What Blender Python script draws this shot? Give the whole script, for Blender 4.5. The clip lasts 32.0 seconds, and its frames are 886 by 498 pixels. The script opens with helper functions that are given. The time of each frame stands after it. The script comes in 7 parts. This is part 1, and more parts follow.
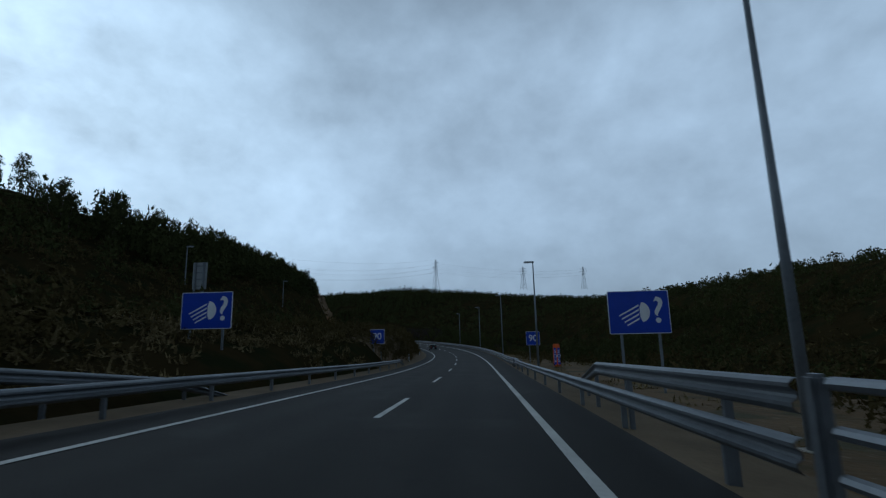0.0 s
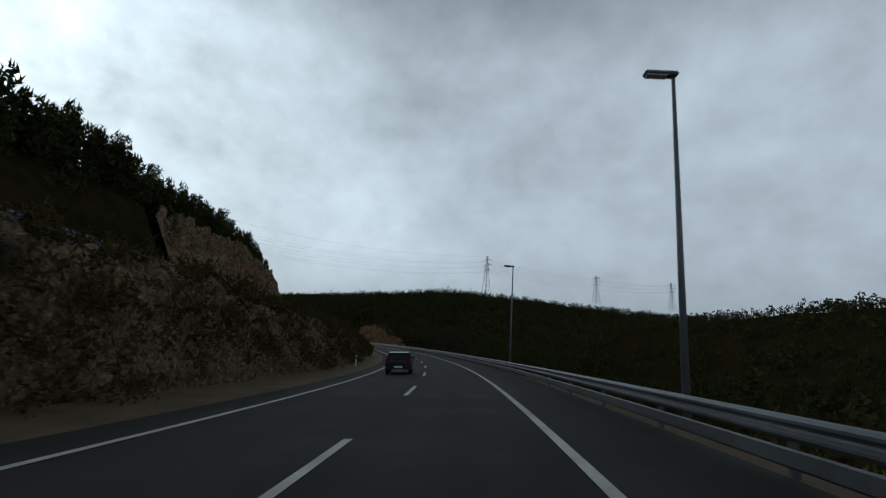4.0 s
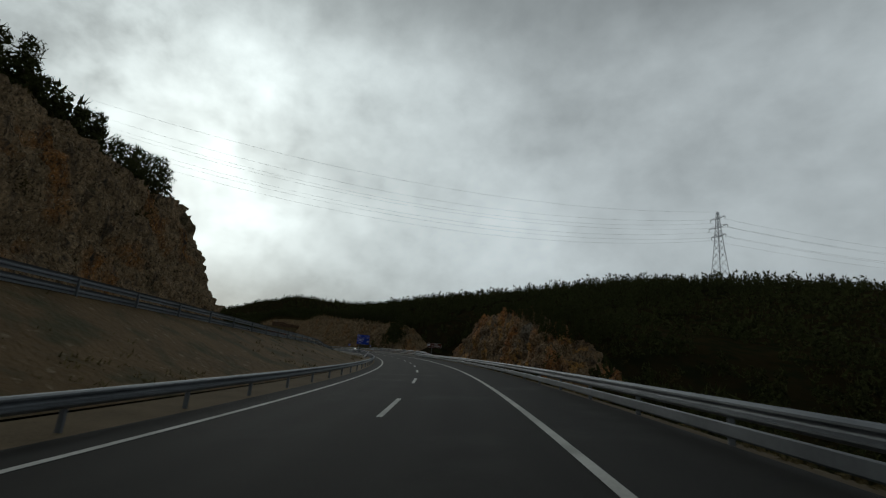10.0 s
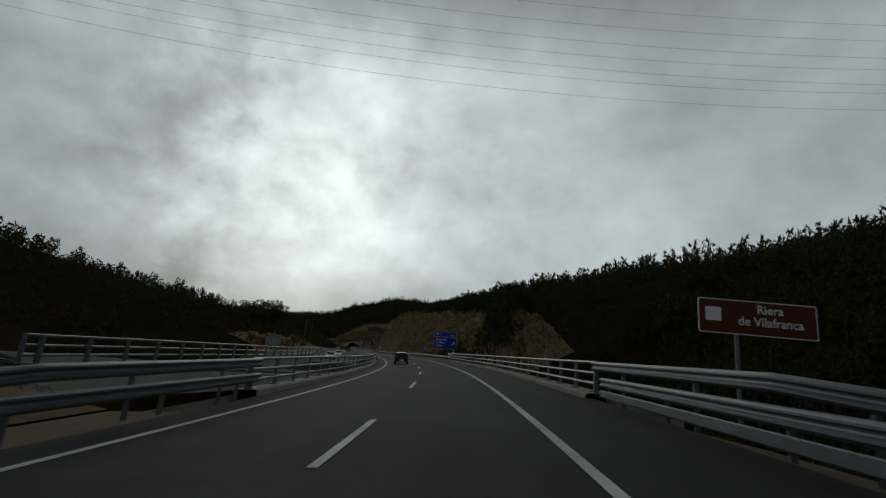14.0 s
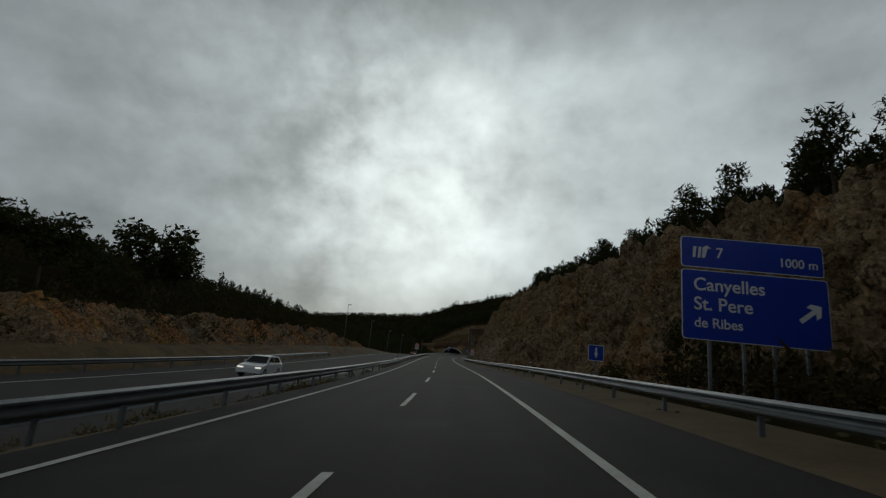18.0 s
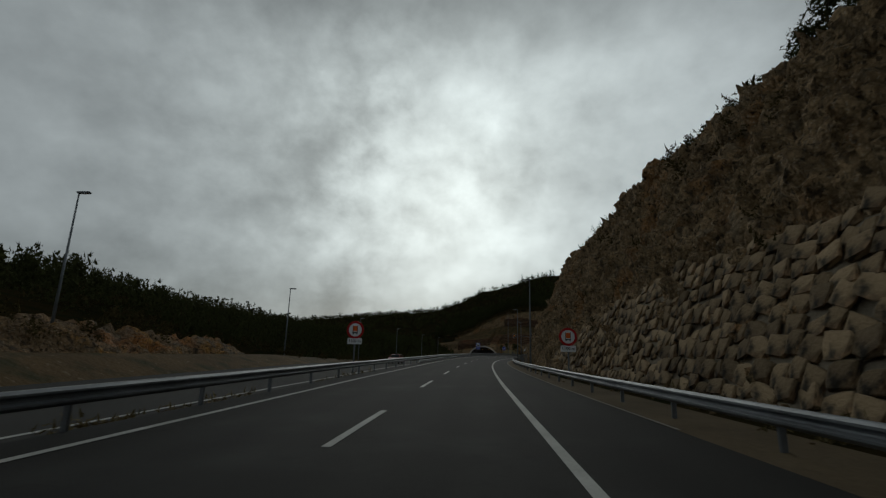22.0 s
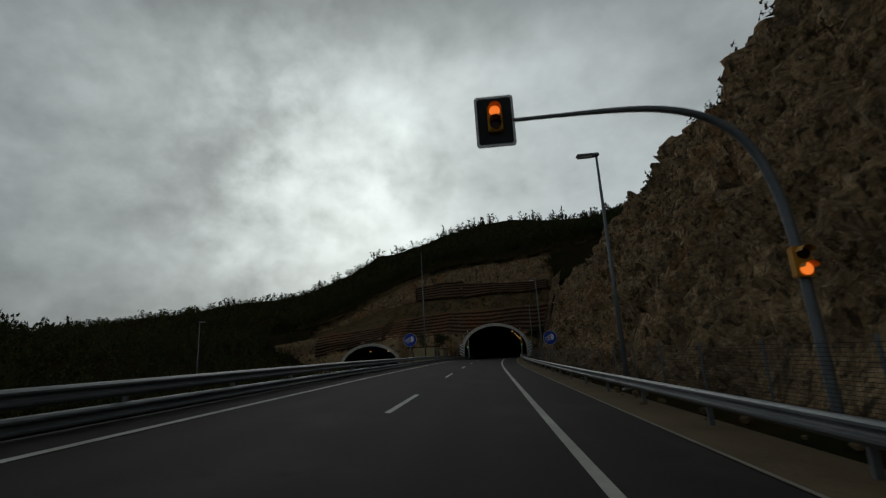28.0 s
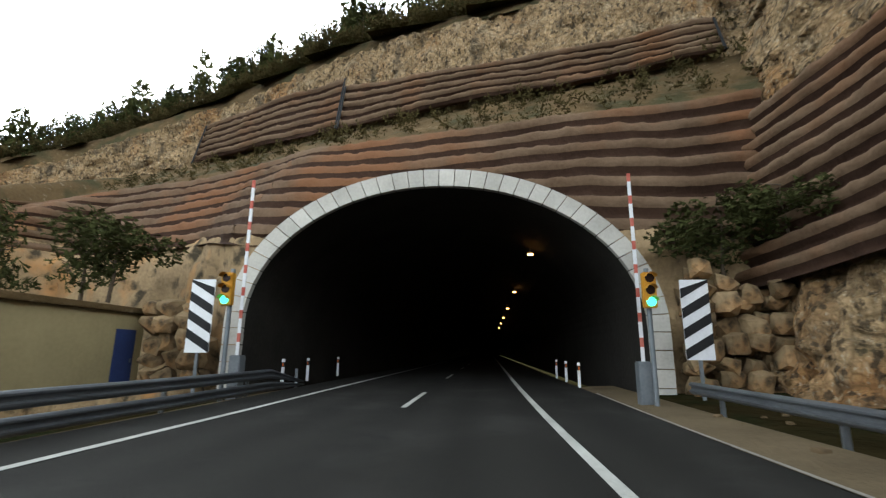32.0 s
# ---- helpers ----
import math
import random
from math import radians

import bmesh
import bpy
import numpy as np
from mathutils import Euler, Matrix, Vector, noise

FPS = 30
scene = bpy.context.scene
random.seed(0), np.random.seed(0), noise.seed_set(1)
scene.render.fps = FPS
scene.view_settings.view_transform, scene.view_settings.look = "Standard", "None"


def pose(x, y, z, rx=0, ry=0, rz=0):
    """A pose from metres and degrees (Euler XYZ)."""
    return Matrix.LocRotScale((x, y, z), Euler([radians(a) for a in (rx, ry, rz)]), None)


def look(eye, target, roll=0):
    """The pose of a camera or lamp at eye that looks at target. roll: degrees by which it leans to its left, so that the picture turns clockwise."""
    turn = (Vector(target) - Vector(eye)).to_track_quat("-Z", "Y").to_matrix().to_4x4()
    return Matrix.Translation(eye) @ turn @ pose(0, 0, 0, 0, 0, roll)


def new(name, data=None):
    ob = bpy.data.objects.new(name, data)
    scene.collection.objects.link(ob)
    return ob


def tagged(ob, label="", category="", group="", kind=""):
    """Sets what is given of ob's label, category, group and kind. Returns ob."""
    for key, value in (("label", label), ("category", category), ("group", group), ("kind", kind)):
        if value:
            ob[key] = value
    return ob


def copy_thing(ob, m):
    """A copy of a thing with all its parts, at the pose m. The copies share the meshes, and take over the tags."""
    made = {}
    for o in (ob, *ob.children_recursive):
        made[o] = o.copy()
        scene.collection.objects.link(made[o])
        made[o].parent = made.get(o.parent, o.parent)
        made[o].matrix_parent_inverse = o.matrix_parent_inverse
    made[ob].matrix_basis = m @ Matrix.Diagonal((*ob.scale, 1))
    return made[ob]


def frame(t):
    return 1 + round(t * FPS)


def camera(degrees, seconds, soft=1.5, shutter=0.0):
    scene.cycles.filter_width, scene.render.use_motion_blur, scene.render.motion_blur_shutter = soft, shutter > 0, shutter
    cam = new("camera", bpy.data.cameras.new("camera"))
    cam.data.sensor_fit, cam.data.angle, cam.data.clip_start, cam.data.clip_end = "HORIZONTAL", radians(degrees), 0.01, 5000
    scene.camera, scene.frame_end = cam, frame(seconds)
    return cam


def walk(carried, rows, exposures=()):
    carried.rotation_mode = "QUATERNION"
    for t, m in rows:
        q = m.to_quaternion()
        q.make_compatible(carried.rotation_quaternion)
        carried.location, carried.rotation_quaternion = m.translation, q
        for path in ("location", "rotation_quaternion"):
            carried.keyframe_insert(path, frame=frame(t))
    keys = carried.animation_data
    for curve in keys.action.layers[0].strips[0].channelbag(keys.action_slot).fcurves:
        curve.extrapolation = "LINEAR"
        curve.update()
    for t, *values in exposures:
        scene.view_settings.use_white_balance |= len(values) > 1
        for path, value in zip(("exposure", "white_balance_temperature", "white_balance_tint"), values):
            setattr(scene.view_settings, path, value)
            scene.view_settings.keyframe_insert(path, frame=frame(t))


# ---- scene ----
# ---------- road geometry: everything stands in road coordinates (s along, u to the right of the lane line, w up) ----------
SPEED = 24.3
KNOTS = np.arange(0, 33.0)
KAPPA = [-22, 40, 118, 248, 256, 262, 266, 186, 158, 230, 270, 300, 252, 200, 242, 256, 278, 252, 145, 77, 47, 8, -29, -31, -86, -183,
         -207, -201, -114, 4, -89, -122, -118]
PITCH = [9.55, 9.6, 10.58, 11.03, 11.41, 11.66, 11.94, 12.26, 12.35, 12.43, 12.53, 12.55, 12.49, 12.45, 12.45, 12.43, 12.36, 12.36,
         12.18, 12.15, 12.14, 12.24, 12.32, 12.39, 12.54, 12.59, 12.6, 12.65, 12.65, 12.6, 12.6, 12.51, 11.92]
ROLL = [1.37, 0.19, -1.18, -2.68, -3.76, -4.14, -4.06, -4.34, -4.44, -4.75, -4.94, -5.3, -5.41, -5.36, -5.19, -5.28, -5.73, -5.74,
        -5.69, -5.54, -4.44, -2.91, -1.57, -0.26, 0.68, 1.81, 2.59, 3.24, 3.19, 3.58, 3.2, 2.59, -0.42]
LANE_T = [0, 3, 6, 8, 9, 10, 11, 13, 14.5, 16.5, 17.5, 18.5, 19.5, 21, 22, 23, 25, 27.5, 28, 30, 31.5, 32]
LANE_U = [2.3, 2.25, 1.42, 1.26, 1.52, 1.73, 1.80, 1.79, 1.81, 1.75, 1.48, 1.55, 1.68, 2.1, 2.23, 2.2, 1.84, 2.2, 2.32, 2.25, 2.03, 2.0]
MOUNT_YAW, MOUNT_PITCH, MOUNT_ROLL, EYE = 4.03, 12.2, -0.8, 1.42

_S = np.arange(-160.0, 1400.0, 0.5)
_T = _S / SPEED
_K = np.where((_T < 0) | (_T > 33), 0, np.interp(_T, KNOTS, KAPPA) * 1e-5)
_GR = np.tan(np.radians(np.interp(_T, KNOTS, PITCH) - MOUNT_PITCH))
_GR = np.where(_T > 32.5, 0, _GR)
_TB = np.tan(np.radians(np.interp(_T, KNOTS, ROLL) - MOUNT_ROLL))


def _sum(a):
    c = np.concatenate([[0], np.cumsum((a[1:] + a[:-1]) / 2 * 0.5)])
    return c - c[320]


_PSI = _sum(_K)
_EYE = np.stack([_sum(-np.sin(_PSI)), _sum(np.cos(_PSI)), _sum(_GR)], 1)
_RH = np.stack([np.cos(_PSI), np.sin(_PSI)], 1)
_LU = np.interp(_T, LANE_T, LANE_U)
_C = _EYE.copy()
_C[:, :2] -= _RH * _LU[:, None]
_C[:, 2] += _LU * _TB - EYE


def XYZ(s, u, w):
    """World points of road coordinates (arrays)."""
    s, u, w = np.broadcast_arrays(np.asarray(s, float), np.asarray(u, float), np.asarray(w, float))
    x = np.interp(s, _S, _C[:, 0]) + np.interp(s, _S, _RH[:, 0]) * u
    y = np.interp(s, _S, _C[:, 1]) + np.interp(s, _S, _RH[:, 1]) * u
    z = np.interp(s, _S, _C[:, 2]) + w - np.interp(s, _S, _TB) * np.clip(u, -9, 9)
    return np.stack([x, y, z], -1)


def P(s, u, w=0.0):
    return Vector(XYZ(s, u, w).tolist())


def head(s):
    """Heading of the road at s, degrees left of +y."""
    return math.degrees(float(np.interp(s, _S, _PSI)))


def at(s, u, w=0.0, turn=0.0, tilt=0.0):
    p = P(s, u, w)
    return pose(p.x, p.y, p.z, 0, tilt, head(s) + turn)


# ---------- camera ----------
cam = camera(87.0, 32.0, 1.25, 0.08)
rows = []
for i in range(65):
    t = i * 0.5
    s = t * SPEED + float(np.interp(t, [31, 32], [0, 0.9]))
    e = [float(np.interp(s, _S, _EYE[:, k])) for k in range(3)]
    yaw = head(s) + MOUNT_YAW
    pit = float(np.interp(t, KNOTS, PITCH)) + 0.4
    rol = float(np.interp(t, KNOTS, ROLL))
    m = pose(*e, 90, 0, yaw) @ pose(0, 0, 0, pit, 0, 0) @ pose(0, 0, 0, 0, 0, -rol)
    rows.append((t, m))
walk(cam, rows, [(0, -0.58, 5100, 4), (1, -0.52, 5450, 5), (3.5, -0.52, 5800, 6), (5.5, -0.52, 6300, 7), (8.5, -0.5, 6500, 6), (11, -0.85, 6500, 6), (28, -0.97, 6600, 6), (29, -0.75, 6700, 8), (30.2, -0.1, 6700, 9), (31, 0.95, 6700, 9), (32, 2.7, 6500, 9)])

# ---------- sky and light ----------
world = bpy.data.worlds.new("overcast_sky")
scene.world = world
world.use_nodes = True
wn, wl = world.node_tree.nodes, world.node_tree.links
wn.clear()
w_out, w_bg, w_sky, w_tc = wn.new("ShaderNodeOutputWorld"), wn.new("ShaderNodeBackground"), wn.new("ShaderNodeTexSky"), wn.new("ShaderNodeTexCoord")
w_sky.sky_type, w_sky.sun_disc = "NISHITA", False
w_sky.sun_elevation, w_sky.sun_rotation = radians(20), radians(-60)
w_dim = wn.new("ShaderNodeMixRGB")
w_dim.blend_type, w_dim.inputs[0].default_value, w_dim.inputs[2].default_value = "MULTIPLY", 1, (0.1, 0.1, 0.1, 1)
wl.new(w_sky.outputs[0], w_dim.inputs[1])


def wmath(op, a, b=None, c=None):
    n = wn.new("ShaderNodeMath")
    n.operation = op
    for k, x in enumerate((a, b, c)):
        if x is None:
            continue
        if isinstance(x, (int, float)):
            n.inputs[k].default_value = x
        else:
            wl.new(x, n.inputs[k])
    return n.outputs[0]


# an overcast sheet: soft mottled cloud, thin and bright round the hidden sun, a heavy bank to the left of it
def wdir(az, el):
    """Unit direction az degrees left of +y and el degrees up."""
    az, el = radians(az), radians(el)
    return (-math.sin(az) * math.cos(el), math.cos(az) * math.cos(el), math.sin(el))


def wdot(d):
    n = wn.new("ShaderNodeVectorMath")
    n.operation = "DOT_PRODUCT"
    wl.new(w_tc.outputs["Generated"], n.inputs[0])
    n.inputs[1].default_value = d
    return n.outputs["Value"]


def wlobe(az, el, power):
    return wmath("POWER", wmath("MAXIMUM", wdot(wdir(az, el)), 0.0), power)


def wsmooth(x, lo, hi, a, b):
    n = wn.new("ShaderNodeMapRange")
    n.interpolation_type = "SMOOTHSTEP"
    for k, v in ((1, lo), (2, hi), (3, a), (4, b)):
        n.inputs[k].default_value = v
    wl.new(x, n.inputs[0])
    return n.outputs[0]


def wnoise(scale, detail, rough, dist, off, flat):
    n = wn.new("ShaderNodeTexNoise")
    n.inputs["Scale"].default_value, n.inputs["Detail"].default_value, n.inputs["Roughness"].default_value = scale, detail, rough
    n.inputs["Distortion"].default_value = dist
    mp = wn.new("ShaderNodeMapping")
    mp.inputs["Location"].default_value, mp.inputs["Scale"].default_value = off, (1, 1, flat)
    wl.new(w_tc.outputs["Generated"], mp.inputs[0])
    wl.new(mp.outputs[0], n.inputs["Vector"])
    return wmath("SUBTRACT", n.outputs[0], 0.5)


w_sep = wn.new("ShaderNodeSeparateXYZ")
wl.new(w_tc.outputs["Generated"], w_sep.inputs[0])
w_big, w_mid, w_fine = wnoise(2.4, 3, 0.5, 0.1, (3.1, 7.7, 0.4), 1.9), wnoise(5.5, 5, 0.55, 0.1, (11.3, 2.9, 5.2), 1.4), wnoise(13.0, 5, 0.55, 0.15, (4.7, 8.3, 1.9), 1.2)
w_mot = wmath("ADD", wmath("MULTIPLY", w_big, 0.75), wmath("ADD", wmath("MULTIPLY", w_mid, 0.8), wmath("MULTIPLY", w_fine, 0.5)))
# the ragged edge of the heavy bank
w_side = wmath("ADD", wdot(wdir(-14, 0)), wmath("ADD", wmath("MULTIPLY", w_mid, 0.35), wmath("MULTIPLY", w_fine, 0.25)))
w_open = wsmooth(w_side, -0.10, 0.16, 0.0, 1.0)
w_bank = wsmooth(w_side, -0.45, 0.14, 0.80, 1.0)
w_core = wmath("MULTIPLY", wlobe(59, 19, 26.0), w_open)
w_lum = wmath("ADD", wmath("MULTIPLY_ADD", w_core, 0.62, 0.66), wmath("ADD", wmath("MULTIPLY", wlobe(52, 24, 7.0), 0.32), wmath("MULTIPLY", wlobe(22, 15, 55.0), 0.16)))
w_lum = wmath("MULTIPLY", w_lum, w_bank)
# broken cloud tells most near the sun and in the bank
w_amp = wmath("MULTIPLY_ADD", wlobe(68, 18, 9.0), 0.7, 0.7)
w_lum = wmath("MULTIPLY", w_lum, wmath("MAXIMUM", wmath("MULTIPLY_ADD", w_mot, w_amp, 1.0), 0.25))
# dull low down behind the hills; unseen sky overhead dimmed to keep the ground dark
w_lum = wmath("MULTIPLY", w_lum, wmath("MULTIPLY", wsmooth(w_sep.outputs[2], 0.03, 0.24, 0.74, 1.0), wsmooth(w_sep.outputs[2], 0.50, 0.82, 1.0, 0.16)))
w_tint = wn.new("ShaderNodeMixRGB")
w_tint.inputs[1].default_value, w_tint.inputs[2].default_value = (0.95, 1.04, 1.10, 1), (0.955, 1.045, 1.055, 1)
wl.new(wlobe(62, 18, 5.0), w_tint.inputs[0])
w_vm = wn.new("ShaderNodeVectorMath")
w_vm.operation = "SCALE"
wl.new(w_tint.outputs[0], w_vm.inputs[0])
wl.new(w_lum, w_vm.inputs["Scale"])
w_mix = wn.new("ShaderNodeMixRGB")
w_mix.inputs[0].default_value = 0.95
wl.new(w_dim.outputs[0], w_mix.inputs[1])
wl.new(w_vm.outputs[0], w_mix.inputs[2])
wl.new(w_mix.outputs[0], w_bg.inputs[0])
w_bg.inputs[1].default_value = 1.0
wl.new(w_bg.outputs[0], w_out.inputs[0])
SUN_DIR = wdir(60, 20)

sun = new("sun", bpy.data.lights.new("sun", "SUN"))
sun.data.energy, sun.data.angle, sun.data.color = 0.5, radians(40), (1.0, 0.96, 0.9)
sun.matrix_world = look((0, 0, 0), [-q for q in SUN_DIR])
# ---------- materials ----------
def mat(name, base, rough=0.8, metal=0.0, vary=None, scale=1.0, fine=12.0, bump=0.0, bump_scale=None, extra=None, coords="Object", spec=0.12, crack=None):
    """A procedural surface: base colour mixed with vary by two noises (broad patches and fine grain), and a bump."""
    m = bpy.data.materials.new(name)
    m.use_nodes = True
    n, l = m.node_tree.nodes, m.node_tree.links
    b = n["Principled BSDF"]
    b.inputs["Roughness"].default_value, b.inputs["Metallic"].default_value = rough, metal
    b.inputs["Specular IOR Level"].default_value = spec
    tc = n.new("ShaderNodeTexCoord")
    src = tc.outputs[coords]
    if vary is None:
        vary = tuple(c * 0.7 for c in base)
    n1, n2 = n.new("ShaderNodeTexNoise"), n.new("ShaderNodeTexNoise")
    n1.inputs["Scale"].default_value, n1.inputs["Detail"].default_value = scale, 5
    n2.inputs["Scale"].default_value, n2.inputs["Detail"].default_value = fine, 4
    for k in (n1, n2):
        l.new(src, k.inputs["Vector"])
    add = n.new("ShaderNodeMath")
    add.operation = "MULTIPLY_ADD"
    l.new(n2.outputs[0], add.inputs[0])
    add.inputs[1].default_value = 0.5
    l.new(n1.outputs[0], add.inputs[2])
    mr = n.new("ShaderNodeMapRange")
    mr.inputs[1].default_value, mr.inputs[2].default_value = 0.5, 1.0
    l.new(add.outputs[0], mr.inputs[0])
    mx = n.new("ShaderNodeMixRGB")
    mx.inputs[1].default_value, mx.inputs[2].default_value = (*base, 1), (*vary, 1)
    l.new(mr.outputs[0], mx.inputs[0])
    col = mx.outputs[0]
    if extra:
        col = extra(n, l, src, col, b)
    l.new(col, b.inputs["Base Color"])
    if bump:
        bp, n3 = n.new("ShaderNodeBump"), n.new("ShaderNodeTexNoise")
        n3.inputs["Scale"].default_value, n3.inputs["Detail"].default_value = bump_scale or fine, 6
        l.new(src, n3.inputs["Vector"])
        bp.inputs["Strength"].default_value, bp.inputs["Distance"].default_value = 1.0, bump
        hgt = n3.outputs[0]
        if crack:
            # broken facets: cells of two sizes with dark joints, on coordinates bent by noise
            bend = n.new("ShaderNodeMixRGB")
            bend.blend_type, bend.inputs[0].default_value = "ADD", 1.0
            l.new(src, bend.inputs[1])
            l.new(n1.outputs["Color"], bend.inputs[2])
            for size, lift, dark in crack:
                mp, vo, ve = n.new("ShaderNodeMapping"), n.new("ShaderNodeTexVoronoi"), n.new("ShaderNodeTexVoronoi")
                mp.inputs["Scale"].default_value, mp.inputs["Rotation"].default_value = (1, 1, 0.7), (0.5, 0.3, 0)
                ve.feature = "DISTANCE_TO_EDGE"
                l.new(bend.outputs[0], mp.inputs[0])
                for q in (vo, ve):
                    q.inputs["Scale"].default_value = size
                    l.new(mp.outputs[0], q.inputs["Vector"])
                sep = n.new("ShaderNodeMath")
                sep.operation = "MULTIPLY_ADD"
                l.new(vo.outputs["Distance"], sep.inputs[0])
                sep.inputs[1].default_value = -lift
                l.new(hgt, sep.inputs[2])
                hgt = sep.outputs[0]
                ed_, mk = n.new("ShaderNodeMapRange"), n.new("ShaderNodeMixRGB")
                ed_.inputs[1].default_value, ed_.inputs[2].default_value = 0.0, 0.16
                ed_.inputs[3].default_value, ed_.inputs[4].default_value = 1 - dark, 1.0
                l.new(ve.outputs["Distance"], ed_.inputs[0])
                mk.blend_type, mk.inputs[0].default_value = "MULTIPLY", 1
                l.new(col, mk.inputs[1])
                l.new(ed_.outputs[0], mk.inputs[2])
                col = mk.outputs[0]
            l.new(col, b.inputs["Base Color"])
        l.new(hgt, bp.inputs["Height"])
        l.new(bp.outputs[0], b.inputs["Normal"])
    return m


def stain(colour, scale, lo, hi, stretch=(1, 1, 1), detail=4, amount=1.0):
    """Patches of a second colour, for use as extra."""
    def go(n, l, src, col, b):
        mp, no, mr, mx = n.new("ShaderNodeMapping"), n.new("ShaderNodeTexNoise"), n.new("ShaderNodeMapRange"), n.new("ShaderNodeMixRGB")
        mp.inputs["Scale"].default_value = stretch
        l.new(src, mp.inputs[0])
        l.new(mp.outputs[0], no.inputs["Vector"])
        no.inputs["Scale"].default_value, no.inputs["Detail"].default_value = scale, detail
        mr.inputs[1].default_value, mr.inputs[2].default_value, mr.inputs[4].default_value = lo, hi, amount
        l.new(no.outputs[0], mr.inputs[0])
        l.new(mr.outputs[0], mx.inputs[0])
        l.new(col, mx.inputs[1])
        mx.inputs[2].default_value = (*colour, 1)
        return mx.outputs[0]
    return go


def chain(*fs):
    def go(n, l, src, col, b):
        for f in fs:
            col = f(n, l, src, col, b)
        return col
    return go


def random_tint(amount):
    """Each piece a little lighter or darker."""
    def go(n, l, src, col, b):
        oi, mr, mx = n.new("ShaderNodeObjectInfo"), n.new("ShaderNodeMapRange"), n.new("ShaderNodeMixRGB")
        mr.inputs[3].default_value, mr.inputs[4].default_value = 1 - amount, 1 + amount
        l.new(oi.outputs["Random"], mr.inputs[0])
        mx.blend_type, mx.inputs[0].default_value = "MULTIPLY", 1
        l.new(col, mx.inputs[1])
        l.new(mr.outputs[0], mx.inputs[2])
        return mx.outputs[0]
    return go


def island_tint(amount):
    def go(n, l, src, col, b):
        oi, mr, mx = n.new("ShaderNodeNewGeometry"), n.new("ShaderNodeMapRange"), n.new("ShaderNodeMixRGB")
        mr.inputs[3].default_value, mr.inputs[4].default_value = 1 - amount, 1 + amount
        l.new(oi.outputs["Random Per Island"], mr.inputs[0])
        mx.blend_type, mx.inputs[0].default_value = "MULTIPLY", 1
        l.new(col, mx.inputs[1])
        l.new(mr.outputs[0], mx.inputs[2])
        return mx.outputs[0]
    return go


M = {}


def tracks(n, l, src, col, b):
    """Two faint polished wheel tracks in each lane, by the distance from the lane line."""
    at_, ab, mu, co, mr, mx = n.new("ShaderNodeAttribute"), n.new("ShaderNodeMath"), n.new("ShaderNodeMath"), n.new("ShaderNodeMath"), n.new("ShaderNodeMapRange"), n.new("ShaderNodeMixRGB")
    at_.attribute_name = "lane"
    ab.operation, mu.operation, co.operation = "ABSOLUTE", "MULTIPLY_ADD", "COSINE"
    l.new(at_.outputs["Fac"], ab.inputs[0])
    l.new(ab.outputs[0], mu.inputs[0])
    mu.inputs[1].default_value, mu.inputs[2].default_value = 4.19, -4.0
    l.new(mu.outputs[0], co.inputs[0])
    mr.inputs[1].default_value, mr.inputs[3].default_value, mr.inputs[4].default_value = -1.0, 0.88, 1.12
    l.new(co.outputs[0], mr.inputs[0])
    mx.blend_type, mx.inputs[0].default_value = "MULTIPLY", 1
    l.new(col, mx.inputs[1])
    l.new(mr.outputs[0], mx.inputs[2])
    return mx.outputs[0]


M["asphalt"] = mat("asphalt", (0.0235, 0.0226, 0.0198), 0.85, vary=(0.0155, 0.015, 0.0134), scale=0.12, fine=40, bump=0.006, bump_scale=90,
                   extra=chain(stain((0.037, 0.036, 0.033), 0.35, 0.52, 0.75, (1, 1, 1)), stain((0.016, 0.016, 0.015), 2.0, 0.58, 0.75), stain((0.045, 0.043, 0.038), 60, 0.62, 0.7, detail=1), tracks), coords="Object", spec=0.16)
M["asphalt_old"] = mat("old_asphalt", (0.060, 0.058, 0.053), 0.9, vary=(0.042, 0.041, 0.038), scale=0.2, fine=30, bump=0.006, bump_scale=80)
M["paint"] = mat("road_paint", (0.62, 0.62, 0.58), 0.7, vary=(0.36, 0.36, 0.33), scale=0.8, fine=18)
M["sand"] = mat("sandy_verge", (0.165, 0.124, 0.074), 0.95, vary=(0.10, 0.076, 0.045), scale=0.6, fine=9, bump=0.03, bump_scale=14)
M["dirt"] = mat("dirt_slope", (0.142, 0.094, 0.045), 0.95, vary=(0.082, 0.056, 0.028), scale=0.25, fine=5, bump=0.12, bump_scale=3,
                extra=chain(stain((0.20, 0.155, 0.10), 2.4, 0.62, 0.72), stain((0.06, 0.054, 0.026), 0.5, 0.5, 0.66)))
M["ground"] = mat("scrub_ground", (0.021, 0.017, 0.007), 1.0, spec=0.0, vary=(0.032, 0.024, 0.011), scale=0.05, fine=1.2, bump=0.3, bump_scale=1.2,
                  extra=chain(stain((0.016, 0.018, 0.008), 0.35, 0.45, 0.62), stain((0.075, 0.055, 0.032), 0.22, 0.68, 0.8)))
PITS = chain(stain((0.085, 0.062, 0.038), 1.7, 0.57, 0.66, (1, 1, 0.7), amount=0.6), stain((0.45, 0.34, 0.21), 2.6, 0.60, 0.68, (1, 1, 0.7), amount=0.5), stain((0.52, 0.42, 0.29), 7.0, 0.59, 0.66, (1, 1, 0.8), amount=0.65), stain((0.05, 0.038, 0.025), 4.2, 0.56, 0.63, (1, 1, 0.6), amount=0.8))
CRK = ((0.5, 0.45, 0.2), (1.6, 0.4, 0.34), (4.5, 0.2, 0.26))
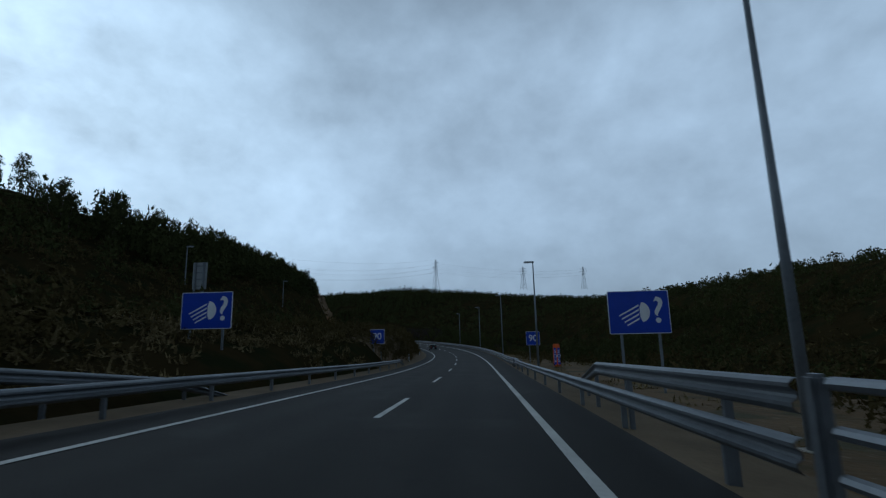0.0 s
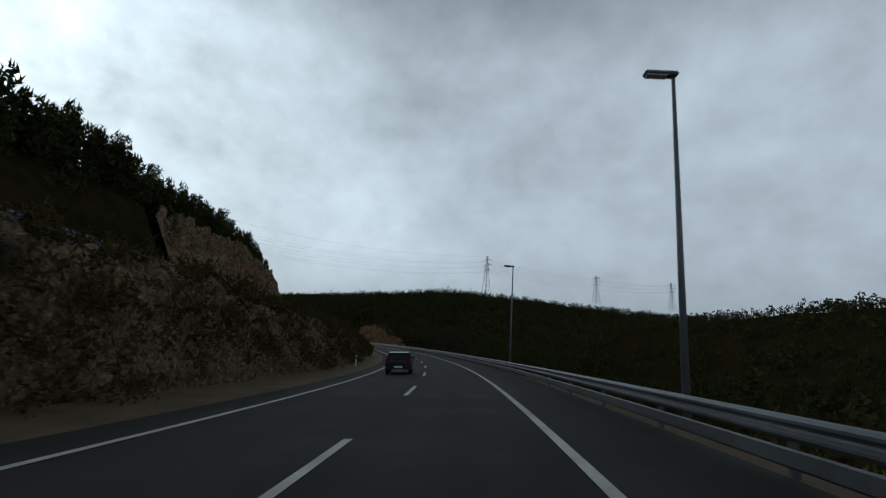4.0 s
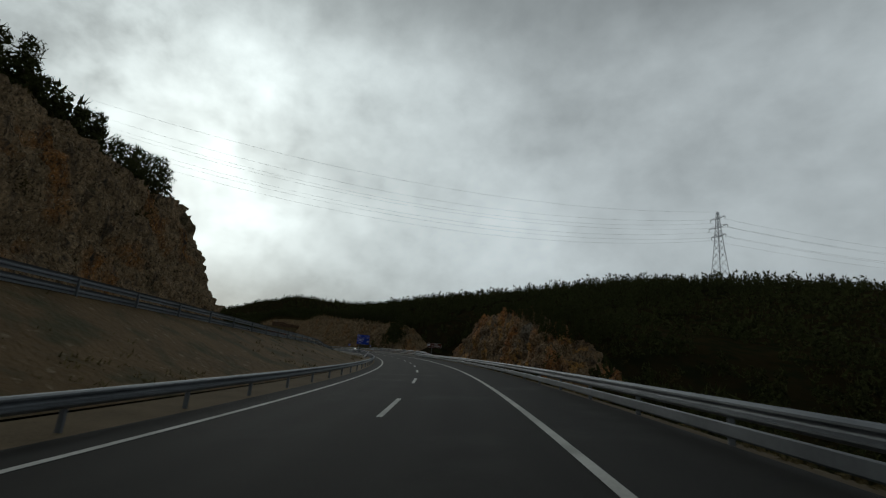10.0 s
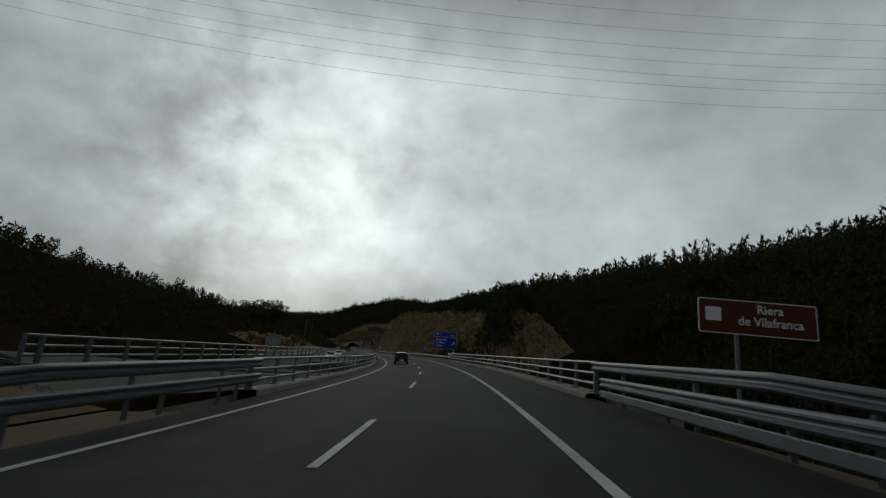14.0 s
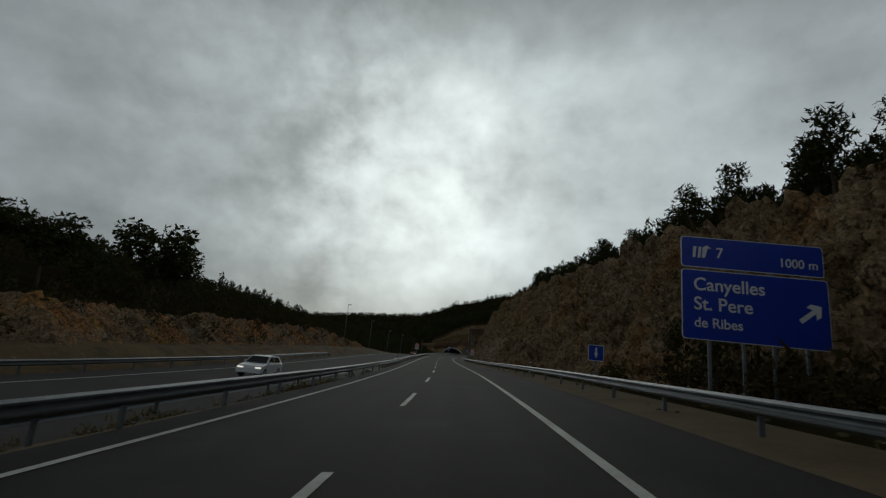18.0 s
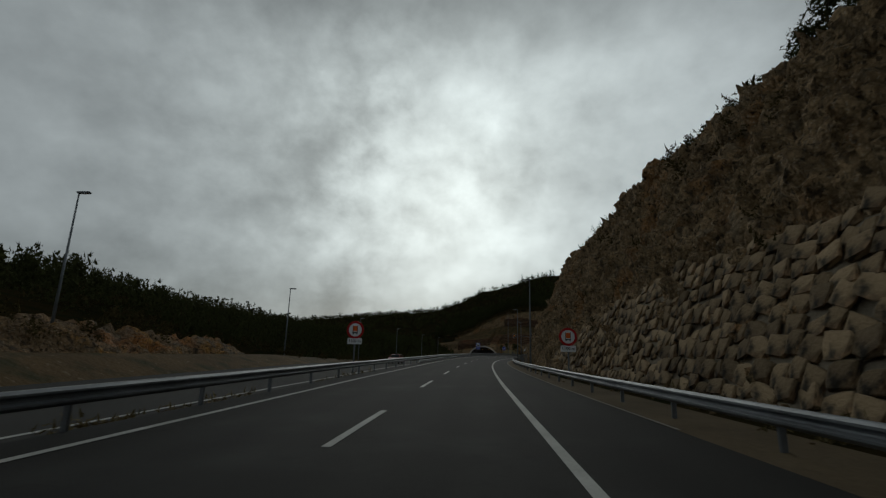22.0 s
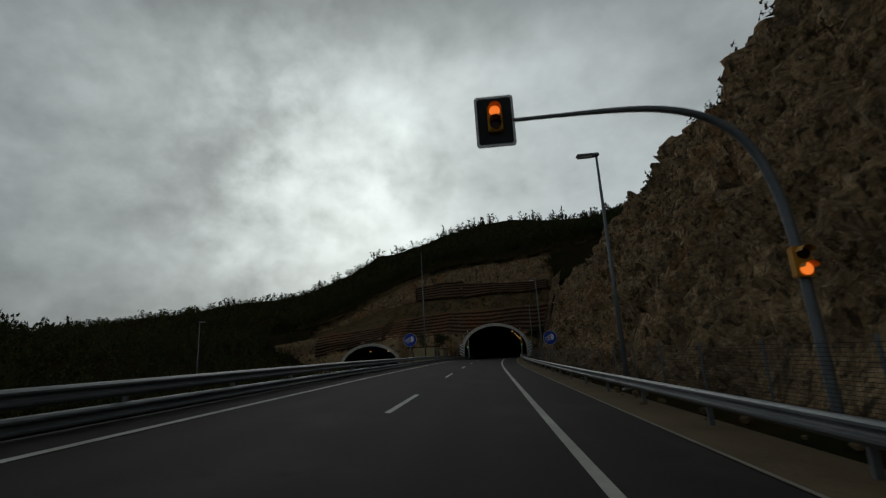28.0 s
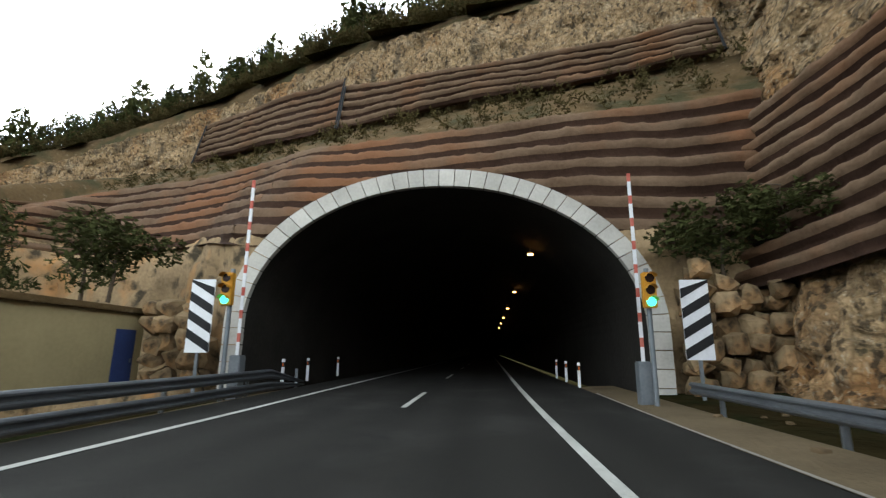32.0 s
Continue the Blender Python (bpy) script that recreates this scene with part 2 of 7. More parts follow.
M["rock"] = mat("limestone_rock", (0.455, 0.315, 0.172), 0.92, vary=(0.258, 0.17, 0.09), scale=0.45, fine=7, bump=0.5, bump_scale=3.2, crack=CRK,
                extra=chain(stain((0.37, 0.165, 0.05), 0.22, 0.54, 0.66, (1, 1, 0.6), amount=0.6), PITS, stain((0.40, 0.31, 0.20), 0.7, 0.58, 0.75),
                            stain((0.10, 0.078, 0.052), 0.8, 0.57, 0.70, (1, 1, 0.4), amount=0.8), stain((0.05, 0.055, 0.025), 0.3, 0.66, 0.78)))
M["rock_grey"] = mat("grey_rock", (0.30, 0.215, 0.13), 0.92, vary=(0.14, 0.10, 0.062), scale=0.5, fine=7, bump=0.5, bump_scale=3.2, crack=CRK,
                     extra=chain(stain((0.16, 0.09, 0.045), 0.18, 0.56, 0.75), PITS, stain((0.04, 0.036, 0.02), 0.5, 0.52, 0.7, (1, 1, 0.5)),
                                 stain((0.07, 0.06, 0.045), 1.2, 0.6, 0.78, (1, 1, 0.3))))
M["rock_orange"] = mat("orange_rock", (0.36, 0.235, 0.125), 0.92, vary=(0.18, 0.118, 0.066), scale=0.4, fine=7, bump=0.5, bump_scale=3.2, crack=CRK,
                       extra=chain(stain((0.24, 0.20, 0.15), 0.3, 0.54, 0.66, (1, 1, 0.3)), stain((0.50, 0.195, 0.05), 0.17, 0.5, 0.63, (1, 1, 0.45), amount=0.78), stain((0.46, 0.24, 0.07), 0.4, 0.56, 0.64, (1, 1, 0.5)), PITS,
                                   stain((0.06, 0.048, 0.036), 0.9, 0.58, 0.74, (1, 1, 0.25))))
M["rock_cliff"] = mat("striated_cliff_rock", (0.38, 0.265, 0.15), 0.92, vary=(0.22, 0.15, 0.085), scale=0.4, fine=7, bump=0.5, bump_scale=3.2, crack=CRK,
                      extra=chain(stain((0.34, 0.155, 0.05), 0.2, 0.54, 0.66, (1, 1, 0.7)), PITS, stain((0.075, 0.062, 0.05), 1.1, 0.55, 0.72, (1, 1, 0.08)),
                                  stain((0.05, 0.052, 0.03), 0.25, 0.62, 0.76)))
M["steel"] = mat("galvanised_steel", (0.18, 0.195, 0.21), 0.5, metal=0.7, vary=(0.11, 0.12, 0.13), scale=0.7, fine=9, spec=0.5)
M["pole"] = mat("pole_steel", (0.20, 0.22, 0.235), 0.55, metal=0.4, vary=(0.14, 0.155, 0.17), scale=1.5, fine=12)
M["concrete"] = mat("concrete", (0.36, 0.34, 0.30), 0.9, vary=(0.24, 0.22, 0.19), scale=0.7, fine=9, bump=0.01, bump_scale=20)
M["portal_white"] = mat("portal_concrete", (0.55, 0.53, 0.48), 0.8, vary=(0.38, 0.36, 0.32), scale=0.8, fine=10, extra=random_tint(0.1))
# concrete coloured near black, so the bore's shade is in the base colour
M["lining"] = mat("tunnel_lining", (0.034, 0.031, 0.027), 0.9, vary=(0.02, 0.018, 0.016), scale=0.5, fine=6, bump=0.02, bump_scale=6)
M["hut"] = mat("cream_render", (0.36, 0.295, 0.16), 0.85, vary=(0.27, 0.22, 0.12), scale=0.6, fine=7)
M["blue_door"] = mat("blue_paint_door", (0.03, 0.05, 0.14), 0.5, scale=1, fine=9)
M["blue"] = mat("blue_sign_face", (0.010, 0.045, 0.42), 0.35, vary=(0.008, 0.036, 0.33), scale=1.5, fine=9, spec=0.4)
M["white"] = mat("white_sign_face", (0.75, 0.76, 0.78), 0.4, vary=(0.62, 0.63, 0.65), scale=2, fine=14)
M["red"] = mat("red_sign_face", (0.45, 0.018, 0.02), 0.4, vary=(0.33, 0.014, 0.016), scale=2, fine=12)
M["faded_red"] = mat("faded_red_paint", (0.42, 0.07, 0.05), 0.5, vary=(0.5, 0.16, 0.12), scale=2, fine=12)
M["orange"] = mat("orange_paint", (0.75, 0.15, 0.03), 0.5, vary=(0.58, 0.11, 0.025), scale=2, fine=12)
M["brown"] = mat("brown_sign_face", (0.10, 0.03, 0.018), 0.45, vary=(0.08, 0.024, 0.015), scale=2, fine=12)
M["black"] = mat("black_paint", (0.015, 0.015, 0.016), 0.5, vary=(0.025, 0.025, 0.026), scale=2, fine=12)
M["signback"] = mat("sign_back_metal", (0.30, 0.31, 0.32), 0.55, metal=0.5, vary=(0.22, 0.23, 0.24), scale=2, fine=12)
M["yellow"] = mat("signal_yellow", (0.55, 0.26, 0.03), 0.5, vary=(0.42, 0.2, 0.025), scale=2, fine=12)
M["twig"] = mat("dark_twigs", (0.045, 0.036, 0.028), 0.95, vary=(0.03, 0.024, 0.019), scale=2, fine=14)
M["bark"] = mat("bark", (0.11, 0.085, 0.06), 0.95, vary=(0.06, 0.045, 0.034), scale=2, fine=14, bump=0.02, bump_scale=12)
M["leaf"] = mat("pine_foliage", (0.058, 0.064, 0.023), 0.9, vary=(0.036, 0.039, 0.014), scale=0.12, fine=0.8, extra=island_tint(0.18), spec=0.02)
M["shrub"] = mat("dry_shrub_foliage", (0.085, 0.066, 0.026), 0.95, vary=(0.045, 0.038, 0.016), scale=0.3, fine=1.5, extra=island_tint(0.2), spec=0.02)
M["grass"] = mat("dry_grass", (0.20, 0.155, 0.075), 0.95, vary=(0.11, 0.09, 0.045), scale=0.5, fine=5, extra=island_tint(0.4), spec=0.02)
# rust netting twice: recessed folds with shade in the colour, outer folds paler
M["net"] = mat("rust_netting_recess_shade", (0.055, 0.030, 0.019), 0.9, vary=(0.034, 0.018, 0.012), scale=0.5, fine=6, bump=0.08, bump_scale=3)
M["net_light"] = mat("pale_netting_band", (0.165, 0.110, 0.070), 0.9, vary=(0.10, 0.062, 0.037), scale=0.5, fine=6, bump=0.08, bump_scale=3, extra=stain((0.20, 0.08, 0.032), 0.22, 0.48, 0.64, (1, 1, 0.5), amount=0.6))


def glow(name, colour, strength):
    m = bpy.data.materials.new(name)
    m.use_nodes = True
    b = m.node_tree.nodes["Principled BSDF"]
    b.inputs["Base Color"].default_value = (*colour, 1)
    b.inputs["Emission Color"].default_value = (*colour, 1)
    b.inputs["Emission Strength"].default_value = strength
    return m


M["amber_lit"] = glow("lit_amber_lens", (1.0, 0.22, 0.03), 1.6)
M["green_lit"] = glow("lit_green_lens", (0.05, 1.0, 0.55), 0.5)
M["tunnel_lamp"] = glow("lit_tunnel_lamp", (1.0, 0.45, 0.12), 2.5)
M["lens_off"] = mat("dark_lens", (0.03, 0.015, 0.01), 0.25, scale=3, fine=20)

# ---------- mesh helpers ----------
def empty(name, m=None, **tags):
    ob = new(name)
    ob.empty_display_size = 0.1
    if m is not None:
        ob.matrix_world = m
    return tagged(ob, **tags)


def mesh_of(name, verts, faces, material, smooth=False):
    me = bpy.data.meshes.new(name)
    me.from_pydata([tuple(map(float, q)) for q in verts], [], [tuple(map(int, q)) for q in faces])
    me.materials.append(material)
    if smooth:
        me.polygons.foreach_set("use_smooth", [True] * len(me.polygons))
    me.update()
    return me


def solid(name, verts, faces, material, parent=None, label="", smooth=False, **tags):
    ob = new(name, mesh_of(name, verts, faces, material, smooth))
    if parent is not None:
        ob.parent = parent
        ob.matrix_parent_inverse = Matrix()
    if label:
        ob["label"] = label
    return tagged(ob, **tags)


def part(name, bm, material, parent, label="", m=None, smooth=False):
    me = bpy.data.meshes.new(name)
    bmesh.ops.recalc_face_normals(bm, faces=bm.faces)
    bm.to_mesh(me)
    bm.free()
    me.materials.append(material)
    if smooth:
        me.polygons.foreach_set("use_smooth", [True] * len(me.polygons))
    ob = new(name, me)
    ob.parent = parent
    if m is not None:
        ob.matrix_basis = m
    if label:
        ob["label"] = label
    return ob


def box(bm, x0, x1, y0, y1, z0, z1, bevel=0.0):
    r = bmesh.ops.create_cube(bm, size=1, matrix=Matrix.LocRotScale(((x0 + x1) / 2, (y0 + y1) / 2, (z0 + z1) / 2), None, (x1 - x0, y1 - y0, z1 - z0)))
    if bevel:
        ed = {e for q in r["verts"] for e in q.link_edges}
        bmesh.ops.bevel(bm, geom=list(ed), offset=bevel, segments=2, affect="EDGES")
    return bm


def rod(bm, a, b, r0, r1=None, n=8):
    a, b = Vector(a), Vector(b)
    r1 = r0 if r1 is None else r1
    d = b - a
    m = Matrix.Translation((a + b) / 2) @ d.to_track_quat("Z", "Y").to_matrix().to_4x4()
    bmesh.ops.create_cone(bm, cap_ends=True, segments=n, radius1=r0, radius2=r1, depth=d.length, matrix=m)
    return bm


def grid_mesh(Pn):
    """Vertices and quads of a grid of points (rows, columns, 3)."""
    r, c = Pn.shape[:2]
    i = np.arange(r * c).reshape(r, c)
    f = np.stack([i[:-1, :-1], i[:-1, 1:], i[1:, 1:], i[1:, :-1]], -1).reshape(-1, 4)
    return Pn.reshape(-1, 3), f


def hash3(i, j, k):
    n = (i.astype(np.int64) * 374761393 + j.astype(np.int64) * 668265263 + k.astype(np.int64) * 2147483647) & 0x7FFFFFFF
    n = ((n ^ (n >> 13)) * 1274126177) & 0x7FFFFFFF
    n = ((n ^ (n >> 16)) * 1911520717) & 0x7FFFFFFF
    return (n & 0xFFFF) / 65535.0


def vnoise(p):
    """Smooth value noise 0..1 of points (..., 3)."""
    i = np.floor(p).astype(np.int64)
    f = p - i
    f = f * f * (3 - 2 * f)
    x, y, z = i[..., 0], i[..., 1], i[..., 2]
    fx, fy, fz = f[..., 0], f[..., 1], f[..., 2]
    out = 0
    for a in (0, 1):
        for b in (0, 1):
            for c in (0, 1):
                out = out + hash3(x + a, y + b, z + c) * (fx if a else 1 - fx) * (fy if b else 1 - fy) * (fz if c else 1 - fz)
    return out


def fbm(p, octaves=4, gain=0.5):
    a, out, tot = 1.0, 0, 0
    for _ in range(octaves):
        out, tot, a, p = out + a * vnoise(p), tot + a, a * gain, p * 2.03 + 17.1
    return out / tot - 0.5


def blocks(p):
    """Blocky steps, as of broken rock: cell values with hard edges, 0..1."""
    q = p + 0.5 * (np.stack([vnoise(p * 1.7 + 3), vnoise(p * 1.7 + 31), vnoise(p * 1.7 + 57)], -1) - 0.5)
    i = np.floor(q).astype(np.int64)
    f = q - i
    e = np.minimum(f, 1 - f).min(-1)
    return hash3(i[..., 0], i[..., 1], i[..., 2]) - 0.5 * (1 - np.clip(e / 0.10, 0, 1))


def facets(p):
    """Broken-rock facets: the nearest of scattered cells, each a tilted plane; returns (height about 0, nearness to a joint)."""
    i0 = np.floor(p).astype(np.int64)
    best, second = np.full(p.shape[:-1], 9.0), np.full(p.shape[:-1], 9.0)
    val = np.zeros(p.shape[:-1])
    for a in (-1, 0, 1):
        for b in (-1, 0, 1):
            for c in (-1, 0, 1):
                i, j, k = i0[..., 0] + a, i0[..., 1] + b, i0[..., 2] + c
                h1, h2, h3 = hash3(i, j, k), hash3(i + 91, j + 17, k + 53), hash3(i + 7, j + 131, k + 29)
                dx, dy, dz = p[..., 0] - i - h1, p[..., 1] - j - h2, p[..., 2] - k - h3
                d = dx * dx + dy * dy + dz * dz
                v = (h1 + h2 + h3) % 1.0 - 0.5 + (dx * (h2 - 0.5) + dy * (h3 - 0.5) + dz * (h1 - 0.3)) * 1.5
                near = d < best
                second = np.where(near, best, np.minimum(second, d))
                val = np.where(near, v, val)
                best = np.where(near, d, best)
    return val, 1 - np.clip((np.sqrt(second) - np.sqrt(best)) / 0.16, 0, 1)
# ---------- terrain sheet ----------
def table(keys, cols):
    """Profiles by s: keys, and for each point its u and w by s. Returns f(s) -> (u, w) arrays."""
    keys = np.array(keys, float)
    us, ws = np.array([c[0] for c in cols], float), np.array([c[1] for c in cols], float)

    def f(s):
        s = np.asarray(s, float)
        return (np.stack([np.interp(s, keys, q) for q in us], -1), np.stack([np.interp(s, keys, q) for q in ws], -1))
    return f


# left of the road: shoulder, verge, cut face, terrace with the other carriageway, its cliff, hillside, ridge
LK = [-160, 0, 50, 90, 150, 195, 235, 286, 316, 327, 352, 362, 408, 420, 480, 540, 590, 640, 700, 796]
L1 = ([-5.2, -5.2, -5.2, -5.2, -4.9, -4.9, -4.9, -4.8, -4.8, -4.8, -4.8, -4.8, -4.8, -4.8, -4.7, -4.7, -4.8, -4.8, -4.8, -5.2], [0] * 20)
L2 = ([-6.5, -6.5, -6.6, -7, -7, -7.2, -6.6, -6.6, -6.6, -6.6, -6.6, -5.2, -5.2, -5.6, -5.4, -5.4, -5.4, -5.5, -5.5, -6.5],
      [0, 0, .1, .2, .2, .3, .2, 0, 0, 0, 0, -4, -4, -.1, -.2, -.2, -.3, -.5, -.6, -.2])
L3 = ([-9, -9, -9, -9.4, -9.6, -9.8, -9.4, -9.4, -9.4, -9.4, -9.4, -8, -8, -7.2, -6.8, -6.8, -6.8, -7, -8, -9],
      [.4, .5, 2.6, 4.4, 3.6, 3.2, 1.4, .8, .7, .5, .3, -8, -8, -.5, -.6, -.6, -.7, -1.2, -1.6, -.2])
L4 = ([-15, -15, -15, -14.5, -14, -14, -14, -14, -14, -14, -13.5, -13, -13, -9, -7.4, -7.4, -7.6, -10, -15, -21],
      [2, 2.6, 4.2, 5.4, 4.8, 4.9, 4.0, 2.6, 2.1, 1.5, .9, -9, -9, -.6, -.6, -.6, -.7, -1.6, -2.6, -2.6])
L5 = ([-27, -27, -27, -27, -27, -26.5, -26.5, -26.5, -26.5, -26.5, -26, -26, -26, -20, -18.5, -18.5, -19, -21, -27, -40],
      [2, 2.6, 4.2, 5.4, 4.8, 4.9, 4.0, 2.6, 2.1, 1.5, .9, -9, -9, -.6, -.6, -.6, -.7, -1.6, -2.6, -2.6])
L6 = ([-29, -29, -29, -29, -29, -29, -29, -29, -29, -29, -30, -30, -30, -23, -21, -21, -22, -25, -31, -44],
      [2.4, 3, 4.6, 5.8, 5, 5, 4.2, 2.8, 2.3, 1.6, .6, -8, -7, .2, .5, .7, 0, -2, -3, -2.4])
L7 = ([-36, -36, -36, -36, -35, -35, -34.5, -36.5, -36, -36, -40, -40, -40, -30, -27, -27, -28, -34, -42, -52],
      [7, 8, 10, 13, 16.5, 19, 18.5, 20.5, 18.5, 3.5, 1.5, -4, -3, 3, 3.4, 4.2, 1.4, -3, -3.5, 2])
L8 = ([-80, -80, -80, -72, -52, -46, -44, -44, -42, -46, -60, -60, -60, -60, -60, -60, -60, -60, -62, -68],
      [24, 27, 30, 30, 24.5, 22.5, 22, 23, 20, 5, 6, 7, 9, 11, 11.5, 12.5, 10, 6, 2, 8])
L9 = ([-140, -140, -140, -130, -110, -105, -100, -95, -92, -92, -92, -92, -92, -92, -92, -92, -92, -92, -92, -90],
      [34, 36, 38, 42, 38, 36, 34, 32, 24, 12, 13, 14, 16, 18, 18.5, 18.5, 17, 14.5, 11, 8.5])
LA = ([-230] * 20, [50, 50, 50, 50, 45, 40, 34, 28, 22, 14, 15, 16, 18, 22, 26, 26, 22, 18, 14, 10])
LEFT = table(LK, [L1, L2, L3, L4, L5, L6, L7, L8, L9, LA])
# right of the road: shoulder, verge, toe, face top, bench, hillside, ridge
RK = [-160, 0, 50, 100, 150, 200, 284, 292, 305, 318, 335, 350, 358, 412, 424, 445, 465, 500, 540, 580, 620, 660, 700, 740, 766, 773, 796]
R1 = ([4.8, 4.9, 5.3, 5.9, 6.2, 6.3, 6.3, 6.3, 6.3, 6.3, 6.4, 6.5, 6.6, 6.4, 6.2, 6.1, 6.2, 6.3, 6.4, 6.0, 5.7, 5.7, 5.6, 5.5, 5.8, 5.9, 6.2], [0] * 27)
R2 = ([7, 7, 7.5, 7.6, 7.6, 7.6, 7.7, 7.7, 7.7, 7.7, 7.8, 7.8, 7, 7, 7.8, 8, 8.2, 8.2, 8.2, 7.6, 7.2, 7.1, 7, 7, 7.2, 7.3, 7.6],
      [-.3, -.2, -.2, -.3, -.4, -.4, -.3, -.2, -.1, -.1, -.1, -.3, -3, -3, .05, .1, .1, .1, .1, .1, .1, .1, .1, .1, .1, .1, .1])
R3 = ([11, 11, 12, 12, 12, 12, 12.5, 13, 13, 13, 13, 12, 10, 10, 14, 16.5, 16, 12.8, 11.8, 10.4, 9.6, 9.6, 9.6, 9.6, 10.4, 13.5, 13.5],
      [-.8, -.7, -.6, -1.4, -2.4, -3, -2, 0, .1, .1, .2, -1.4, -8, -8, .2, .4, .4, .4, .4, .3, .3, .3, .3, .3, .3, .3, .3])
R4 = ([20, 20, 20, 20, 20, 20, 14, 14.2, 14.6, 15, 15, 14, 18, 18, 16, 19, 20, 19, 19, 18, 17.5, 17.5, 17, 16, 15, 17, 17],
      [-1.4, -1.2, -1, -3, -6, -7, -2.4, 2, 5.6, 8.2, 7.4, -.5, -10, -10, 3, 8, 11, 14, 15.8, 18, 18, 17, 16, 11.5, 11, 13, 17.5])
R5 = ([35, 35, 35, 35, 50, 60, 22, 22, 22, 22, 22, 20, 35, 35, 24, 26, 26, 25, 24, 23, 22, 22, 21.5, 20, 20, 24, 23],
      [0, 0, -.5, -3, -7, -7, -3, 2, 6, 9, 8.6, -1, -5, -4, 9, 12, 13.5, 16, 18.5, 22, 21.5, 20.5, 19, 15, 15, 17, 21])
R6 = ([50, 50, 50, 50, 75, 80, 60, 60, 60, 60, 60, 60, 60, 60, 60, 60, 60, 60, 60, 60, 60, 60, 60, 60, 60, 60, 60],
      [11, 10, 7, 3, 0, -2, 3, 4, 6, 8, 10, 13, 15, 20, 22, 24, 26, 28, 30, 32, 32, 32, 32, 33, 35, 35, 37])
R7 = ([75, 75, 75, 75, 100, 110, 110, 110, 110, 110, 110, 110, 110, 110, 110, 110, 110, 110, 110, 110, 110, 110, 110, 110, 110, 110, 110],
      [19, 17, 14.5, 14, 16, 15, 12, 13, 15, 18, 22, 25, 27, 36, 38, 38, 38, 38, 40, 42, 42, 42, 43, 44, 46, 46, 48])
R8 = ([160] * 27, [26, 24, 22, 24, 27, 24, 20, 19, 22, 25, 30, 33, 33, 44, 46, 47, 47, 47, 49, 51, 51, 51, 51, 52, 54, 54, 56])
R9 = ([300] * 27, [30, 30, 30, 29, 27, 26, 28, 29, 30, 31, 33, 34, 35, 38, 40, 42, 44, 48, 50, 52, 54, 54, 54, 55, 56, 56, 58])
RIGHT = table(RK, [R1, R2, R3, R4, R5, R6, R7, R8, R9])
# the hill over the tunnels
HU = [-230, -90, -66, -50, -43, -34, -22, -10, 9, 29, 45, 90, 160, 300]
HW = [9, 13, 16, 18, 19.5, 22.5, 27, 29.8, 31.8, 34.5, 38, 44, 53, 58]


def rim_s(u):
    """Where the rock rim above the tunnels stands."""
    return np.interp(u, [-50, -42, -36, -23, -8, 4, 15, 26], [803.5, 809, 815.5, 817.3, 810.8, 807.3, 804.2, 802.6])


def profile(s):
    lu, lw = LEFT(s)
    ru, rw = RIGHT(s)
    return np.concatenate([lu[::-1], [-3.5, 0, 3.5], ru]), np.concatenate([lw[::-1], [0, 0, 0], rw])


UC = np.concatenate([np.linspace(-230, -96, 12), np.linspace(-90, -46, 15), np.arange(-44, -5, 1.0), np.arange(-5, 6, 1.0) , np.arange(6, 30, 1.0), np.linspace(31, 100, 26), np.linspace(108, 300, 20)])
SR = np.concatenate([np.arange(-150, 0, 10), np.arange(0, 796, 2.5), [796], np.arange(800, 831, 2.5), np.arange(834, 1000, 8), np.arange(1000, 1380, 20)])
rng = np.random.default_rng(5)


def height(s, u):
    """Terrain height w at road coordinates, without the fine roughness."""
    if s < 800:
        pu, pw = profile(s)
        return np.interp(u, pu, pw)
    return np.interp(u, HU, HW) + min(s - 820, 63) * np.interp(u, [-230, -100, -55, 5, 40, 100], [0.2, 0.25, 0.42, 0.42, 0.3, 0.2]) + np.interp(s, [850, 960], [0, 12]) * np.interp(u, [-140, -60, 0, 60], [1, 1, 0.4, 0])


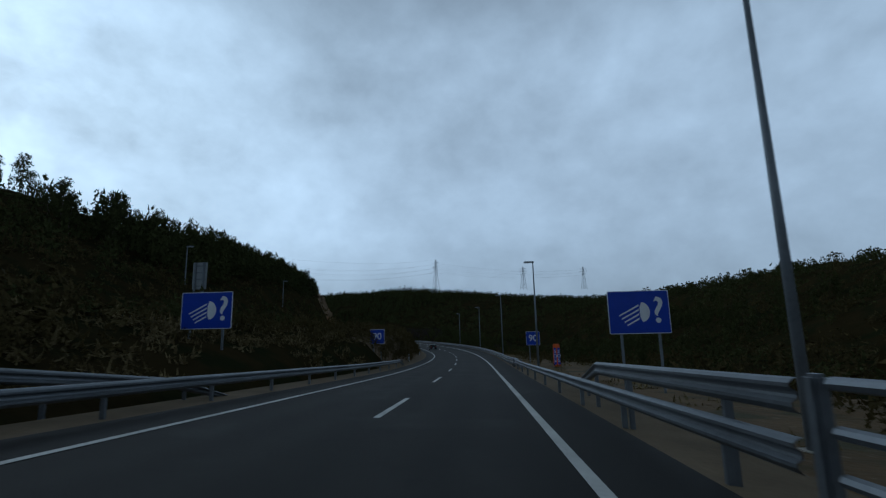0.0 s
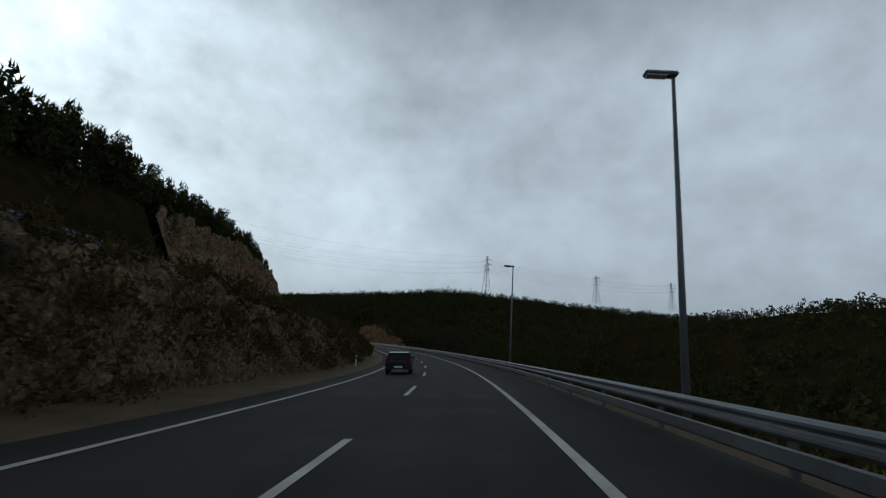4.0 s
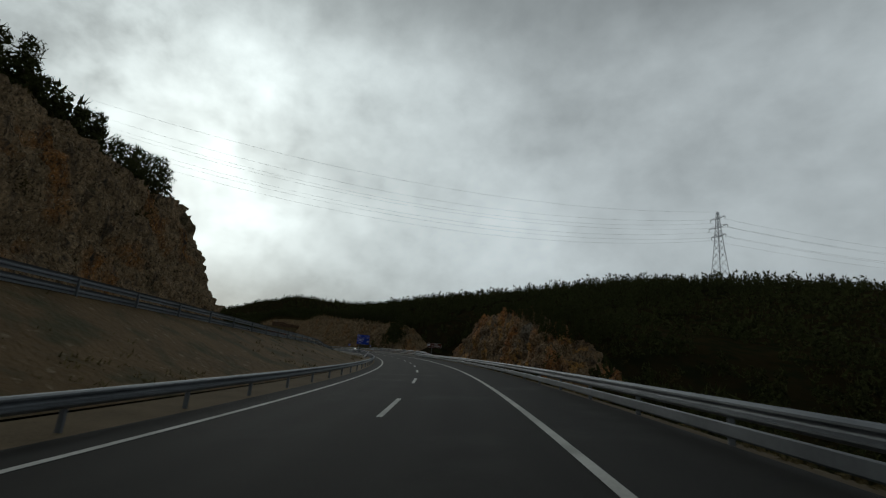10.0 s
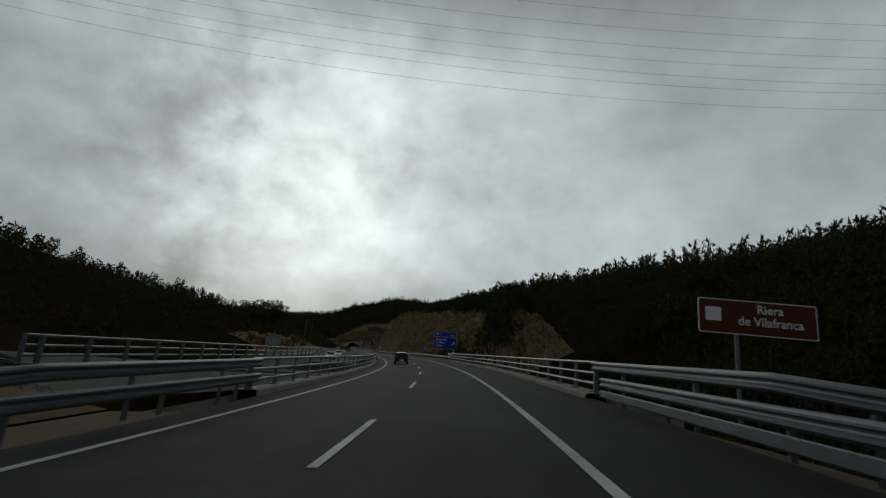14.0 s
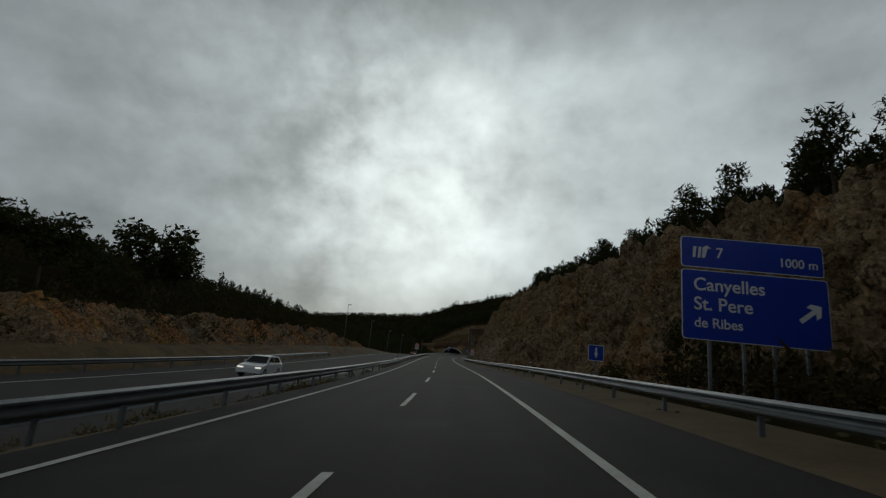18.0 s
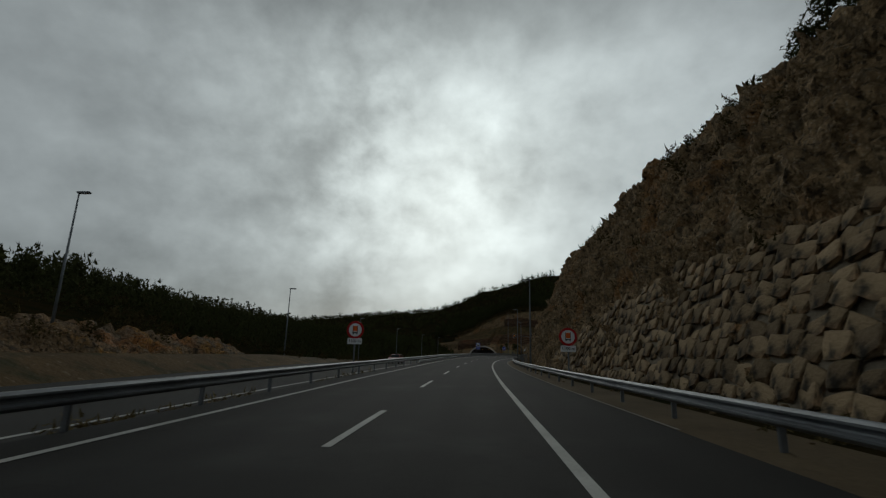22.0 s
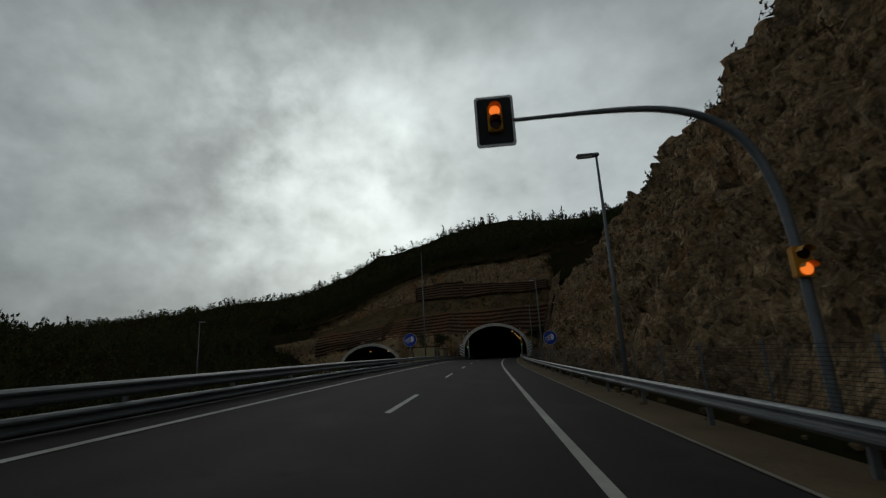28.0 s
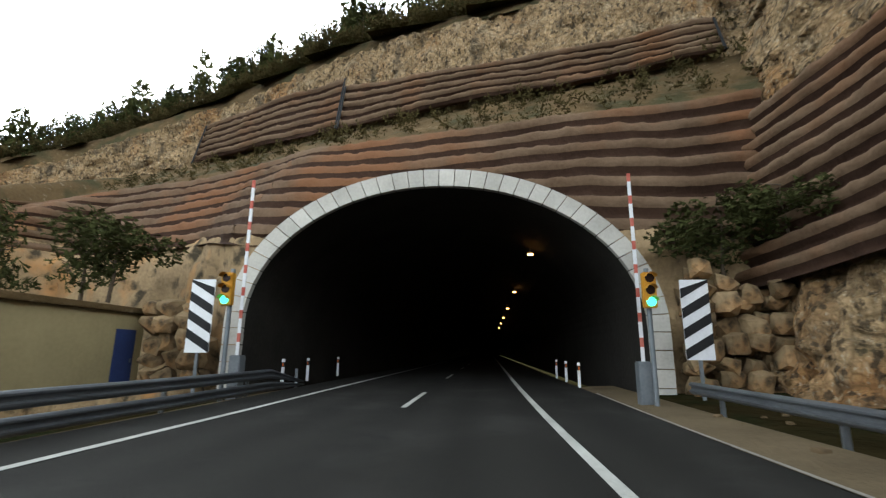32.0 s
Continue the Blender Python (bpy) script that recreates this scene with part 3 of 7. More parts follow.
def build_ground():
    H = np.stack([height(s, UC) for s in SR])
    S2, U2 = np.meshgrid(SR, UC, indexing="ij")
    rough = np.clip((np.abs(U2) - 9) / 30, 0, 1)
    w = H + rough * (fbm(np.stack([S2 / 14, U2 / 14, 0 * U2], -1), 4) * 4.0)
    # the sheet stands back behind the rock faces
    back = np.stack([height(s, UC - np.sign(UC) * 2.6) for s in SR])
    for keys, a, b, s0, s1 in ((RK, R3, R5, 284, 352), (RK, R3, R5, 417, 776), (LK, L2, L4, 48, 198), (LK, L6, L8, 156, 328), (LK, L6, L8, 420, 596)):
        ua, ub = np.interp(S2, keys, a[0]), np.interp(S2, keys, b[0])
        zone = (S2 > s0) & (S2 < s1) & (np.abs(U2) > np.abs(ua) + (-0.6 if keys is RK else 0.6)) & (np.abs(U2) < np.abs(ub) + 1.5) & (U2 * ub > 0)
        w = np.where(zone, np.minimum(w, back - 0.4), w)
    w = np.where((np.abs(U2) < 7.2) & (S2 < 800), np.minimum(w, -0.12), w)
    opp = (np.interp(S2, LK, L5[0]) - 0.5 < U2) & (U2 < np.interp(S2, LK, L4[0]) + 0.5) & (S2 < 797)
    w = np.where(opp & ~((S2 > 350) & (S2 < 416)), np.interp(S2, LK, L4[1]) - 0.15, w)
    beyond = (S2 > 410) & (S2 < 646) & (U2 < np.interp(S2, LK, L5[0]) + 0.5) & (U2 > np.interp(S2, LK, L6[0]) - 2.0)
    w = np.where(beyond, np.minimum(w, np.minimum(np.interp(S2, LK, L5[1]), np.interp(S2, LK, L6[1])) - 0.3), w)
    v, f = grid_mesh(XYZ(S2, U2, w))
    fs, fu = (S2[:-1, :-1] + S2[1:, 1:]).ravel() / 2, (U2[:-1, :-1] + U2[1:, 1:]).ravel() / 2
    keep = ~((fs > 796) & (fs < rim_s(fu) + 0.6) & (fu > -48) & (fu < 16))
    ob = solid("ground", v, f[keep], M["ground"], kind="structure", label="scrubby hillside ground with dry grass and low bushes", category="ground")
    return ob


ground = build_ground()

# distant land beyond the sheet, out to the horizon
def far_land():
    xs, ys = np.linspace(-4200, 4200, 120), np.linspace(-4200, 4200, 120)
    X, Y = np.meshgrid(xs, ys, indexing="ij")
    near = np.min((X[..., None] - _C[::60, 0]) ** 2 + (Y[..., None] - _C[::60, 1]) ** 2, -1) ** 0.5
    z = -22 + 85 * np.clip((near - 330) / 500, 0, 1) * (0.55 + fbm(np.stack([X / 500, Y / 500, 0 * X + 2.5], -1), 4) * 1.2)
    z = np.where(near < 300, -40, z)
    v, f = grid_mesh(np.stack([X, Y, z], -1))
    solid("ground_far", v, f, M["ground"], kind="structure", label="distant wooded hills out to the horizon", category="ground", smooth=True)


far_land()


# ---------- carriageways ----------
def strip(name, s0, s1, us, ws, material, step=2.0, parent=None, thick=0.0, **tags):
    """A band along the road between offsets us with heights ws (numbers, or functions of s)."""
    s = np.arange(s0, s1 + step / 2, step)
    cols = []
    for u, w in zip(us, ws):
        uu = np.array([u(q) for q in s]) if callable(u) else np.full(len(s), u)
        ww = np.array([w(q) for q in s]) if callable(w) else np.full(len(s), w)
        cols.append(XYZ(s, uu, ww))
    v, f = grid_mesh(np.stack(cols, 1))
    return solid(name, v, f, material, parent, **tags)


def tab(xs, ys):
    return lambda q: float(np.interp(q, xs, ys))


edgeR, edgeL = tab(RK, R1[0]), tab(LK, L1[0])
road = strip("road", -150, 1100, [edgeL, -3.5, 0, 3.5, edgeR], [0, 0, 0, 0, 0], M["asphalt"], kind="structure",
             label="dark worn asphalt motorway carriageway with two lanes", category="road")
lane = road.data.attributes.new("lane", "FLOAT", "POINT")
lane.data.foreach_set("value", np.array([[edgeL(q), -3.5, 0, 3.5, edgeR(q)] for q in np.arange(-150, 1101, 2.0)], np.float32).ravel())
strip("edge_line", -150, 1000, [3.45, 3.63], [0.012, 0.012], M["paint"], kind="structure", label="solid white edge line painted on asphalt", category="road marking")
strip("edge_line", -150, 1000, [-3.72, -3.55], [0.012, 0.012], M["paint"], kind="structure", label="solid white edge line painted on asphalt", category="road marking")
DASH_I, DASH_S = [-10, 0, 5, 11, 17, 21, 24, 27, 31, 33, 35, 39, 41, 43, 46, 51, 55, 58, 75], \
    [-110, 15.1, 79.4, 157.7, 233.4, 284.5, 322, 365.7, 418.7, 443.5, 468.2, 520.2, 546.6, 571.8, 614.7, 681.4, 739.7, 782.4, 1010]
for i in range(-10, 68):
    far = float(np.interp(i, DASH_I, DASH_S))
    strip("lane_dash", far - 4.6, far, [-0.075, 0.075], [0.012, 0.012], M["paint"], step=1.15, kind="structure", label="white dashed lane line painted on asphalt",
          category="road marking")

oppN, oppF, oppW = tab(LK, [q + 0.6 for q in L4[0]]), tab(LK, [q - 0.3 for q in L5[0]]), tab(LK, [q + 0.0 for q in L4[1]])
oppM = lambda q: (oppN(q) + oppF(q)) / 2
BR = lambda q: oppW(q) if not 350 < q < 418 else float(np.interp(q, [350, 418], [oppW(350), oppW(418)]))
strip("road_opposite", -150, 797, [oppF, oppM, oppN], [BR, BR, BR], M["asphalt_old"], kind="structure", label="grey asphalt of the opposite motorway carriageway", category="road")
for du in (1.4,):
    strip("edge_line", -150, 797, [lambda q: oppN(q) - 1.1, lambda q: oppN(q) - 1.28], [lambda q: BR(q) + 0.015] * 2, M["paint"], kind="structure",
          label="solid white edge line on the opposite carriageway", category="road marking")
    strip("edge_line", -150, 797, [lambda q: oppF(q) + 2.4, lambda q: oppF(q) + 2.25], [lambda q: BR(q) + 0.015] * 2, M["paint"], kind="structure",
          label="solid white edge line on the opposite carriageway", category="road marking")


# sandy verges
strip("verge", 44, 226, [edgeL, lambda q: edgeL(q) - 0.8, lambda q: edgeL(q) - 2.4], [0.0, 0.05, 0.2], M["sand"], kind="structure", label="pale sandy gravel verge beside the road", category="verge")
strip("verge", 418, 800, [edgeR, lambda q: edgeR(q) + 0.5, tab(RK, R2[0])], [0.0, 0.06, 0.1], M["sand"], kind="structure", label="pale sandy gravel verge beside the road", category="verge")
strip("verge", -150, 355, [edgeR, tab(RK, R2[0])], [0.0, tab(RK, R2[1])], M["sand"], kind="structure", label="pale sandy gravel verge beside the road", category="verge")
strip("verge", 226, 356, [edgeL, tab(LK, L2[0])], [0.0, tab(LK, L2[1])], M["sand"], kind="structure", label="pale sandy gravel verge behind the crash barrier", category="verge")
strip("verge", -150, 46, [edgeL, tab(LK, L2[0])], [0.0, tab(LK, L2[1])], M["sand"], kind="structure", label="pale sandy gravel verge behind the crash barrier", category="verge")
strip("verge", 416, 797, [edgeL, tab(LK, L2[0]), tab(LK, L3[0]), oppN], [0.0, tab(LK, L2[1]), tab(LK, L3[1]), lambda q: oppW(q) + 0.0], M["sand"], kind="structure",
      label="narrow dusty median between the two carriageways", category="verge")
strip("gutter", 545, 797, [lambda q: edgeR(q) - 0.02, lambda q: edgeR(q) + 0.22, lambda q: edgeR(q) + 0.5], [0.02, 0.0, 0.03], M["concrete"], kind="structure", label="shallow pale concrete gutter at the road edge", category="gutter")
strip("verge", 416, 640, [lambda q: oppF(q) + 0.1, lambda q: tab(LK, L6[0])(q) - 0.2, lambda q: tab(LK, L6[0])(q) - 1.5], [lambda q: oppW(q) - 0.02, lambda q: tab(LK, L6[1])(q) + 0.05, lambda q: tab(LK, L6[1])(q) + 0.3], M["dirt"], kind="structure",
      label="brown earth verge beyond the opposite carriageway", category="verge")
strip("verge", -40, 150, [lambda q: tab(RK, R2[0])(q) - 0.4, lambda q: tab(RK, R3[0])(q), 17.0], [lambda q: tab(RK, R2[1])(q) + 0.04, lambda q: tab(RK, R3[1])(q) + 0.3, lambda q: float(height(q, 17.0)) + 0.45], M["dirt"], kind="structure",
      label="bare brown earth behind the crash barrier", category="verge")
# ---------- rock faces ----------
def fast_mesh(name, verts, faces, material, smooth=False):
    """A mesh from arrays: verts (n, 3), faces (m, 3 or 4)."""
    me = bpy.data.meshes.new(name)
    k = faces.shape[1]
    me.vertices.add(len(verts))
    me.vertices.foreach_set("co", np.ascontiguousarray(verts, np.float32).ravel())
    me.loops.add(faces.size)
    me.loops.foreach_set("vertex_index", np.ascontiguousarray(faces, np.int32).ravel())
    me.polygons.add(len(faces))
    me.polygons.foreach_set("loop_start", np.arange(0, faces.size, k, dtype=np.int32))
    me.polygons.foreach_set("loop_total", np.full(len(faces), k, np.int32))
    me.materials.append(material)
    me.update(calc_edges=True)
    if smooth:
        me.polygons.foreach_set("use_smooth", [True] * len(faces))
    return me


def rock_shift(p, rough):
    """How far rock stands out at world points: bulges, broken facets of three sizes, joints cut back, chips."""
    q = np.stack([p[..., 0] + p[..., 2] * 0.25, p[..., 1] - p[..., 2] * 0.2, p[..., 2] * 0.85 + p[..., 1] * 0.12], -1)
    q = q + 0.6 * np.stack([fbm(p / 1.6 + 3, 2), fbm(p / 1.6 + 31, 2), fbm(p / 1.6 + 57, 2)], -1)
    f1, e1 = facets(q / 3.4 + 5)
    f2, e2 = facets(q / 1.35 + 9)
    f3, e3 = facets(q / 0.62 + 2)
    # beds that dip along the cutting, each a little proud of the one above, and runnels down the face
    bed = p[..., 2] + 0.32 * (0.57 * p[..., 1] - 0.82 * p[..., 0]) + fbm(p / 5.0 + 11, 3) * 4.0
    step = (bed / 4.6) % 1.0 * -0.55 + (bed / 1.7) % 1.0 * -0.2
    run = fbm(np.stack([p[..., 0] / 1.5, p[..., 1] / 1.5, p[..., 2] / 7.0], -1), 3)
    return rough * (step + 0.35 + run * 1.2 - np.abs(fbm(np.stack([q[..., 0] / 2.6, q[..., 1] / 2.6, q[..., 2] / 8.0], -1), 3)) * 2.6 + 0.3 + fbm(p / 8.0, 3) * 2.0 + f1 * 0.7 - e1 * 0.15 + f2 * 0.8 - e2 * 0.2 + f3 * 0.36 - e3 * 0.12 + fbm(p / 0.5, 2) * 0.2)


def rock_face(name, s0, s1, cols, material, step=0.5, rough=1.0, out=0.5, fade=4.0, **tags):
    """A rock face between profile points cols (functions of s giving u, w), pushed out along its normal."""
    s = np.arange(s0, s1, step)
    pts = [np.stack([[c[0](q) for q in s], [c[1](q) for q in s]], 1) for c in cols]
    length = sum(np.linalg.norm(b - a, axis=1).max() for a, b in zip(pts, pts[1:]))
    n = max(6, int(length / step))
    seg = np.linspace(0, len(cols) - 1, n)
    U, W = np.empty((len(s), n)), np.empty((len(s), n))
    for j, v in enumerate(seg):
        i = min(int(v), len(cols) - 2)
        k = v - i
        U[:, j], W[:, j] = (pts[i] * (1 - k) + pts[i + 1] * k).T
    S2 = np.repeat(s[:, None], n, 1)
    p = XYZ(S2, U, W)
    a, b = np.gradient(p, axis=0), np.gradient(p, axis=1)
    nr = np.cross(a, b)
    nr /= np.linalg.norm(nr, axis=-1, keepdims=True) + 1e-9
    to_road = XYZ(S2, 0 * U, 2 + 0 * U) - p
    nr *= np.sign((nr * to_road).sum(-1, keepdims=True))
    edge = np.clip(np.minimum(S2 - s0, s1 - S2) / fade, 0, 1)
    d = out + rock_shift(p, rough)
    d = np.where(seg[None] < 0.25, np.maximum(d, 0.1), d)
    p = p + nr * (d * edge - 0.6 * (1 - edge))[..., None]
    v, f = grid_mesh(p)
    ob = new(name, fast_mesh(name, v, f, material))
    return tagged(ob, **tags)


def col(keys, c, du=0.0, dw=0.0):
    return (tab(keys, [q + du for q in c[0]]), tab(keys, [q + dw for q in c[1]]))


rock_face("rock_cut", 50, 197, [col(LK, L2, -0.2, -1.3), col(LK, L3, 0, -0.4), col(LK, L4, 3.2, -1.0)], M["rock_grey"], 0.28, 0.5, 0.2, label="low brown-grey rock cut with dry brush beside the road",
          category="rock face", kind="structure")
rock_face("rock_cliff", 158, 326, [col(LK, L6, 0.5, -0.4), col(LK, L7, 0.6), col(LK, L7, -2.2, 0.7)], M["rock_cliff"], 0.4, 1.0, 0.5, 3, label="tall grey and ochre limestone cliff above the opposite carriageway",
          category="rock face", kind="structure")
rock_face("rock_cliff", 286, 350, [col(RK, R3, 0, -0.5), col(RK, R4), col(RK, R5, -2)], M["rock_orange"], 0.28, 0.75, 0.35, 3, label="orange and grey rock outcrop beside the crash barrier",
          category="rock face", kind="structure")
rock_face("rock_cliff", 419, 772, [col(RK, R3, 0, -0.5), col(RK, R4), col(RK, R5)], M["rock"], 0.3, 0.9, 0.4, 3, label="high pale brown limestone cutting beside the road",
          category="rock face", kind="structure")
bankL = [(tab(LK, [q + 0.6 for q in L6[0]]), tab(LK, [q - 1.4 for q in L6[1]])), col(LK, L7)]
rock_face("earth_bank", 424, 592, bankL, M["rock_orange"], 0.5, 0.5, 0.2, 6, label="reddish earth and rock bank beyond the opposite carriageway", category="bank", kind="structure")
# the bare slope under the upper crash barrier
strip("earth_slope", 226, 354, [tab(LK, [q - 0.05 for q in L2[0]]), tab(LK, L3[0]), tab(LK, [q + 0.5 for q in L4[0]])],
      [lambda q: tab(LK, L2[1])(q) + 0.04, lambda q: tab(LK, L3[1])(q) + 0.25, lambda q: oppW(q) + 0.02], M["dirt"], kind="structure",
      label="bare brown earth slope with scattered stones", category="slope")


def stone_mesh(seed, square=0.68, points=26, material="stone"):
    """An angular boulder about one unit in size: the hull of points near the faces of a block."""
    r = np.random.default_rng(seed)
    bm = bmesh.new()
    for _ in range(points):
        q = r.uniform(-0.5, 0.5, 3)
        k = int(r.integers(3))
        q[k] = math.copysign(0.5, q[k]) * r.uniform(0.86, 1.0)
        q /= max(1.0, float(np.linalg.norm(q)) / square)
        bm.verts.new(q.tolist())
    h = bmesh.ops.convex_hull(bm, input=bm.verts)
    bmesh.ops.delete(bm, geom=[q for q in bm.verts if not q.link_faces], context="VERTS")
    me = bpy.data.meshes.new("stone")
    bm.to_mesh(me)
    bm.free()
    me.materials.append(M[material])
    return me


M["stone"] = mat("wall_stone", (0.29, 0.205, 0.115), 0.9, vary=(0.15, 0.105, 0.06), scale=0.9, fine=6, bump=0.05, bump_scale=5,
                 extra=chain(stain((0.32, 0.17, 0.07), 0.5, 0.55, 0.7), stain((0.05, 0.04, 0.026), 1.3, 0.55, 0.68), random_tint(0.38)))
M["mortar"] = mat("pale_mortar", (0.30, 0.255, 0.19), 0.95, vary=(0.19, 0.155, 0.11), scale=0.8, fine=8, bump=0.03, bump_scale=9)
STONES = [stone_mesh(i) for i in range(9)]
M["facing_stone"] = mat("grey_facing_stone", (0.32, 0.235, 0.14), 0.9, vary=(0.19, 0.136, 0.08), scale=0.9, fine=6, bump=0.06, bump_scale=5,
                        extra=chain(stain((0.25, 0.13, 0.06), 0.4, 0.58, 0.7), stain((0.045, 0.038, 0.028), 1.3, 0.52, 0.66), random_tint(0.45)))
SLABS = [stone_mesh(40 + i, 0.78, 34, "facing_stone") for i in range(9)]


def stone_wall(s0, s1, base, top, lean, size, thing, seed, deep=0.95, tip=1.0, shapes=None):
    """Courses of rough blocks laid on a leaning face, each one an object."""
    r = np.random.default_rng(seed)
    h = 0.0
    while True:
        rowh = size * r.uniform(0.72, 0.95)
        s = s0 + r.uniform(-0.4, 0.4)
        any_in = False
        while s < s1:
            ln = size * r.uniform(0.7, 1.35)
            mid = s + ln / 2
            u0, w0 = base(mid)
            jog = r.uniform(-0.22, 0.22) * rowh if tip < 1 else 0.0
            if h + rowh * 0.6 < top(mid):
                any_in = True
                ob = new("stone", (shapes or STONES)[int(r.integers(9))])
                ob.parent = thing
                ob.matrix_basis = thing.matrix_world.inverted() @ at(mid, u0 + lean * (h + jog + rowh / 2), w0 + h + jog + rowh / 2) @ pose(r.uniform(-0.16, 0.16) * tip, 0, r.uniform(-0.16, 0.16), r.uniform(-24, 24), *(r.uniform(-16, 16, 2) * tip)) @ pose(0, 0, 0, 0, math.degrees(math.atan(lean)) if tip < 1 else 0, 0) @ Matrix.Diagonal((size * deep, ln * r.uniform(0.94, 1.1), rowh * r.uniform(0.94, 1.2), 1))
            s += ln
        h += rowh * 0.94
        if not any_in:
            break


wall = empty("retaining_wall", at(196, -7.4, 0), label="dry-stacked retaining wall of large tan boulders", category="retaining wall")
bpy.context.view_layer.update()
stone_wall(196, 233, lambda q: (float(np.interp(q, [196, 233], [-7.6, -7.3])), 0.4), lambda q: float(np.interp(q, [196, 212, 226, 233], [3.2, 3.2, 2.6, 1.2])), -0.28, 0.86, wall, 4)
strip("earth_slope", 192, 237, [lambda q: edgeL(q) - 2.0, -7.5, -8.4], [0.17, 0.5, 0.75], M["dirt"], kind="structure", label="brown earth at the foot of the boulder wall", category="slope")
wall = empty("stone_facing", at(560, 10.3, 0), label="rough grey stone facing in pale mortar below the cliff", category="retaining wall")
bpy.context.view_layer.update()
FACING = tab([528, 533, 549, 570, 586, 594], [12.6, 11.2, 10.75, 10.05, 9.7, 10.4])
FACING_TOP = tab([528, 533, 545, 560, 572, 585, 594], [3.0, 5.2, 5.8, 6.2, 4.6, 2.2, 1.0])
stone_wall(528, 594, lambda q: (FACING(q), 0.2), FACING_TOP, 0.42, 0.8, wall, 8, 0.27, 0.2, SLABS)
fq, fk = np.arange(528, 594.5, 0.5), np.linspace(0, 1, 14)
FS, FK = np.meshgrid(fq, fk, indexing="ij")
FW = FK * np.array([FACING_TOP(q) for q in fq])[:, None]
FB = np.array([FACING(q) for q in fq])[:, None] + 0.42 * FW + 0.06 + 0.3 * fbm(np.stack([FS / 2, FW / 2, 0 * FW], -1), 3)
FB[:, -1] += 1.2
v, f = grid_mesh(XYZ(FS, FB, FW) - np.array(wall.matrix_world.translation))
mortar = new("mortar", fast_mesh("mortar", v @ np.array(wall.matrix_world.to_3x3()), f, M["mortar"]))
mortar.parent = wall

# ---------- tunnel portals ----------
FACE_S = 796.0


def arch_pts(cu, cw, a, b, spring, n=40, foot=-0.3):
    """Outline of a portal opening, from its left foot over the crown to its right foot (u, w)."""
    th = np.linspace(math.pi, 0, n)
    pts = [(cu - a, cw + foot)] + [(cu + a * math.cos(q), cw + spring + b * math.sin(q)) for q in th] + [(cu + a, cw + foot)]
    return np.array(pts)


def portal(cu, cw, spring, label):
    th = empty("tunnel_portal", at(FACE_S, cu, cw), label=label, category="tunnel portal")
    bpy.context.view_layer.update()
    inv = np.array(th.matrix_world.inverted())
    inn, outr = arch_pts(cu, cw, 7.42, 5.3, 2.4), arch_pts(cu, cw, 8.12, 5.98, 2.4)
    d = np.concatenate([[0], np.cumsum(np.linalg.norm(np.diff(outr, axis=0), axis=1))])
    n = 44
    e = np.linspace(0, d[-1], n + 1)
    for i in range(n):
        q0, q1 = e[i] + 0.018, e[i + 1] - 0.018
        loc = []
        for sy in (FACE_S - 0.5, FACE_S - 0.25):
            for ring in (inn, outr):
                for q in (q0, q1):
                    u, w = np.interp(q, d, ring[:, 0]), np.interp(q, d, ring[:, 1])
                    loc.append(XYZ(sy, u, w))
        loc = np.array(loc) @ inv[:3, :3].T + inv[:3, 3]
        solid("arch_block", loc, [(0, 1, 3, 2), (4, 6, 7, 5), (0, 2, 6, 4), (1, 5, 7, 3), (2, 3, 7, 6), (0, 4, 5, 1)], M["portal_white"], th)
    # lining
    s = np.concatenate([np.arange(FACE_S - 0.42, FACE_S + 40, 2.0), np.arange(FACE_S + 40, FACE_S + 230, 8.0)])
    ring = arch_pts(cu, cw, 7.45, 5.35, 2.4, foot=-0.4)
    g = np.stack([XYZ(s, u, w) for u, w in ring], 1)
    g = g @ inv[:3, :3].T + inv[:3, 3]
    v, f = grid_mesh(g)
    solid("lining", v, f, M["lining"], th, "concrete tunnel lining, coloured dark for the tunnel's shade")
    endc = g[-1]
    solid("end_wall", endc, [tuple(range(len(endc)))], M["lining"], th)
    return th


portal(0.45, 0.0, 2.45, "wide arched tunnel portal ringed with pale concrete blocks")
portal(-31.0, -3.1, 2.45, "low arched portal of the opposite carriageway ringed with pale blocks")
strip("road_opposite", 797, 1020, [-40, -22], [-3.1, -3.1], M["asphalt_old"], kind="structure", label="grey asphalt inside the opposite tunnel", category="road")

# the face above the portals: netted bands, ledges and bare rock, as one surface cut round the openings
FU = np.arange(-58, 26, 0.35)


def face_line(u, kind):
    if kind == "net0":
        return np.interp(u, [-50, -46, -28.3, -27.5, -12, -8, 15], [3.0, 3.4, 6.4, 7.0, 7.0, 6.4, 6.2])
    if kind == "net1":
        return np.interp(u, [-56, -28.3, -27.5, -25, -20, -12, -7, 0, 9, 15], [7.1, 9.6, 11.2, 11.6, 12.1, 12.5, 12.3, 12.2, 12.4, 12.8])
    if kind == "led":
        return np.interp(u, [-50, -42, -35, -22.4, -8, 4, 15], [9.0, 11.6, 15.2, 17.5, 16.8, 16.75, 16.7])
    if kind == "up":
        return np.interp(u, [-50, -42, -35, -23.5, -8.4, -8.3, 4, 15], [9.2, 12.4, 16.8, 21.6, 21.8, 20.7, 19.6, 19.1])
    return np.interp(u, [-50, -42, -38, -34.7, -23.8, -7.7, 4.5, 11, 17, 26], [10.0, 13.5, 17.2, 19.1, 24.0, 25.8, 25.5, 25.8, 25.7, 28.0])


UP_S = lambda u: np.interp(u, [-50, -42, -36, -23, -8, 4, 15, 26], [804, 809, 814, 815.5, 809, 805, 801.6, 799])


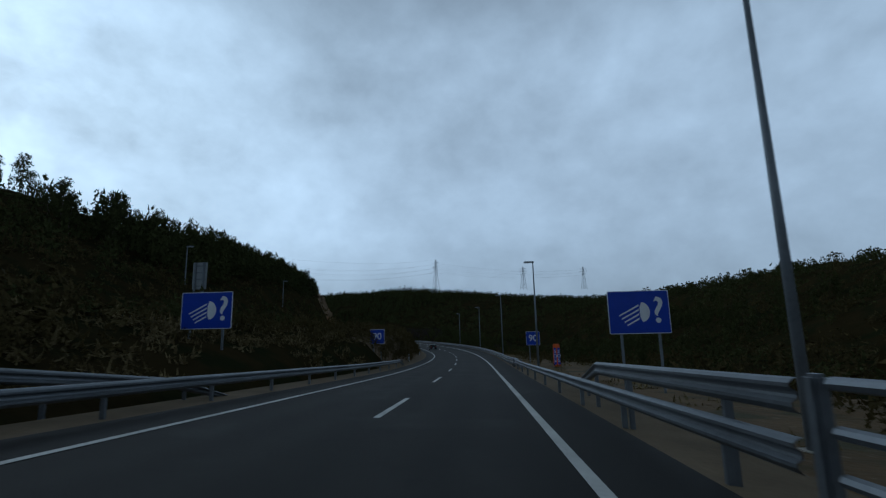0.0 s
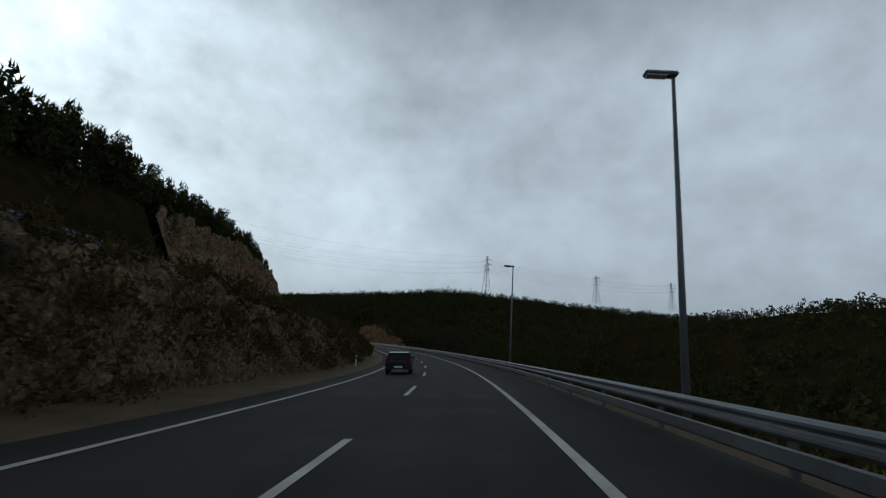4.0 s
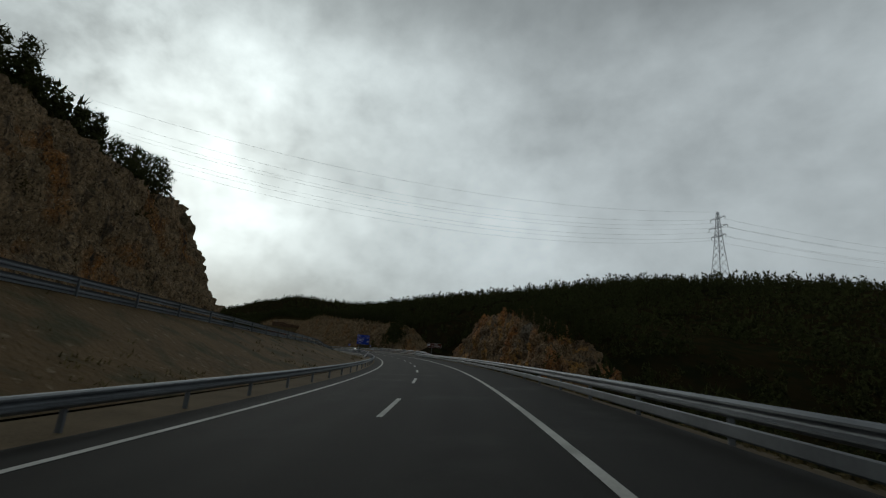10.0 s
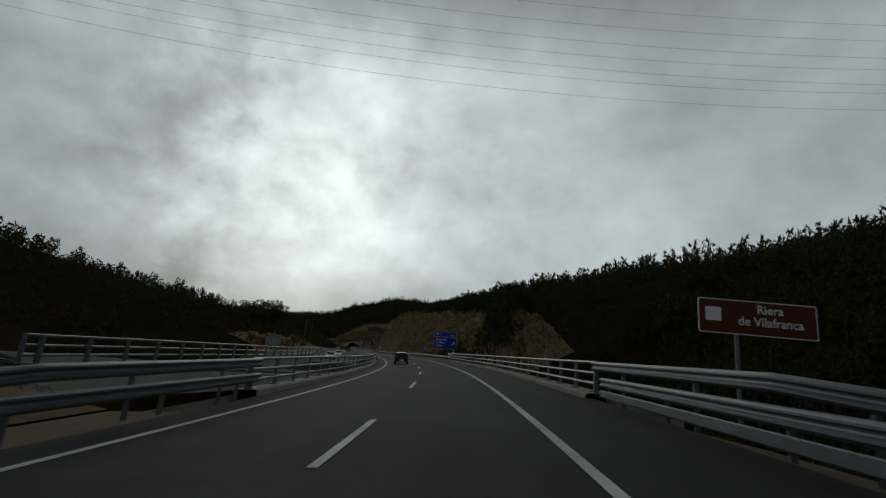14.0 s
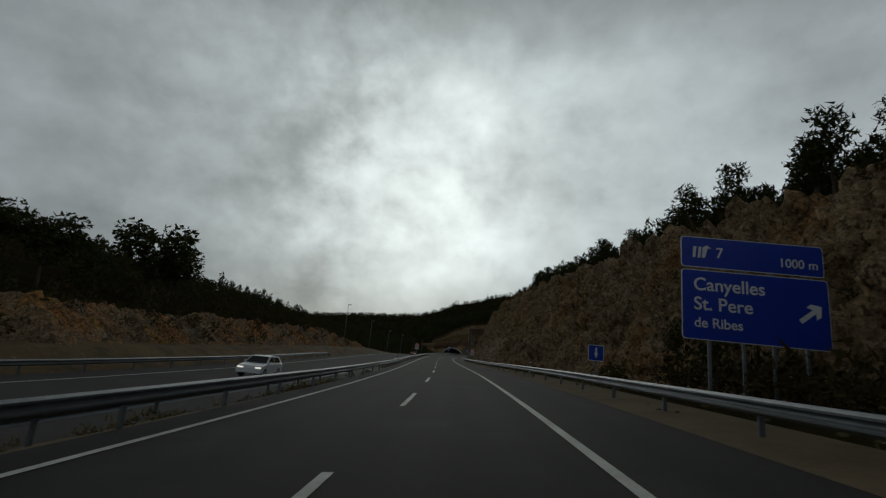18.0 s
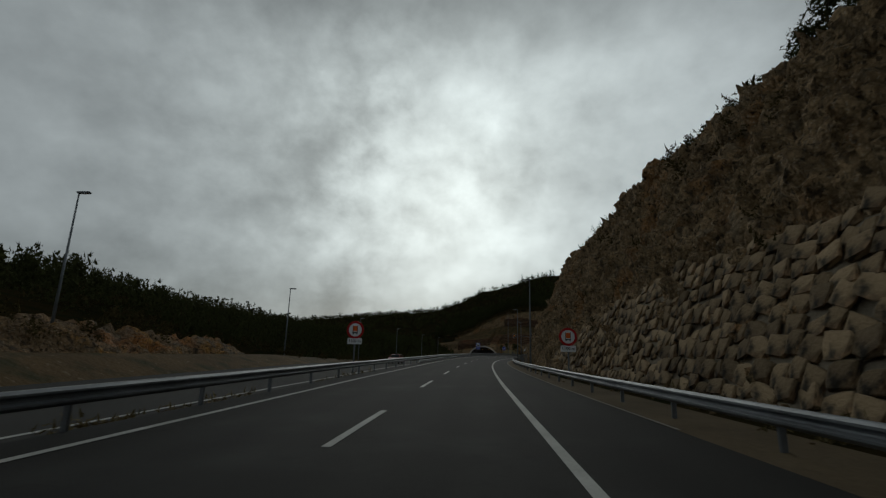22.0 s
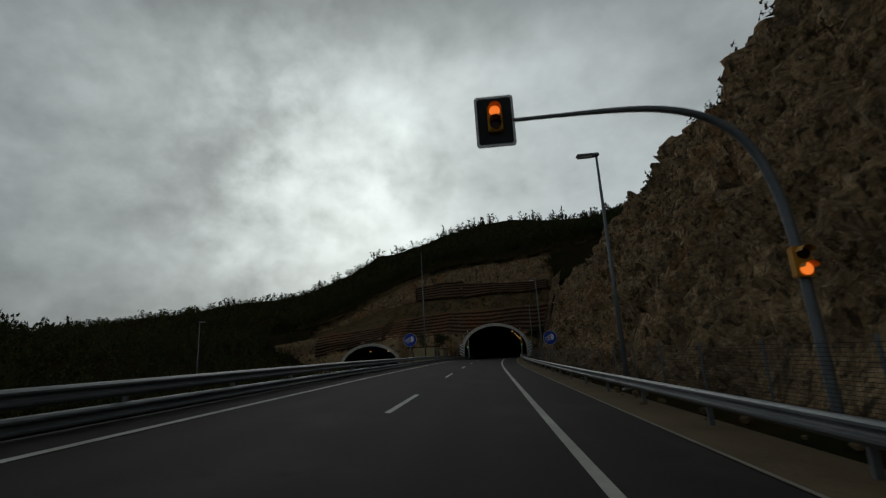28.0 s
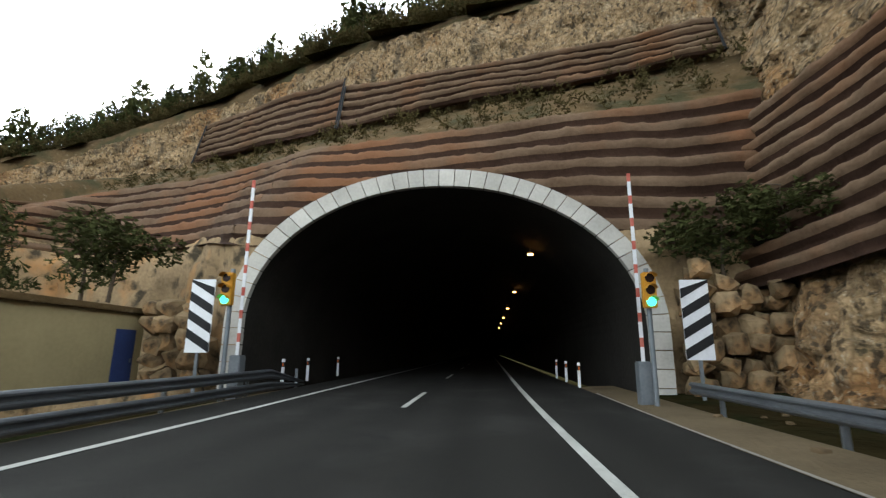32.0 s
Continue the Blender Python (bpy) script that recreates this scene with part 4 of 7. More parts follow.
def face_s(w, u):
    """The lower netted wall stands almost upright, the earth ledge runs back to the upper rock, which leans."""
    n1, led = face_line(u, "net1"), face_line(u, "led")
    foot = np.interp(u, [-23.5, -22, -12, -8], [FACE_S + 0.35, 802, 799.5, FACE_S + 0.35])
    head_s = np.interp(u, [-46, -28.3, -27.5, -17, -12, -7, 0, 12, 15], [799, 799.5, 807, 806.5, 805, 802, 800.5, 798.5, 798])
    low = foot + (head_s - foot) * np.clip((w - 6) / np.maximum(n1 - 6, 0.5), 0, 1)
    f = np.clip((w - n1) / np.maximum(led - n1, 0.3), 0, 1)
    return low * (1 - f) + UP_S(u) * f + np.clip(w - led, 0, 30) * 0.32


def face_band(name, lo, hi, material, label, n, rough, out=0.0, u0=-58, u1=26, cat="rock face"):
    u = FU[(FU >= u0) & (FU <= u1)]
    k = np.linspace(0, 1, n)
    U = np.repeat(u[:, None], n, 1)
    a, b = lo(u), hi(u)
    W = a[:, None] * (1 - k) + b[:, None] * k
    S = face_s(W, U)
    p0 = XYZ(S, U, W)
    S = S - out - rough * (fbm(p0 / 3.0, 3) * 1.2 + facets(p0 / 1.6)[0] * 0.7 + facets(p0 / 0.7 + 3)[0] * 0.3)
    p = XYZ(S, U, W)
    v, f = grid_mesh(p)
    cu, cw = (U[:-1, :-1] + U[1:, 1:]).ravel() / 2, (W[:-1, :-1] + W[1:, 1:]).ravel() / 2
    keep = np.ones(len(f), bool)
    for c, z in ((0.45, 0.0), (-31.0, -3.1)):
        inside = (np.abs(cu - c) < 7.75) & ((cw < z + 2.4) | (((cu - c) / 7.75) ** 2 + ((cw - z - 2.4) / 5.65) ** 2 < 1))
        keep &= ~inside
    ob = new(name, fast_mesh(name, v, f[keep], material))
    return tagged(ob, label=label, category=cat, kind="structure")


face_band("portal_face", lambda u: 0 * u - 4.5, lambda u: face_line(u, "net0") + 0.15, M["stone"], "rough stone face at the foot of the tunnel hillside", 26, 0.5, 0.1)
face_band("rock_face", lambda u: face_line(u, "net0"), lambda u: face_line(u, "net1") + 0.05, M["stone"], "brown rock behind the lower netting", 14, 0.25, -0.1)
face_band("ledge", lambda u: face_line(u, "net1") - 0.1, lambda u: face_line(u, "led") + 0.1, M["dirt"], "overgrown earth ledge between the netted bands", 26, 0.3, 0.0, cat="slope")
face_band("rock_face", lambda u: face_line(u, "led"), lambda u: face_line(u, "top"), M["rock"], "pale brown bare rock above the tunnel netting", 26, 0.8, 0.0)
EDGE_U, EDGE_K = np.meshgrid(FU, np.linspace(0, 1, 9), indexing="ij")
EDGE_B = np.clip(EDGE_K * 7, 0, 1)
EDGE_S = face_s(face_line(EDGE_U, "top") - 0.2, EDGE_U) + 0.2 + EDGE_K * 5.0
EDGE_W = np.array([[float(height(q, e)) for q, e in zip(a, b)] for a, b in zip(EDGE_S, EDGE_U)]) + 0.15
EDGE_W = np.where(EDGE_K == 0, face_line(EDGE_U, "top") - 0.3, EDGE_W * EDGE_B + (1 - EDGE_B) * face_line(EDGE_U, "top")) + 0.5 * fbm(np.stack([EDGE_S / 2, EDGE_U / 2, 0 * EDGE_U], -1), 3)
v, f = grid_mesh(XYZ(EDGE_S, EDGE_U, EDGE_W))
tagged(new("ledge", fast_mesh("ledge", v, f, M["dirt"])), label="scrubby edge of the hill above the rock", category="slope", kind="structure")


def net_panel(name, grid, label, cut=None):
    """A draped net with horizontal folded bands; each fold a part, recessed ones coloured darker as shade."""
    th = empty(name, Matrix.Translation(grid[0, 0].tolist()), label=label, category="rockfall net")
    o = grid[0, 0]
    nfold = grid.shape[1] - 1
    for j in range(nfold):
        a, b = grid[:, j] - o, grid[:, j + 1] - o
        sub = np.linspace(0, 1, 5)
        g = np.stack([a * (1 - k) + b * k for k in sub], 1)
        n = np.cross(np.gradient(g[:, 0], axis=0), b - a)
        n /= np.linalg.norm(n, axis=1, keepdims=True) + 1e-9
        n *= np.sign((n * (XYZ(780, 0, 4) - o - a)).sum(1, keepdims=True))
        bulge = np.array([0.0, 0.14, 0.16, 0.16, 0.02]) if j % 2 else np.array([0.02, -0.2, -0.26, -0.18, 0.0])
        wob = 0.6 + 0.8 * vnoise(g * 0.5 + j)
        grain = (vnoise((g + o) * 2.6) - 0.5) * 0.16 + (vnoise((g + o) * 6.0) - 0.5) * 0.08
        g = g + n[:, None, :] * (bulge[None, :] * wob + grain * np.array([0.3, 1, 1, 1, 0.3]))[..., None]
        v, f = grid_mesh(g)
        if cut is not None:
            cu, cw = cut
            um = np.repeat((cu[:-1, None] + cu[1:, None]) / 2, 4, 1).ravel()
            wm = np.stack([(cw[:-1, j] + cw[1:, j]) / 2 * (1 - q) + (cw[:-1, j + 1] + cw[1:, j + 1]) / 2 * q for q in (0.125, 0.375, 0.625, 0.875)], 1).ravel()
            keep = np.ones(len(f), bool)
            for c, z in ((0.45, 0.0), (-31.0, -3.1)):
                keep &= ~((np.abs(um - c) < 7.9) & ((wm < z + 2.4) | (((um - c) / 7.9) ** 2 + ((wm - z - 2.4) / 5.78) ** 2 < 1)))
            f = f[keep]
            if not len(f):
                continue
            used, f = np.unique(f, return_inverse=True)
            v, f = v[used], f.reshape(-1, 4)
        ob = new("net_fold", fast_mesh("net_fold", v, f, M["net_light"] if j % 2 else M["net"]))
        ob.parent = th
    if cut is None:
        for e in (0, -1):
            line = grid[e] - o
            line = line + (XYZ(780, 0, 4) - o - line) * 0.012
            bm = bmesh.new()
            for q0, q1 in zip(line[:-1], line[1:]):
                rod(bm, tuple(q0), tuple(q1), 0.07, 0.07, 6)
            part("edge_rope", bm, M["black"], th, "dark rope along the net's edge")
    return th


def net_rows(lo, hi, u0, u1, folds, out, cut=False):
    u = np.arange(u0, u1 + 0.01, 0.2)
    g, ws = [], []
    for k in [(j // 2 * 2 + (1.05 if j % 2 else 0.0)) / folds for j in range(folds + 1)]:
        w = lo(u) * (1 - k) + hi(u) * k + 1.1 * fbm(np.stack([u / 7, 0 * u + k * 0.5, 0 * u + lo(u)[:1]], -1), 3) + 0.25 * fbm(np.stack([u / 2.2, 0 * u + k * 2, 0 * u], -1), 2)
        g.append(XYZ(face_s(w, u) - out, u, w))
        ws.append(w)
    return (np.stack(g, 1), (u, np.stack(ws, 1))) if cut else np.stack(g, 1)


N0, N1, NL, NU = (lambda u: face_line(u, "net0")), (lambda u: face_line(u, "net1")), (lambda u: face_line(u, "led")), (lambda u: face_line(u, "up"))
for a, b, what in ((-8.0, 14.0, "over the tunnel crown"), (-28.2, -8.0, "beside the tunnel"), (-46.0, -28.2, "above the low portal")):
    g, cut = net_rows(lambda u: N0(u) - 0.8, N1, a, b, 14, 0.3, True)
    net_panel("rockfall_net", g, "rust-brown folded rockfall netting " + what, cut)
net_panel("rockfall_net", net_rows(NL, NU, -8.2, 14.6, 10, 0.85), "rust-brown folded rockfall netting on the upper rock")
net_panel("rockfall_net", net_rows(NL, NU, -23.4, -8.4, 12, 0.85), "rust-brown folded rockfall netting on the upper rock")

# the netted flank on the right, curving from the cliff to the portal
fs = np.arange(763, 801, 0.4)


def flank(v, q=None):
    """Points of the flank at height share v (0 foot, 1 top)."""
    q = fs if q is None else q
    u = np.interp(q, [763, 770, 785, 793, 798], [12.8, 10.8, 10.9, 10.6, 10.0]) + v * np.interp(q, [770, 798], [5.5, 5.0])
    w = 0.2 + v * np.interp(q, [770, 785, 798], [19.0, 17.5, 16.5])
    return XYZ(q, u, w)


vm = np.interp(fs, [763, 772, 778, 785, 799], [0.6, 0.66, 0.8, 1.0, 1.12])
g = np.stack([flank(k * vm) for k in np.linspace(0, 1, 60)], 1)
nf = XYZ(fs, 0 * fs, 3 + 0 * fs)[:, None] - g
nf /= np.linalg.norm(nf, axis=-1, keepdims=True)
g += nf * (rock_shift(g, 0.6) - 0.45)[..., None]
v, f = grid_mesh(g)
tagged(new("rock_face", fast_mesh("rock_face", v, f, M["rock"])), label="bare brown rock flank beside the tunnel portal", category="rock face", kind="structure")
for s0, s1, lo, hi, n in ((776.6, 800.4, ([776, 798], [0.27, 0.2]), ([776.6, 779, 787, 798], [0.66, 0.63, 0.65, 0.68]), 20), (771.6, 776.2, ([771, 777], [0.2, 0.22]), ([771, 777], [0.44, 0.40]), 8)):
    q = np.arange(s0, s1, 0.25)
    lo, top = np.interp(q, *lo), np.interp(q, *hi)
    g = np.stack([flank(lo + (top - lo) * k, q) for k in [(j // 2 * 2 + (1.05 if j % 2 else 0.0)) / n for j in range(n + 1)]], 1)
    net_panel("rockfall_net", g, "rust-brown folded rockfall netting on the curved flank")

# stone walls beside the mouth, and the plant-room huts
wall = empty("stone_wall", at(795, 9, 0), label="rough stone wall beside the tunnel mouth", category="retaining wall")
bpy.context.view_layer.update()
for i in range(5):
    stone_wall(794.6, 795.6, lambda q, i=i: (9.3 + i * 0.78, 0.2), lambda q, i=i: 4.3 - 0.2 * i, 0.05, 0.78, wall, 20 + i)
wall = empty("stone_wall", at(795, -9, 0), label="rough stone wall beside the tunnel mouth", category="retaining wall")
bpy.context.view_layer.update()
for i in range(3):
    stone_wall(794.9, 795.8, lambda q, i=i: (-8.7 - i * 0.75, 0.1), lambda q, i=i: 3.0, -0.05, 0.75, wall, 30 + i)


def hut(s0, s1, u, depth, h, doors, label):
    m = at((s0 + s1) / 2, u, -0.3, 2)
    th = empty("plant_room", m, label=label, category="building")
    hl = (s1 - s0) / 2
    bm = bmesh.new()
    box(bm, -depth, 0, -hl, hl, 0, h, 0.03)
    part("wall", bm, M["hut"], th)
    bm = bmesh.new()
    box(bm, -depth - 0.15, 0.18, -hl - 0.15, hl + 0.15, h, h + 0.22, 0.03)
    part("roof", bm, M["dirt"], th, "brown flat roof slab")
    for y, wd, z0, z1, kind in doors:
        bm = bmesh.new()
        box(bm, 0.01, 0.06, y - wd / 2, y + wd / 2, z0, z1, 0.01)
        d = part("door" if kind == "door" else "vent", bm, M["blue_door"], th, "dark blue painted metal door" if kind == "door" else "blue louvred vent")
        if kind == "door":
            bm = bmesh.new()
            box(bm, 0.065, 0.1, y + wd * 0.3, y + wd * 0.36, z0 + 1.0, z0 + 1.14)
            part("handle", bm, M["steel"], d)
        else:
            for j in range(7):
                bm = bmesh.new()
                box(bm, 0.06, 0.1, y - wd / 2 + 0.04, y + wd / 2 - 0.04, z0 + (z1 - z0) * (j + 0.3) / 7, z0 + (z1 - z0) * (j + 0.75) / 7)
                part("slat", bm, M["blue_door"], d)
    return th


hut(777.4, 784.7, -11.0, 4.3, 3.35, [(-2.5, 1.5, 0.2, 2.6, "door"), (2.7, 1.5, 0.2, 2.5, "door")], "cream rendered plant room with two blue doors")
hut2 = hut(788, 796, -11.0, 2.3, 3.0, [(3.0, 1.0, 0.2, 2.4, "door")], "lower cream rendered plant room beside the tunnel mouth")
bm = bmesh.new()
box(bm, -1.5, -0.7, -4.06, -4.01, 0.25, 1.5, 0.01)
part("hatch", bm, M["blue_door"], hut2, "low dark blue metal hatch")

# rubble behind the barrier at the foot of the cutting
rb = np.random.default_rng(12)
vv, ff, base_n = [], [], 0
STV = [(np.array([q.co for q in me.vertices]), [tuple(p.vertices) for p in me.polygons]) for me in STONES[:4]]
for _ in range(900):
    s_ = rb.uniform(420, 792)
    k = rb.uniform(0, 1) ** 1.5
    u_ = float(np.interp(s_, RK, R3[0])) * (1 - k) + (edgeR(s_) + 0.8) * k
    w_ = float(np.interp(u_, [edgeR(s_), float(np.interp(s_, RK, R2[0])), float(np.interp(s_, RK, R3[0]))], [0.03, 0.1, 0.32]))
    V, F = STV[int(rb.integers(4))]
    size = rb.uniform(0.05, 0.22) + (0.25 if k < 0.15 and rb.uniform() < 0.3 else 0)
    a = rb.uniform(0, 6.28)
    R_ = np.array([[math.cos(a), -math.sin(a), 0], [math.sin(a), math.cos(a), 0], [0, 0, 0.75]])
    vv.append((V * size) @ R_.T + XYZ(s_, u_, w_))
    ff += [tuple(q + base_n for q in p) for p in F]
    base_n += len(V)
ob = new("rubble", mesh_of("rubble", np.concatenate(vv), ff, M["stone"]))
tagged(ob, label="loose stones and rubble on the verge below the cutting", category="rubble", kind="stuff")
# ---------- crash barriers ----------
BEAM = [(0.0, 0.75), (0.035, 0.735), (0.075, 0.70), (0.075, 0.665), (0.02, 0.63), (0.015, 0.60), (0.02, 0.57), (0.075, 0.535), (0.075, 0.50), (0.035, 0.455), (0.0, 0.44)]


def rail(s0, s1, uf, side, label, wf=None, post_step=4.0, skirt=False, ends=True, double=False, depth=0.75):
    """A W-beam barrier on posts. side: +1 with the road to its left."""
    wf = wf or (lambda q: 0.0)
    base = P(s0, uf(s0), wf(s0))
    th = empty("crash_barrier", Matrix.Translation(base), label=label, category="crash barrier", group="crash barriers")
    s = np.arange(s0, s1 + 0.5, 1.0)
    uu, ww = np.array([uf(q) for q in s]), np.array([wf(q) for q in s])
    lift = np.ones(len(s))
    if ends in (True, "start"):
        lift = np.minimum(lift, np.clip((s - s0) / 4 + 0.25, 0, 1))
    if ends in (True, "end"):
        lift = np.minimum(lift, np.clip((s1 - s) / 4 + 0.25, 0, 1))

    def sweep(prof, name, lab=""):
        ring = [XYZ(s, uu - side * a, ww + b * lift) for a, b in prof]
        back = [XYZ(s, uu - side * (a - 0.012), ww + b * lift) for a, b in reversed(prof)]
        g = np.stack(ring + back + [ring[0]], 1) - np.array(base)
        v, f = grid_mesh(g)
        return solid(name, v, f, M["steel"], th, lab)
    sweep(BEAM, "beam", "corrugated galvanised steel beam")
    if double:
        sweep([(a, b - 0.42) for a, b in BEAM], "lower_beam")
    if skirt:
        sweep([(0.03, 0.36), (0.05, 0.34), (0.05, 0.16), (0.03, 0.13)], "lower_beam", "smooth lower steel rail")
    bm = bmesh.new()
    box(bm, -0.05, 0.05, -0.03, 0.03, -depth, 0.68)
    box(bm, -0.03 if side > 0 else -0.05, 0.05 if side > 0 else 0.03, -0.06, 0.06, 0.5, 0.66)
    me = bpy.data.meshes.new("post")
    bm.to_mesh(me)
    bm.free()
    me.materials.append(M["steel"])
    q = s0 + 1.5
    while q < s1:
        ob = new("post", me)
        ob.parent = th
        p = P(q, uf(q) + side * 0.09, wf(q)) - base
        ob.matrix_basis = pose(p.x, p.y, p.z, 0, 0, head(q))
        q += post_step
    return th


RU = tab([-160, 8, 31, 81, 154, 275, 340, 420, 437, 520, 620, 700, 760, 794], [4.9, 5.0, 5.15, 5.75, 6.2, 6.3, 6.5, 6.6, 6.9, 6.85, 6.75, 6.5, 6.7, 7.7])
LU = tab([-160, 0, 50, 222, 280, 356, 418, 470, 620, 740, 780, 797], [-5.4, -5.4, -5.4, -5.3, -4.9, -5.0, -4.9, -4.55, -4.6, -4.9, -5.4, -5.4])
rail(4.4, 42, RU, 1, "grey galvanised crash barrier along the road edge", ends="end")
rail(38, 356, lambda q: RU(q) + float(np.interp(q, [38, 48], [0.5, 0.0])), 1, "grey galvanised crash barrier with a lower motorcycle rail", skirt=True, ends="start")
rail(417, 792, RU, 1, "grey galvanised crash barrier below the rock cutting", ends=False)
# a second beam over the first where a barrier meets a bridge parapet, falling away behind it
for s0, s1, side, line, far_end in ((4.4, 21, 1, RU, True), (337, 357, 1, RU, False), (337, 357, -1, LU, False), (417, 426, 1, RU, True)):
    near, mid, away = (s0, s0 + (s1 - s0) * 0.48, s1) if far_end else (s1, s1 - 9, s0)
    out_u = lambda q, a=near, b=mid, c=away: float(np.interp(abs(q - a), [0, abs(b - a), abs(c - a)], [0.03, 0.2, 1.5]))
    up_w = lambda q, a=near, b=mid, c=away: float(np.interp(abs(q - a), [0, abs(b - a), abs(c - a)], [0.5, 0.46, -0.4]))
    rail(s0, s1, lambda q, f=out_u, l=line, k=side: l(q) + k * f(q), side, "second beam over the barrier where it meets the parapet", wf=up_w, ends=False, depth=1.2)
rail(-60, 50, LU, -1, "grey galvanised crash barrier along the road edge")
rail(-40, 16, lambda q: float(np.interp(q, [-40, 6, 16], [-8.4, -7.2, -5.9])), -1, "higher barrier converging on the first", wf=lambda q: float(np.interp(q, [-40, 6, 16], [0.75, 0.5, -0.35])))
rail(222, 357, LU, -1, "grey galvanised crash barrier below the earth slope", ends="start")
rail(417, 592, LU, -1, "grey galvanised median crash barrier", ends=False)
rail(588, 798, lambda q: LU(q) + float(np.interp(q, [588, 594], [-0.12, 0.0])), -1, "grey galvanised median crash barrier with a lower beam", double=True)
rail(100, 356, lambda q: oppN(q) - 0.1, 1, "weathered barrier of the upper carriageway", wf=lambda q: BR(q), double=True)
rail(418, 478, lambda q: oppN(q) + 0.25, 1, "grey galvanised median crash barrier of the opposite carriageway", wf=lambda q: oppW(q) + 0.05)
rail(418, 520, lambda q: oppF(q) + 0.5, -1, "grey galvanised crash barrier beyond the opposite carriageway", wf=lambda q: oppW(q))


def parapet(s0, s1, u, side, label, w0=0.0, step=2.5):
    base = P(s0, u, w0)
    th = empty("bridge_parapet", Matrix.Translation(base), label=label, category="parapet", group="bridge parapets")
    s = np.arange(s0, s1 + 0.4, 1.0)

    def tube(a, b, r, name, mat_, square=None):
        prof = square or [(a + r * math.cos(k * math.pi / 4), b + r * 0.8 * math.sin(k * math.pi / 4)) for k in range(9)]
        g = np.stack([XYZ(s, u + side * p, w0 + q) for p, q in prof], 1) - np.array(base)
        v, f = grid_mesh(g)
        solid(name, v, f, mat_, th, smooth=False)
    for h in (0.5, 0.85, 1.22):
        tube(0.0, h, 0.07, "rail", M["steel"])
    tube(0, 0, 0, "kerb", M["concrete"], [(-0.35, -0.3), (-0.35, 0.14), (-0.3, 0.18), (0.45, 0.18), (0.5, 0.14), (0.5, -0.5)])
    bm = bmesh.new()
    box(bm, -0.05, 0.05, -0.09, 0.09, 0.18, 1.24)
    box(bm, -0.16, 0.16, -0.14, 0.14, 0.17, 0.22)
    for k in (0.5, 0.85, 1.18):
        box(bm, -0.1, 0.1, -0.05, 0.05, k - 0.05, k + 0.05)
    me = bpy.data.meshes.new("post")
    bm.to_mesh(me)
    bm.free()
    me.materials.append(M["steel"])
    bm = bmesh.new()
    box(bm, -0.07, 0.07, -0.08, 0.08, 0.15, 1.29, 0.03)
    cap = bpy.data.meshes.new("end_post")
    bm.to_mesh(cap)
    bm.free()
    cap.materials.append(M["steel"])
    for q in (s0, s1):
        ob = new("end_post", cap)
        ob.parent = th
        p = P(q, u, w0) - base
        ob.matrix_basis = pose(p.x, p.y, p.z, 0, 0, head(q))
    q = s0 + 0.6
    while q < s1:
        ob = new("post", me)
        ob.parent = th
        p = P(q, u + side * 0.16, w0) - base
        ob.matrix_basis = pose(p.x, p.y, p.z, 0, 0, head(q))
        q += step
    return th


parapet(357, 417, 6.65, 1, "three-rail steel bridge parapet on a concrete kerb")
parapet(357, 417, -5.35, -1, "three-rail steel bridge parapet on a concrete kerb")
parapet(-60, 4.2, 5.05, 1, "three-rail steel bridge parapet ending at the barrier")
parapet(357, 417, -13.6, 1, "steel parapet of the opposite bridge", 0.4)
deck = strip("bridge_deck", 352, 422, [-5.9, -5.9, 7.2, 7.2], [-0.02, -1.2, -1.2, -0.02], M["concrete"], kind="structure", label="concrete bridge deck under the road", category="bridge")
strip("bridge_deck", 346, 424, [lambda q: oppN(q) + 0.3, lambda q: oppN(q) + 0.3, lambda q: oppF(q) - 0.3, lambda q: oppF(q) - 0.3],
      [lambda q: BR(q) - 0.04, lambda q: BR(q) - 1.2, lambda q: BR(q) - 1.2, lambda q: BR(q) - 0.04], M["concrete"], kind="structure",
      label="concrete bridge deck of the opposite carriageway", category="bridge")


# ---------- mesh fence at the foot of the cutting ----------
def mesh_fence(s0, s1, uf, w0, h, label):
    base = P(s0, uf(s0), w0)
    th = empty("mesh_fence", Matrix.Translation(base), label=label, category="fence")
    o = np.array(base)
    s = np.arange(s0, s1, 1.5)
    uu = np.array([uf(q) for q in s])
    vs, fs_, n = [], [], 0
    for z in np.arange(0.05, h, 0.075):
        g = np.stack([XYZ(s, uu, w0 + z), XYZ(s, uu, w0 + z + 0.009)], 1) - o
        v, f = grid_mesh(g)
        vs.append(v)
        fs_.append(f + n)
        n += len(v)
    q = np.arange(s0, s1, 0.08)
    uq = np.interp(q, s, uu)
    a, b, c, d = XYZ(q, uq, w0), XYZ(q, uq, w0 + h), XYZ(q + 0.01, uq, w0 + h), XYZ(q + 0.01, uq, w0)
    vs.append(np.stack([a, b, c, d], 1).reshape(-1, 3) - o)
    fs_.append(np.arange(4 * len(q)).reshape(-1, 4) + n)
    ob = new("wire_mesh", fast_mesh("wire_mesh", np.concatenate(vs), np.concatenate(fs_), M["black"]))
    ob.parent = th
    bm = bmesh.new()
    rod(bm, (0, 0, -0.4), (0, 0, h + 0.08), 0.03, n=8)
    me = bpy.data.meshes.new("post")
    bm.to_mesh(me)
    bm.free()
    me.materials.append(M["pole"])
    for q in np.arange(s0, s1, 3.0):
        ob = new("post", me)
        ob.parent = th
        p = P(q, uf(q) + 0.04, w0) - base
        ob.matrix_basis = Matrix.Translation(p)
    return th


